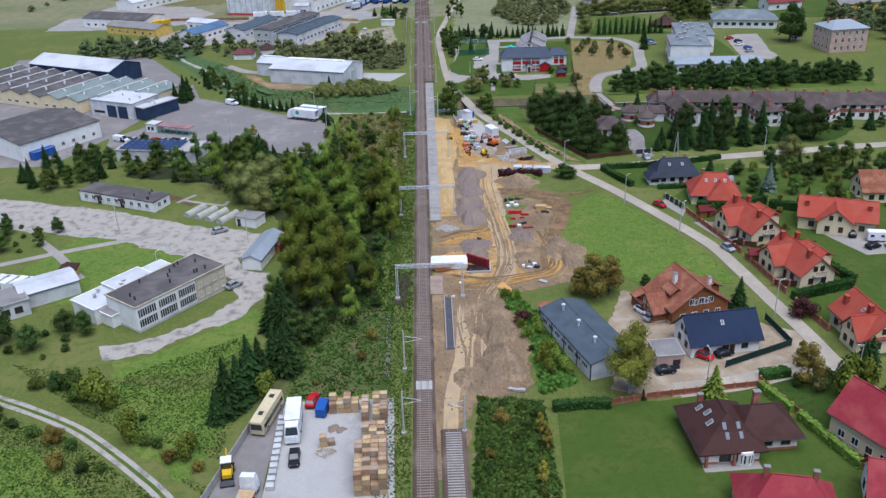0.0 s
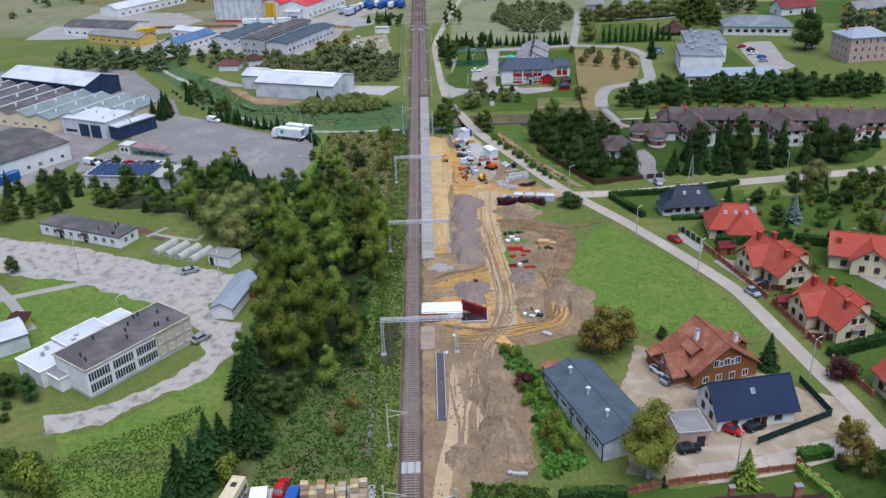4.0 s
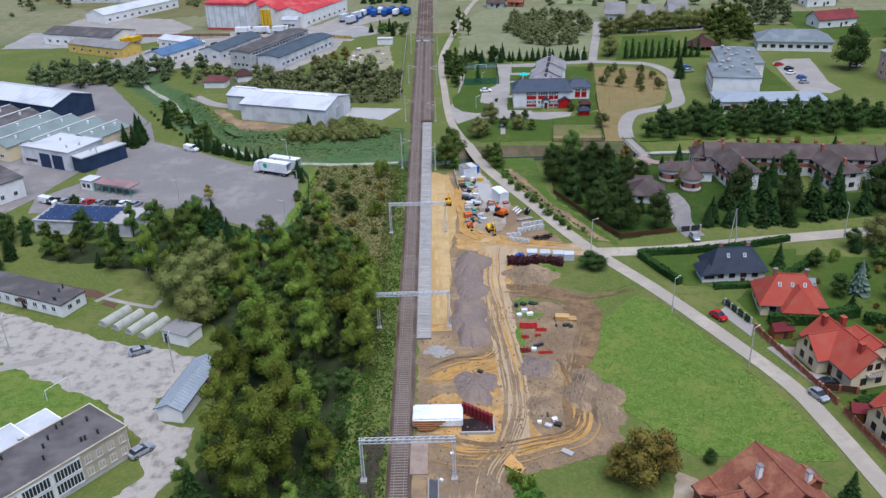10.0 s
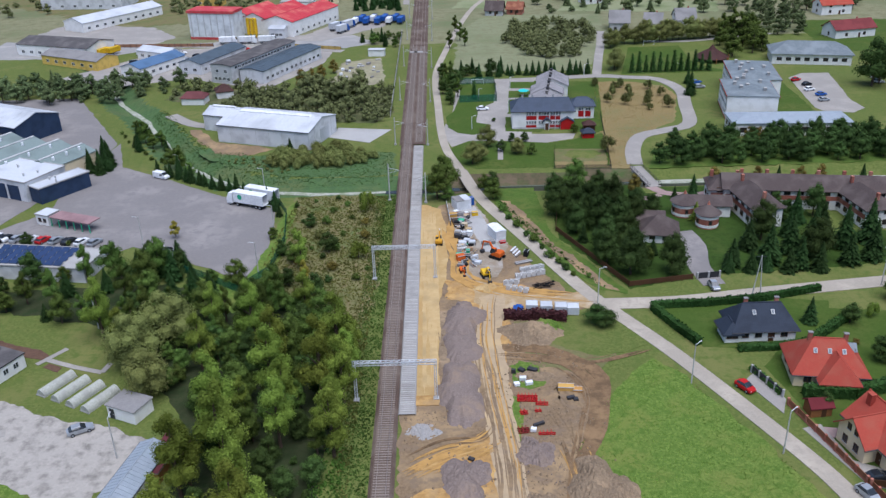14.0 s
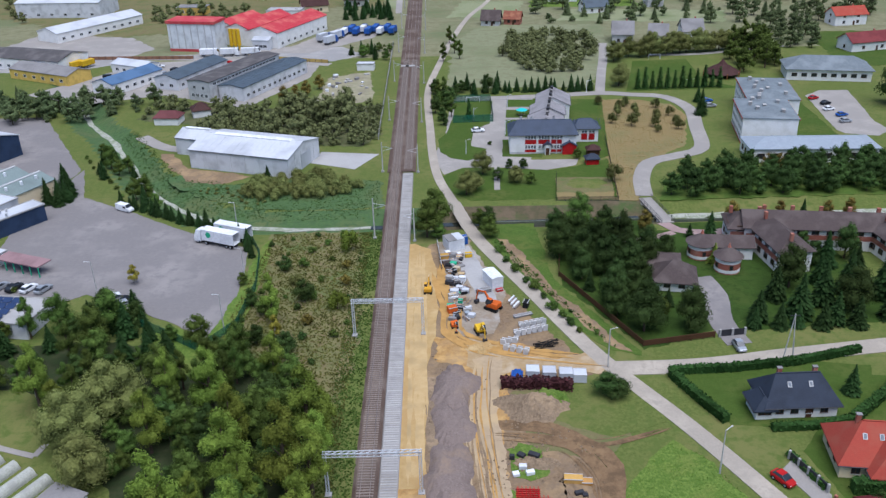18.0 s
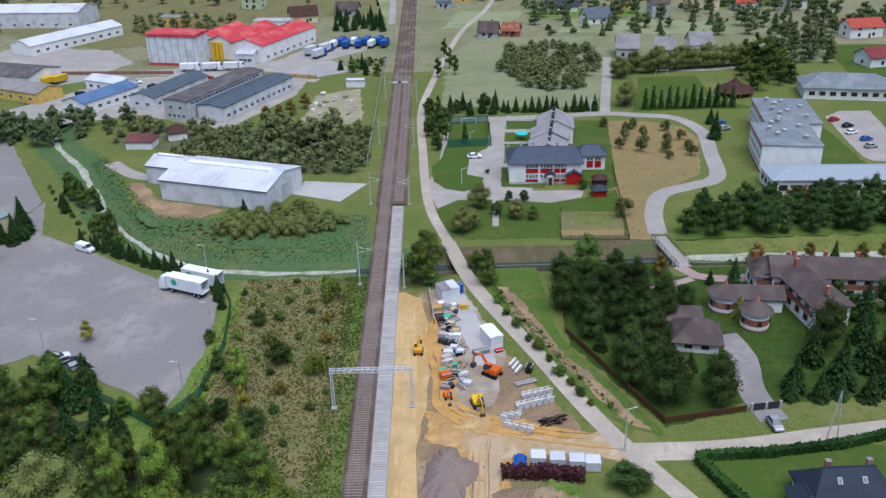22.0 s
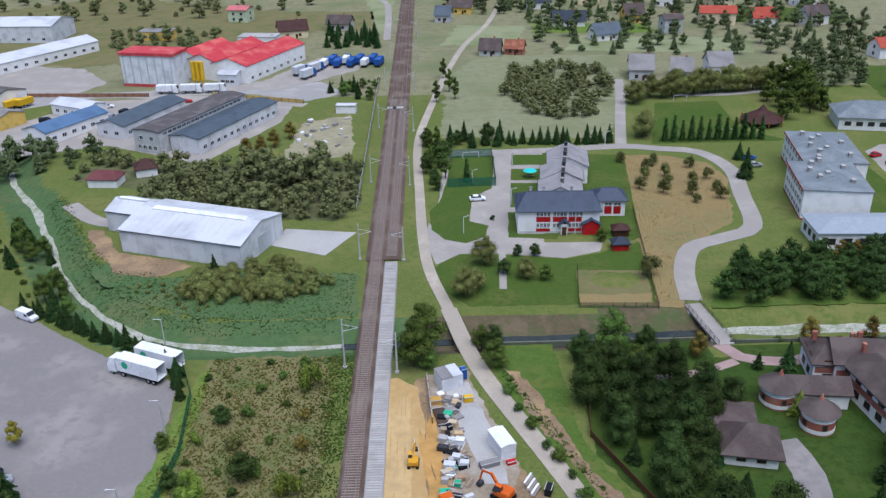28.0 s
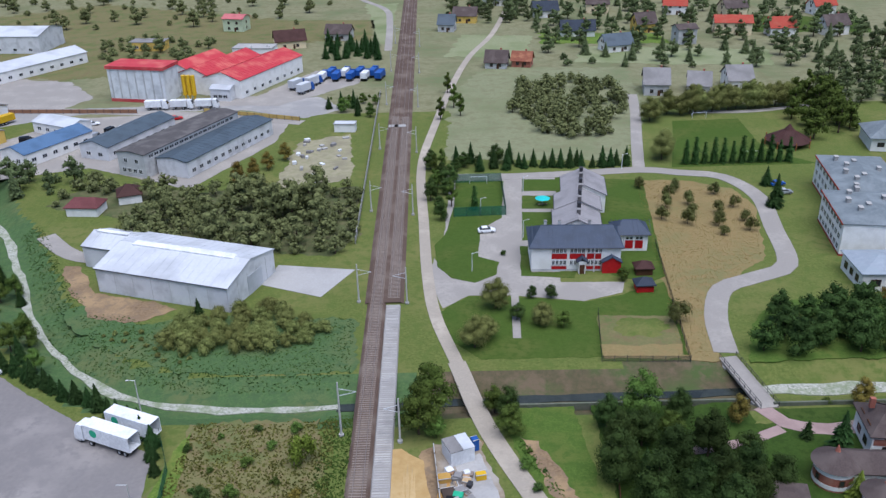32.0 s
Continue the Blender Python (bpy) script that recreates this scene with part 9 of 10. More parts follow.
for k, (x, y, m, l, w, h) in enumerate(((22, 207.5, WHITEP, 1.2, 0.8, 0.7), (20.8, 206, WHITEP, 1.0, 0.9, 0.5), (23, 206.2, WHITEP, 1.3, 0.8, 0.6), (24, 210.3, DARKMETAL, 1.8, 0.9, 0.6), (22, 210.4, DARKMETAL, 1.2, 0.9, 0.5), (20.5, 209.8, DARKMETAL, 0.8, 0.6, 0.8), (22.5, 193.0, WHITEP, 0.9, 0.8, 0.6), (23.5, 194.5, DARKMETAL, 2.0, 0.5, 0.5), (29.8, 201.6, DARKMETAL, 1.4, 0.7, 0.5), (30.6, 201.2, DARKMETAL, 0.8, 0.8, 0.4), (22.0, 172.5, DARKMETAL, 1.8, 1.0, 0.6), (23.8, 171.5, WHITEP, 0.9, 0.8, 0.5), (22.6, 170.0, GREYW, 1.2, 0.8, 0.4), (21.2, 171, WHITEP, 0.7, 0.6, 0.4), (24.2, 170.2, DARKMETAL, 1.2, 0.8, 0.5), (10.3, 183.5, WHITEP, 0.8, 0.7, 0.4), (12.0, 186.2, DARKMETAL, 1.0, 0.6, 0.4), (6.5, 163.5, WHITEP, 0.6, 0.5, 0.4), (4.8, 157.2, WHITEP, 0.5, 0.5, 0.5), (21.5, 186.2, WHITEP, 0.7, 0.6, 0.4), (14.6, 122.4, CONC, 1.2, 0.6, 0.5), (15.8, 122.3, CONC, 1.3, 0.7, 0.45), (13.8, 122.8, CONC, 0.8, 0.6, 0.4), (24.8, 163.2, CONC, 2.0, 1.0, 0.25))):
    boxes("site_debris", x, y, rnd.uniform(-40, 40), (l, w, h), m, "small site part lying on the churned earth", "debris", 0.12, "site debris", rim=False)
bm = bmesh.new()
for k in range(9):
    box(bm, -1.6 + 0.36 * k, -1.3 + 0.36 * k, -1.2, 1.4 - 0.12 * k, 0.02, 0.09)
solid("timber_deck", bm, mat("orange_ply", (0.58, 0.34, 0.12), (0.5, 0.28, 0.1)), "orange plywood boards on the grass bank", "boards").matrix_basis = pose(16.3, 160.2, 0.5, 0, 12, -35)

def clods(name, poly, count, lo, hi, material, label, seed):
    """Loose lumps of earth and stone over the ground, one mesh."""
    rnd = random.Random(seed)
    xs, ys = [p[0] for p in poly], [p[1] for p in poly]
    vs, fs = [], []
    for _ in range(count):
        x, y = rnd.uniform(min(xs), max(xs)), rnd.uniform(min(ys), max(ys))
        if not inside(x, y, poly) or noise.noise(Vector((x * 0.2, y * 0.2, seed))) < -0.05:
            continue
        s = lo + (hi - lo) * rnd.random() ** 3
        i = len(vs)
        a = rnd.uniform(0, 6.28)
        for k in range(4):
            vs.append((x + math.cos(a + k * 1.57) * s * rnd.uniform(0.6, 1.2), y + math.sin(a + k * 1.57) * s * rnd.uniform(0.6, 1.2), 0.02))
        vs.append((x, y, 0.12 + s * rnd.uniform(0.5, 0.9)))
        fs += [(i, i + 1, i + 4), (i + 1, i + 2, i + 4), (i + 2, i + 3, i + 4), (i + 3, i, i + 4)]
    tagged(new(name, raw_mesh(name, vs, fs, material)), label, "debris", kind="stuff")


clods("loose_clods", [(1, 101), (5, 100), (18, 123), (19, 140), (17, 158), (33, 163), (35, 190), (34, 212), (20, 230), (8, 240), (7, 205), (1, 197)], 9000, 0.08, 0.45, HEAP, "loose clods of earth over the site", 3)
clods("rubble", [(18, 168), (26, 166), (28, 196), (19, 210), (19, 190)], 500, 0.06, 0.3, HEAPGREY, "pale rubble scattered over earth", 4)

# store of pipes and boxes along the road
for k in range(4):
    t = boxes("wrapped_pallet", 26.0 + 2.9 * k - (0.5 if k == 3 else 0), 232.2 - 0.5 * k, -4, (2.4, 2.2, 1.7), mat("grey_film", (0.55, 0.58, 0.6), rough=0.4) if k == 0 else GREYSHEET, "film-wrapped grey pallet in a row", "pallet", 0.1, "row of wrapped pallets")
t = thing("pipe_stack", 23.2, 232.2, 82, "stack of blue and white plastic pipes", "pipes", z=0.1)
for k in range(7):
    bm = bmesh.new()
    beam(bm, (-1.5, -0.9 + 0.3 * k, 0.2), (1.5, -0.9 + 0.3 * k, 0.2), 0.16, 8)
    part("pipe", bm, WHITEP if k in (2, 4) else BLUEP, t)
for k in range(4):
    bm = bmesh.new()
    beam(bm, (-1.5, -0.5 + 0.3 * k, 0.48), (1.5, -0.5 + 0.3 * k, 0.48), 0.16, 8)
    part("pipe", bm, BLUEP, t)
hedge([(20.2, 229.4), (26, 229.2), (32.6, 228.2)], 1.5, 1.7, "dark red barberry hedge beside the pallets", PURPLE, 0.5, 20, size=0.4)
CASTCONC = mat("pale_cast_concrete", (0.56, 0.55, 0.53), (0.47, 0.46, 0.44), fine=3, coarse=0.6, bump=0.2)
for r, (a, b, n) in enumerate((((24.4, 246.4), (29.9, 248.2), 6), ((25.6, 249.2), (29.9, 250.6), 5), ((21.6, 243.4), (23.9, 243.9), 3), ((22.0, 241.4), (25.6, 239.9), 4))):
    for k in range(n):
        f = k / max(1, n - 1)
        t = thing("concrete_trough", a[0] + (b[0] - a[0]) * f, a[1] + (b[1] - a[1]) * f, 15 if r < 2 else -20, "pale concrete drain trough in a row", "trough", "rows of concrete troughs", 0.1)
        def tr(bm):
            box(bm, -0.46, 0.46, -0.75, 0.75, 0, 0.45)
            box(bm, -0.46, 0.46, -0.75, -0.55, 0.45, 1.25)
            box(bm, -0.46, 0.46, 0.55, 0.75, 0.45, 0.8)
        part("body", cached(("trough",), tr, CASTCONC), None, t)
bm = bmesh.new()
rnd = random.Random(21)
for k in range(70):
    x, y = rnd.uniform(-2.8, 2.2), rnd.uniform(-0.9, 0.9)
    beam(bm, (x, y, 0.1 + 0.008 * k), (x + rnd.uniform(0.3, 1.4), y + rnd.uniform(-0.6, 0.6), 0.12 + 0.008 * k), 0.06)
solid("scrap_cable", bm, BLACK, "heap of black cable and rubber scrap", "scrap", "stuff").matrix_basis = pose(29.6, 242.2, 0.1, 0, 0, 16)
# container, tent and machines
t = thing("site_container", 12.9, 285.9, 22, "white site container with grey flat roof", "container", z=0.1)
bm = bmesh.new()
box(bm, -2.0, 2.0, -1.9, 1.9, 0, 2.6)
part("body", bm, WHITEP, t)
bm = bmesh.new()
box(bm, -2.05, 0.1, -1.95, 1.95, 2.6, 2.72)
part("roof_sheet", bm, SHADEROOF, t)
bm = bmesh.new()
box(bm, 0.14, 2.05, -1.95, 1.95, 2.6, 2.72)
part("roof_sheet", bm, GREYSHEET, t)
for k in range(9):
    bm = bmesh.new()
    box(bm, -1.86 + 0.45 * k, -1.74 + 0.45 * k, -1.94, -1.9, 0.1, 2.5)
    part("rib", bm, WHITEP, t)
t = boxes("portable_toilet", 15.6, 287.6, 22, (1.1, 1.1, 2.2), BLUEP, "blue and white portable toilet cabin", "toilet", 0.1)
t = thing("storage_tent", 21.0, 267.5, 112, "white tarpaulin storage tent on a frame", "tent", z=0.1)
walls(t, 4.9, 2.6, 2.3, 0.25, WHITEP, name="canvas_wall")
roof_part(t, 4.9, 2.6, 2.3, 0.25, 0.06, 0, WHITEP, name="canvas_roof")
boxes("steel_sheet", 18.8, 263.6, 20, (3.2, 1.1, 0.9), SHADEROOF, "grey steel tank beside the tent", "tank", 0.1)
boxes("red_bundle", 22.2, 264.0, 20, (1.5, 0.8, 0.6), REDP, "red bundle beside the tent", "bundle", 0.1)
fence(10.0, 274.5, 9.0, 288, 1.3, GREYW, "rusty grey panel fence of the store", DARKMETAL, 2.7, wide=0.12)
excavator(20.4, 256.4, 142, ORANGE, "orange tracked excavator with lowered boom", s=0.85)
excavator(17.3, 247.5, -75, YELLOW, "yellow tracked excavator facing the heaps", s=0.7)
excavator(7.0, 264.3, 88, mat("amber_paint", (0.66, 0.34, 0.03), rough=0.45), "amber wheeled excavator on the sand", True, 0.66)
excavator(12.3, 249.8, -80, ORANGE, "small orange excavator among store goods", s=0.5)
boxes("concrete_mixer", 12.0, 255.6, 20, (1.9, 1.5, 1.4), ORANGE, "orange machine housing on the gravel", "machine", 0.1)
boxes("compressor", 16.2, 280.6, 10, (1.6, 1.0, 1.1), YELLOW, "yellow road compressor on the slab", "machine", 0.1)
boxes("digger_skip", 10.6, 280.4, 10, (2.0, 1.5, 0.9), mat("amber_skip", (0.5, 0.3, 0.08)), "ochre steel skip beside the fence", "skip", 0.1)
boxes("soil_bay", 11.6, 276, 12, (2.2, 4.6, 0.5), mat("dark_soil", (0.08, 0.06, 0.05)), "dark soil bay on the store ground", "bay", 0.1)
rnd = random.Random(33)
pal = [SHADEROOF, GREYSHEET, WHITEP, DARKMETAL, SHADEROOF, PALLET, BLACK, BLUEGREY, GREENP, PALLET, SLEEPOLD, CONC, DARKMETAL]
for k in range(92):
    f = rnd.random()
    y = 252 + 30 * f
    x = 11.3 + 0.2 * rnd.random() + rnd.uniform(0, 4.6) * (1 - 0.35 * f)
    if k % 4 == 3:
        t = thing("timber_pile", x, y, rnd.uniform(0, 180), "loose pile of boards and bars", "timber", "store goods", 0.12)
        for j in range(4):
            bm = bmesh.new()
            beam(bm, (-1.0 + rnd.uniform(-0.2, 0.2), 0.3 * j - 0.45, 0.12), (1.0 + rnd.uniform(-0.3, 0.3), 0.3 * j - 0.45 + rnd.uniform(-0.2, 0.2), 0.15 + 0.05 * (j % 3)), 0.09)
            part("board", bm, rnd.choice([PALLET, SLEEPOLD, SHADEROOF, GREYSHEET]), t)
    else:
        boxes("store_box", x, y, rnd.uniform(-30, 30), (rnd.uniform(0.7, 1.9), rnd.uniform(0.6, 1.3), rnd.uniform(0.3, 1.1)), rnd.choice(pal), "crate or machine part in the crowded store", "box", 0.11, "store goods", rim=k % 3 == 0)
for k in range(6):
    boxes("log_bundle", 24.4 + 0.2 * k, 260.2 - 0.6 * k, 60, (2.6, 0.35, 0.4), SLEEPOLD if k % 2 else WHITEP, "bundle of old sleepers beside the road", "sleepers", 0.1, "bundles beside the road", rim=False)
boxes("black_machine", 27.2, 257.2, 70, (1.8, 1.0, 1.3), BLACK, "black tarped machine beside the road", "machine", 0.1)
boxes("pipe_bundle", 26.2, 253.4, 20, (4.0, 0.8, 0.4), SHADEROOF, "bundle of grey drain pipes", "pipes", 0.1)

# village: fences, hedges, cars, lamps
for x, y, r in ((51.6, 205.3, 30), (60.9, 186, 30), (39.9, 234.4, 0), (100.5, 238.8, 90), (69.1, 145.1, 20), (48.1, 120.8, 100), (74.6, 121, 200)):
    lamp_post(x, y, 8.2, r)
t = thing("power_pole", 73.1, 235.7, 0, "double-leg concrete power pole", "pole")
for s in (-1, 1):
    bm = bmesh.new()
    beam(bm, (s * 0.9, 0, -0.2), (0, 0, 9.5), 0.14, 6, 0.09)
    part("leg", bm, CONCPOLE, t)
bm = bmesh.new()
beam(bm, (-0.9, 0, 9.2), (0.9, 0, 9.2), 0.07)
part("crossarm", bm, DARKMETAL, t)
fence(66.2, 198.5, 71.9, 174, 1.3, WOODF, "red-brown timber fence with brick piers", BRICK, 2.6, BRICK)
fence(72.2, 171.5, 74.9, 154.5, 1.3, WOODF, "red-brown timber fence with brick piers", BRICK, 2.6, BRICK)
fence(75.3, 150, 77.4, 139, 1.4, WOODF, "red-brown timber fence with brick piers", BRICK, 2.6, BRICK)
fence(63.2, 208.3, 66.0, 200.6, 1.5, DARKMETAL, "dark fence with pale stone piers", CONC, 2.0, wide=0.35)
fence(76.5, 176.8, 70.9, 178, 1.5, FRAMEB, "dark brown sliding yard gate", BRICK, 3.0, name="gate")
fence(73.5, 158, 80, 156.6, 1.5, FRAMEB, "dark brown sliding yard gate", BRICK, 3.0, name="gate")
fence(58.2, 122.6, 66.4, 96, 1.3, WOODF, "red-brown timber fence with brick piers", BRICK, 2.2, BRICK)
fence(39.4, 119.2, 57.6, 121.4, 1.2, WOODF, "red-brown timber fence along the lane", BRICK, 2.2, BRICK)
fence(30.4, 117.4, 39.0, 119.2, 1.2, WOODF, "red-brown timber fence along the lane", BRICK, 2.2, BRICK)
fence(68.2, 134, 53.6, 127.4, 1.6, mat("dark_green_screen", (0.02, 0.045, 0.04)), "dark green screen fence round a garden", DARKMETAL, 2.5, wide=0.1)
fence(68.2, 134, 66.8, 144, 1.6, mat("dark_green_screen_b", (0.02, 0.045, 0.04)), "dark green screen fence round a garden", DARKMETAL, 2.5, wide=0.1)
fence(38.8, 293, 35.6, 270, 1.4, FRAMEB, "dark brown board fence of the cloister", FRAMEB, 2.5, wide=0.14)
fence(35.6, 270, 47.8, 241, 1.4, FRAMEB, "dark brown board fence of the cloister", FRAMEB, 2.5, wide=0.14)
fence(47.8, 241, 62, 243.6, 1.4, FRAMEB, "dark brown board fence of the cloister", FRAMEB, 2.5, wide=0.14)
fence(63, 243.8, 68, 244.4, 1.5, DARKMETAL, "dark steel cloister gate between piers", CONC, 2.5, name="gate", solid_panel=False)
hedge([(20.5, 116.4), (26, 117), (30.4, 116.8)], 1.7, 1.3, "clipped dark green thuja hedge", L_THUJA)
hedge([(21, 85), (66, 86.5)], 1.7, 1.4, "clipped dark green thuja hedge at the lawn's edge", L_THUJA)
hedge([(57.6, 121), (60.4, 113.5)], 1.5, 1.1, "clipped bright green hedge beside a fence", leaf("bright_hedge", (0.11, 0.19, 0.045), (0.13, 0.21, 0.05), 0.05))
hedge([(61, 112), (65.4, 99)], 1.5, 1.1, "clipped bright green hedge beside a fence", CACHE.setdefault("bh", leaf("bright_hedge_b", (0.11, 0.19, 0.045), (0.13, 0.21, 0.05), 0.05)))
hedge([(58.8, 123.6), (64, 124.6)], 1.6, 2.0, "rounded dark green hedge at the lane", L_HEDGE)
hedge([(50.6, 231.4), (53.4, 224), (56.4, 217.6)], 1.6, 1.4, "clipped thuja hedge round a lawn", L_THUJA)
hedge([(50.6, 232), (62, 232.4), (74, 234), (87, 237.4)], 1.5, 1.1, "clipped thuja hedge along the road", L_THUJA)
hedge([(63.0, 215.4), (70, 215.6), (77, 217.2)], 1.2, 1.2, "tall clipped thuja hedge", L_THUJA)
hedge([(77, 217.2), (88, 226)], 1.5, 1.5, "tall clipped thuja hedge", L_THUJA)
hedge([(69.6, 200.8), (78, 200.2), (88, 203)], 2.2, 1.8, "tall dense clipped hedge", L_THUJA)
hedge([(74.6, 172.6), (82, 174.4), (87, 176)], 1.9, 1.6, "clipped dark green hedge between gardens", L_THUJA)
hedge([(75.4, 151.8), (82, 153.8), (90, 156.6)], 2.0, 1.6, "clipped dark green hedge between gardens", L_THUJA)
hedge([(89, 176), (87.5, 168), (91, 158)], 1.8, 1.5, "clipped dark green hedge between gardens", L_THUJA)
hedge([(88, 200), (96, 197), (112, 197.4)], 2.2, 1.6, "tall dark green hedge behind houses", L_THUJA)
hedge([(63.4, 209.2), (66, 201.2)], 1.0, 0.9, "low clipped hedge behind a fence", L_HEDGE)
hedge([(66, 96), (78, 92)], 1.6, 1.2, "clipped dark green thuja hedge", L_THUJA)
for x, y, r, m, l in ((60.4, 203.2, -60, REDP, "small red car parked beside the road"), (69.6, 176.1, -68, SILVER, "silver car parked on the verge"), (72.6, 179.6, 10, BLACKP, "black estate car in a driveway"), (65.4, 239.6, -85, SILVER, "grey car leaving the cloister gate"), (50.6, 131, -40, REDP, "red hatchback in front of a white house"), (54.6, 131.6, 20, BLACKP, "dark car beside a white house"), (42.4, 126.6, 10, BLACKP, "black car behind a brick store"), (43.2, 148.5, -60, WHITEP, "white vintage car beside the timber house"), (44.4, 145.6, 30, SILVER, "grey car beside the timber house"), (101, 181.5, 80, BLACKP, "blue-black car before garage doors"), (103, 174.6, 20, BLACKP, "black car on a paved drive"), (106.8, 174, 80, WHITEP, "white car on a paved drive")):
    car(x, y, r, m, l, 0.1, long=3.8)
cv = thing("caravan", 105.6, 178.3, -8, "white caravan with dark windows", "caravan", z=0.1)
bm = bmesh.new()
loft(bm, ((-2.4, 1.0, 0.5, 2.2, 0.9), (-2.2, 1.05, 0.4, 2.5, 1.0), (1.8, 1.05, 0.4, 2.5, 1.0), (2.4, 1.0, 0.5, 1.7, 0.95)))
part("body", bm, WHITEP, cv)
for k in (-1.4, 0.9):
    bm = bmesh.new()
    box(bm, k - 0.4, k + 0.4, -1.09, -1.03, 1.3, 1.9)
    part("window", bm, GLASS, cv)
wheels(cv, (0,), (-0.95, 0.95), 0.32)
for x, y, r in ((70.2, 196.2, 5), (74.4, 170.3, -10)):
    t = thing("garden_shed", x, y, r, "small dark red wooden garden shed", "shed", z=0)
    walls(t, 3.6, 2.6, 1.9, 0.9, WOODW)
    roof_part(t, 3.6, 2.6, 1.9, 0.9, 0.3, 0, mat("crimson_shingle", (0.16, 0.03, 0.035), course=0.15))
    door(t, 0.4, -1.3, 0, 0.8, 1.7, FRAMEB)
t = thing("solar_collector", 79.2, 207.6, -8, "flat solar collector on a red roof", "solar panel", z=5.6)
bm = bmesh.new()
box(bm, -1.2, 1.2, -0.9, 0.9, 0, 0.1)
part("panel", bm, mat_sky(), t, at=pose(0, -1.0, 0.25, 38))
bm = bmesh.new()
for k in range(4):
    box(bm, -1.0 + 0.6 * k, -0.94 + 0.6 * k, -1.6, -0.4, -0.6, 0.2)
part("mount", bm, DARKMETAL, t)
patch("driveway", [(61, 205.5), (64, 208.5), (66.4, 200), (64.6, 196)], 0.1, PAVER, "paved parking strip beside the road", "drive", jag=0)
patch("driveway", [(66.2, 192), (71, 178), (76, 177), (76, 181), (71, 184), (69.5, 193)], 0.09, PAVER, "paved strip before a fence", "drive", jag=0)
patch("driveway", [(68, 192.5), (74, 191.5), (74, 189.5), (69, 189.5)], 0.085, PINKPAV, "pink paved garden path", "drive", jag=0)
patch("driveway", [(95, 182.5), (112, 182), (112, 172), (100, 171)], 0.08, PAVER, "paved drive before garages", "drive", jag=0)
patch("driveway", [(74.5, 158), (80, 157), (80, 160), (75, 161.5)], 0.08, PINKPAV, "pink paved yard behind a gate", "drive", jag=0)
for u, (x, y) in enumerate(((95.5, 183.4), (100.6, 183.4))):
    t = thing("garage_door_panel", x, y, 0, "brown sectional garage door", "garage door", z=0.05)
    for k in range(4):
        bm = bmesh.new()
        box(bm, -1.4, 1.4, -0.06, 0.06, 0.03 + 0.52 * k, 0.53 + 0.52 * k)
        part("section", bm, WOODF, t)

# bridge over the stream
t = thing("footbridge", 64.9, 304.6, 98, "narrow concrete bridge with steel railings", "bridge", z=0.0)
bm = bmesh.new()
box(bm, -8, 8, -1.7, 1.7, -0.35, 0.14)
part("deck", bm, PAVER, t)
for s in (-1, 1):
    bm = bmesh.new()
    for z in (0.6, 1.1):
        beam(bm, (-8, s * 1.62, z), (8, s * 1.62, z), 0.05)
    part("handrail", bm, DARKMETAL, t)
    for k in range(9):
        bm = bmesh.new()
        beam(bm, (-8 + 2 * k, s * 1.62, 0), (-8 + 2 * k, s * 1.62, 1.1), 0.05)
        part("post", bm, DARKMETAL, t)
for x in (-5.6, 5.6):
    bm = bmesh.new()
    box(bm, x - 0.5, x + 0.5, -1.9, 1.9, -2.2, -0.35)
    part("abutment", bm, CONC, t)
bm = bmesh.new()
box(bm, 20, 63, 298.6, 299.0, -2.0, 0.5)
box(bm, 67, 130, 297.4, 297.8, -2.0, 0.5)
solid("canal_wall", bm, mat("mossy_wall", (0.1, 0.12, 0.08), (0.14, 0.14, 0.11), fine=1.5), "mossy dark retaining wall of the stream", "wall", "structure")

# school grounds
for x, y in ((31.1, 367.6), (33.9, 397), (17.9, 350.1), (21.5, 382.1), (45, 348.4), (64.2, 413)):
    lamp_post(x, y, 4.5, 0, 1, STEELW)
car(22.4, 371, 5, WHITEP, "white car parked on school drive", 0.11)
car(104, 397.4, 15, BLUEP, "dark blue car beside school trees", 0.11)
car(103.6, 391.4, 5, SILVER, "silver car beside school trees", 0.11)
car(172, 398, -10, SILVER, "silver car on the far car park", 0.0)
car(170, 392, -10, WHITEP, "white car on the far car park", 0.0)


def goal(x, y, rot):
    t = thing("football_goal", x, y, rot, "white tubular football goal", "goal", "goals", 0.05)
    for s in (-1, 1):
        bm = bmesh.new()
        beam(bm, (s * 2.4, 0, 0), (s * 2.4, 0, 2.1), 0.06)
        beam(bm, (s * 2.4, 0, 2.1), (s * 2.4, 1.2, 0), 0.04)
        part("post", bm, WHITEP, t)
    bm = bmesh.new()
    beam(bm, (-2.4, 0, 2.1), (2.4, 0, 2.1), 0.06)
    part("crossbar", bm, WHITEP, t)


goal(100, 460, 3)
goal(104, 420, 183)
goal(22, 404, 2)
goal(-64, 183, 60)
for a, b in (((14.5, 381), (28, 381.5)), ((28, 381.5), (28.4, 405.5)), ((28.4, 405.5), (14.5, 405))):
    fence(*a, *b, 2.6, PLASTICG, "tall dark green court fence", DARKMETAL, 3.4, solid_panel=False, wide=0.08)
fence(42.7, 329.8, 40.3, 312.1, 1.3, MESHW, "thin dark wire fence panel row", DARKMETAL, 2.5, solid_panel=False, wide=0.08)
fence(40.3, 312.1, 56.6, 311.3, 1.3, MESHW, "thin dark wire fence panel row", DARKMETAL, 2.5, solid_panel=False, wide=0.08)
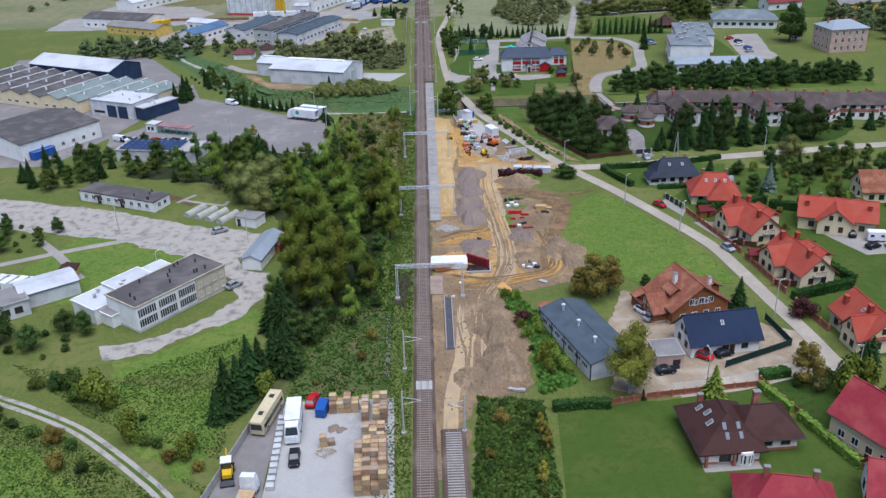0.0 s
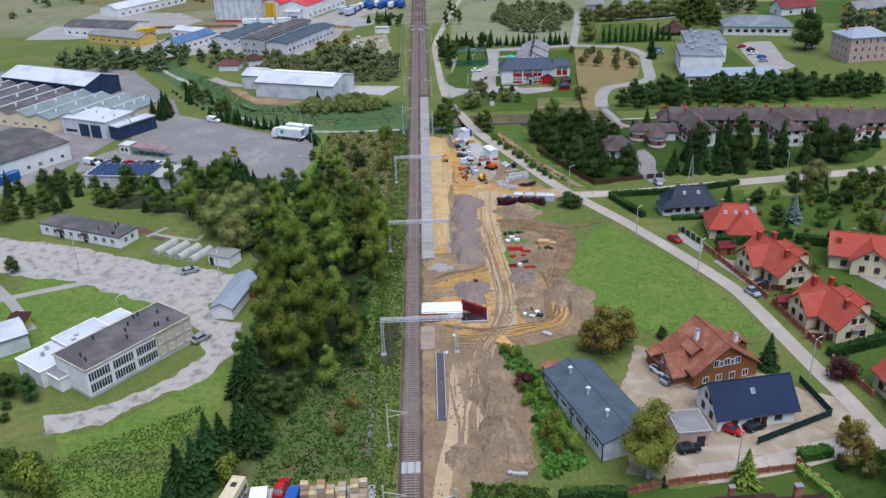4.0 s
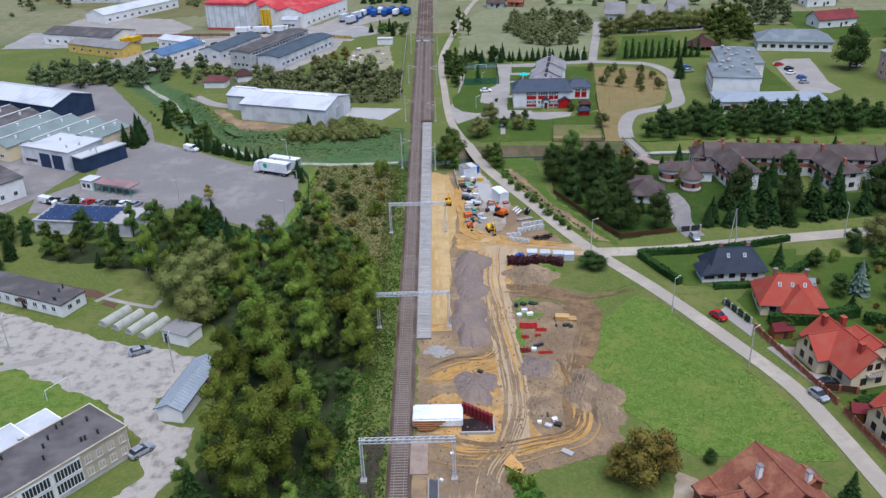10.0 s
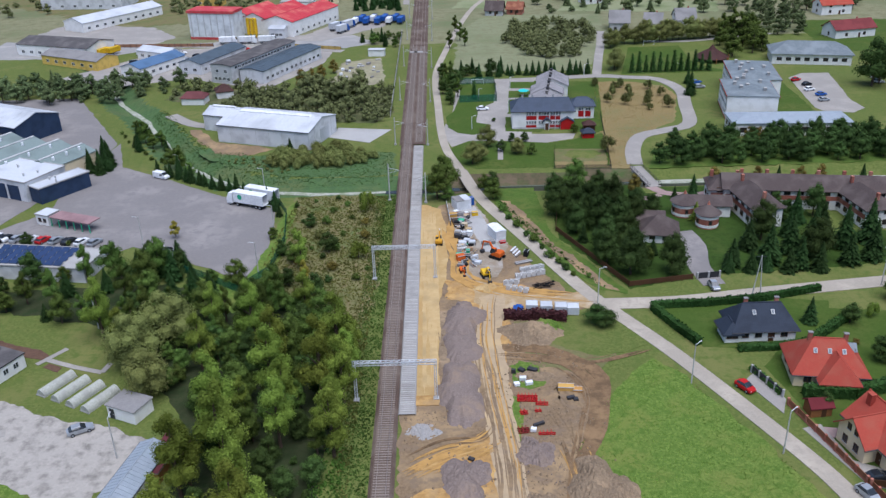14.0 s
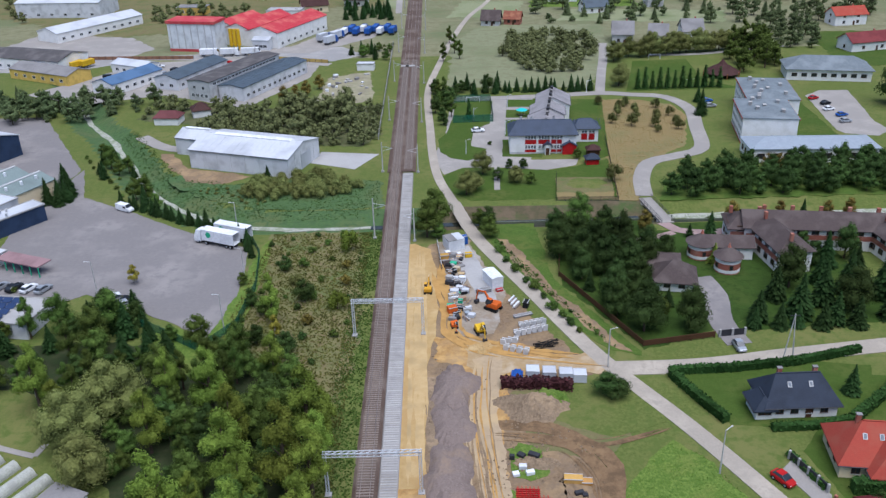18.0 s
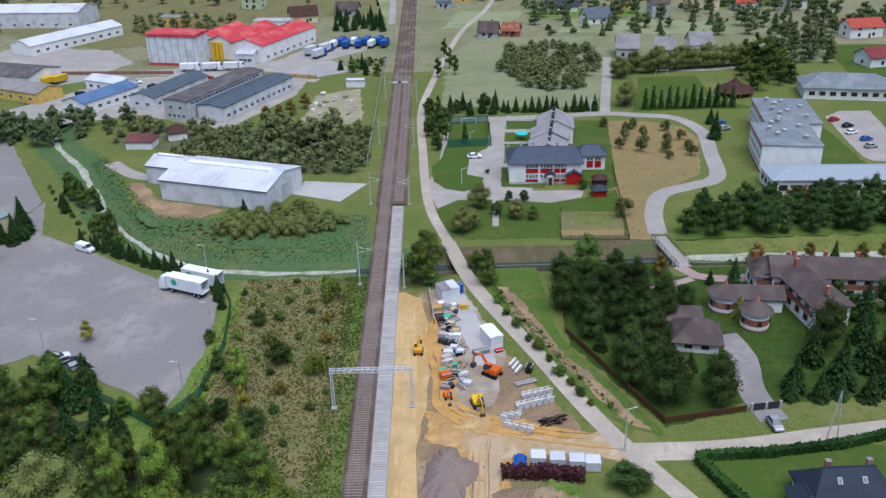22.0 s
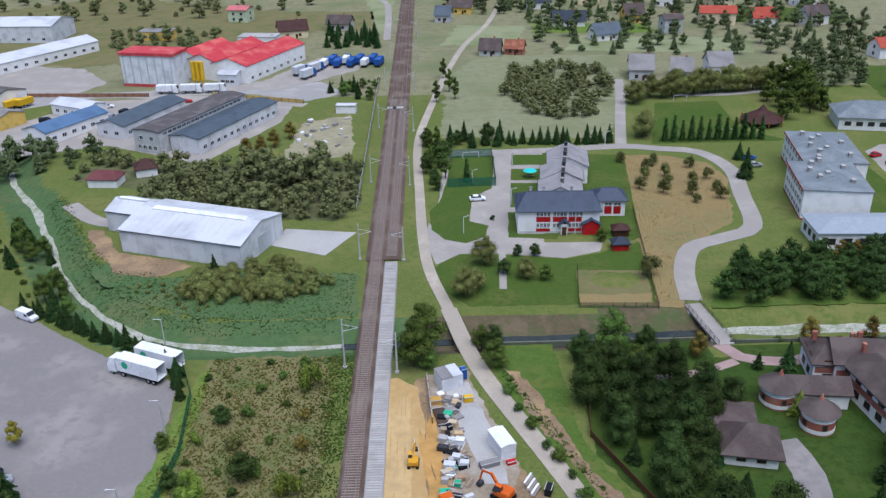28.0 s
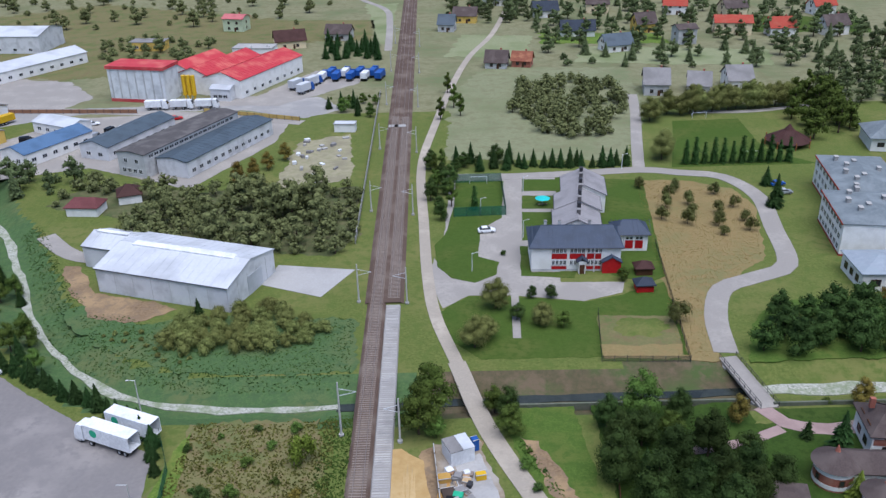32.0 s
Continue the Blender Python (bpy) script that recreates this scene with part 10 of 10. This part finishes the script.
fence(56.6, 311.3, 62, 362, 1.3, MESHW, "thin dark wire fence panel row", DARKMETAL, 2.5, solid_panel=False, wide=0.08)
patch("allotment", [(42.5, 329), (57.5, 328), (56, 312.5), (41, 313)], 0.06, ROUGH, "fenced patch of cut yellowish grass", jag=0.3)
patch("cut_grass", [(41, 318), (56.4, 317.4), (56, 312.5), (40.8, 313)], 0.07, HAY, "strip of cut straw-coloured grass", jag=0.5)
heap(50, 323.6, 0, 13, 8, 1.1, GRASS, "low grassy mound behind a fence", 41, 0.1, name="grass_mound")
t = thing("parasol", 38.1, 387.4, 0, "turquoise parasol over a bench", "parasol")
bm = bmesh.new()
beam(bm, (0, 0, 2.0), (0, 0, 2.8), 2.0, 10, 0.05)
part("canopy", bm, TEAL, t)
bm = bmesh.new()
beam(bm, (0, 0, 0), (0, 0, 2.1), 0.06)
part("pole", bm, STEELW, t)
bm = bmesh.new()
box(bm, -1.2, 1.2, -0.3, 0.3, 0.35, 0.45)
part("bench", bm, PALLET, t)
for x, y, r, m, l in ((54.2, 339.6, 2, NAVYTILE, "small playhouse with slate-blue roof"), (55.8, 347.4, 0, BROWNTILE, "small dark wooden shelter")):
    t = thing("garden_hut", x, y, r, l, "hut")
    walls(t, 3.6, 2.8, 1.9, 0, REDP if m is NAVYTILE else FRAMEB)
    roof_part(t, 3.6, 2.8, 1.9, 1.0, 0.4, 1.4, m)
t = thing("round_pavilion", 119.6, 432, 0, "large dark brown pyramid-roofed pavilion", "pavilion")
bm = bmesh.new()
beam(bm, (0, 0, 1.6), (0, 0, 4.6), 7.0, 12, 1.6)
beam(bm, (0, 0, 4.6), (0, 0, 6.4), 1.6, 12, 0.15)
part("roof", bm, BROWNTILE, t)
for k in range(8):
    bm = bmesh.new()
    beam(bm, (7 * math.cos(k * 0.785), 7 * math.sin(k * 0.785), -0.1), (7 * math.cos(k * 0.785), 7 * math.sin(k * 0.785), 2.3), 0.18, 6)
    part("post", bm, WOODW, t)

# far vehicles
for k in range(3):
    lorry(-96 + 9.2 * k, 486.6, 0, "white lorry with blue cab in a line", boxm=WHITEP, long=6.0, h=3.4)
for k in range(9):
    lorry(-36 + 2.9 * k, 520 + (k % 2) * 5, 78, "blue and white lorry in a parked row", cab=BLUEP, boxm=BLUEP if k % 3 else WHITEP, long=6.2, h=3.3)
for x, y in ((-46, 508), (-42, 502), (-40, 512)):
    lorry(x, y, 60, "white lorry with blue body at the mill", boxm=GREYSHEET, cab=BLUEP, long=6.2)
for k in range(16):
    rr = random.Random(k)
    car(-128 + 3.1 * k, 452 + rr.uniform(-4, 22), rr.choice([20, 70, -70]), rr.choice([WHITEP, SILVER, BLACKP, WHITEP, REDP]), "parked car in the works yard", 0.1, rr.random() < 0.4, 4.8)
for x, y in ((-147, 468), (-143, 470)):
    lorry(x, y, 60, "yellow box lorry in the works yard", boxm=YELLOW, long=6.4, tractor=False, h=3.2)
fence(-73.6, 481.5, -37, 468, 1.6, mat("yellow_fence", (0.5, 0.36, 0.12)), "ochre board fence of the works", DARKMETAL, 3.0, wide=0.15)
fence(-150, 486, -98, 482, 1.6, mat("rust_fence", (0.3, 0.16, 0.1)), "rusty brown board fence along the yard", DARKMETAL, 3.0, wide=0.15)
fence(-9.6, 366, -10.6, 500, 1.8, CONC, "grey concrete fence along the railway", CONC, 5.0, wide=0.2)
rnd = random.Random(55)
for k in range(26):
    boxes("stone_block", rnd.uniform(-33, -17), rnd.uniform(405, 448), rnd.uniform(0, 180), (rnd.uniform(0.8, 2.2), rnd.uniform(0.6, 1.4), rnd.uniform(0.3, 1.0)), rnd.choice([CONC, WHITEP, SHADEROOF]), "pale stone block on storage ground", "stone block", 0.04, "stored stone blocks", rim=False)
t = thing("works_cabin", -20, 456, -5, "small white cabin beside a storage yard", "cabin")
walls(t, 7, 3.4, 2.6, 0, WHITE)
flat_roof(t, 7, 3.4, 2.6, GREYSHEET)

# rough growth over verges and waste land
def tufts(name, poly, count, lo, hi, material, label, seed, keep=lambda x, y: True):
    rnd = random.Random(seed)
    xs, ys = [p[0] for p in poly], [p[1] for p in poly]
    vs, fs = [], []
    for _ in range(count):
        x, y = rnd.uniform(min(xs), max(xs)), rnd.uniform(min(ys), max(ys))
        if not inside(x, y, poly) or not keep(x, y) or noise.noise(Vector((x * 0.3, y * 0.3, seed))) < rnd.uniform(-0.9, 0.15):
            continue
        z = canal_depth(x, y)
        s = rnd.uniform(lo, hi)
        for k in range(3):
            a = rnd.uniform(0, math.tau)
            d = Vector((math.cos(a), math.sin(a), 0)) * s * 0.6
            c = Vector((x + rnd.uniform(-s, s) * 0.4, y + rnd.uniform(-s, s) * 0.4, z))
            lean = Vector((rnd.uniform(-0.5, 0.5), rnd.uniform(-0.5, 0.5), 0)) * s
            i = len(vs)
            vs += [tuple(c - d), tuple(c + d), tuple(c + d * 0.5 + lean + Vector((0, 0, s * 0.8))), tuple(c - d * 0.6 + lean + Vector((0, 0, s)))]
            fs.append((i, i + 1, i + 2, i + 3))
    me = raw_mesh(name, vs, fs, material)
    tagged(new(name, me), label, "grass", kind="stuff")


TUFT = leaf("grass_tufts", (0.07, 0.118, 0.036), (0.082, 0.13, 0.04), 0.0)
TUFTDRY = leaf("dry_tufts", (0.13, 0.135, 0.05), (0.135, 0.135, 0.055), 0.0)
tufts("wild_grass", [(-34, 248), (-31, 297), (-7, 297), (-7, 165), (-14, 225)], 26000, 0.12, 0.34, TUFTDRY, "tall brownish wild grass", 1)
tufts("verge_grass", [(-9.5, 90), (-3.6, 90), (-4.4, 300), (-9.5, 300)], 15000, 0.1, 0.28, TUFT, "green verge grass along the track", 2)
tufts("wild_grass", [(-90, 90), (-35, 90), (-34, 122), (-38, 144), (-60, 130), (-90, 140)], 34000, 0.1, 0.28, TUFT, "rough green wild grass", 3, keep=lambda x, y: min(abs((y - 124.6) + (x + 77.4) * 0.5), abs((y - 106.5) + (x + 48.7) * 0.85)) > 3.2)
tufts("meadow_grass", MEADOW_EDGE, 22000, 0.06, 0.17, leaf("meadow_tufts", (0.155, 0.25, 0.06), (0.17, 0.26, 0.07), 0.0), "uneven tufts in the mown meadow", 4)
tufts("reed_growth", [(-64, 318), (-45, 310), (-33, 306.5), (-6, 306.5), (-7, 330), (-30, 333), (-50, 330), (-70, 345), (-92, 382), (-96, 378)], 26000, 0.1, 0.26, leaf("reeds", (0.06, 0.11, 0.038), (0.06, 0.1, 0.036), 0.0), "lush green growth on the stream bank", 5, keep=lambda x, y: not (-66 < x < -22 and y > 334))
tufts("weeds", [(19, 121), (26, 124), (23, 146), (17, 160), (14.5, 160), (19.5, 140)], 3500, 0.4, 0.9, leaf("weeds", (0.09, 0.19, 0.05), (0.11, 0.21, 0.055), 0.0), "rank green weeds beside the site", 6)
tufts("rank_growth", [(5.6, 92), (19, 92), (19, 119), (8, 121)], 5000, 0.25, 0.7, TUFT, "rank green growth beside the track", 9)
tufts("undergrowth", [(-26, 122), (-7.6, 123), (-8, 190), (-11, 190), (-18, 160), (-28, 146)], 9000, 0.15, 0.42, leaf("undergrowth", (0.06, 0.12, 0.03), (0.075, 0.14, 0.035), 0.0), "shaded green undergrowth beside the grove", 10)
tufts("verge_scrub", [(21.8, 290), (25, 281), (30, 268), (33.2, 260.5), (40, 245.5), (42, 241), (43, 241.5), (36, 257), (31.2, 270), (26.6, 282), (23.4, 290)], 7000, 0.12, 0.32, leaf("verge_weeds", (0.065, 0.12, 0.035), (0.08, 0.135, 0.04), 0.0), "low rank scrub along the road verge", 8)
FIELD = [(66, 404), (81, 402.5), (91, 396), (93, 384), (89, 366), (85.6, 354.5), (75, 343.5), (67, 337), (62.8, 322), (62.2, 311.5), (54.8, 312), (57.5, 330), (60.5, 357), (64, 385)]
tufts("field_grass", FIELD, 14000, 0.07, 0.16, leaf("straw_tufts", (0.25, 0.19, 0.085), (0.17, 0.13, 0.06), 0.0), "dry straw-coloured field grass", 7, keep=lambda x, y: inside(x + 0.8, y, FIELD) and inside(x, y - 0.8, FIELD))

# cars of the school lot
for k in range(5):
    car(141.5 + 1.6 * (k % 2), 371 + 6.6 * k, 10 + 4 * k, (SILVER, BLUEP, WHITEP, BLACKP, REDP)[k], ("silver", "blue", "white", "black", "red")[k] + " car parked behind the white school", 0.05, long=4.0)
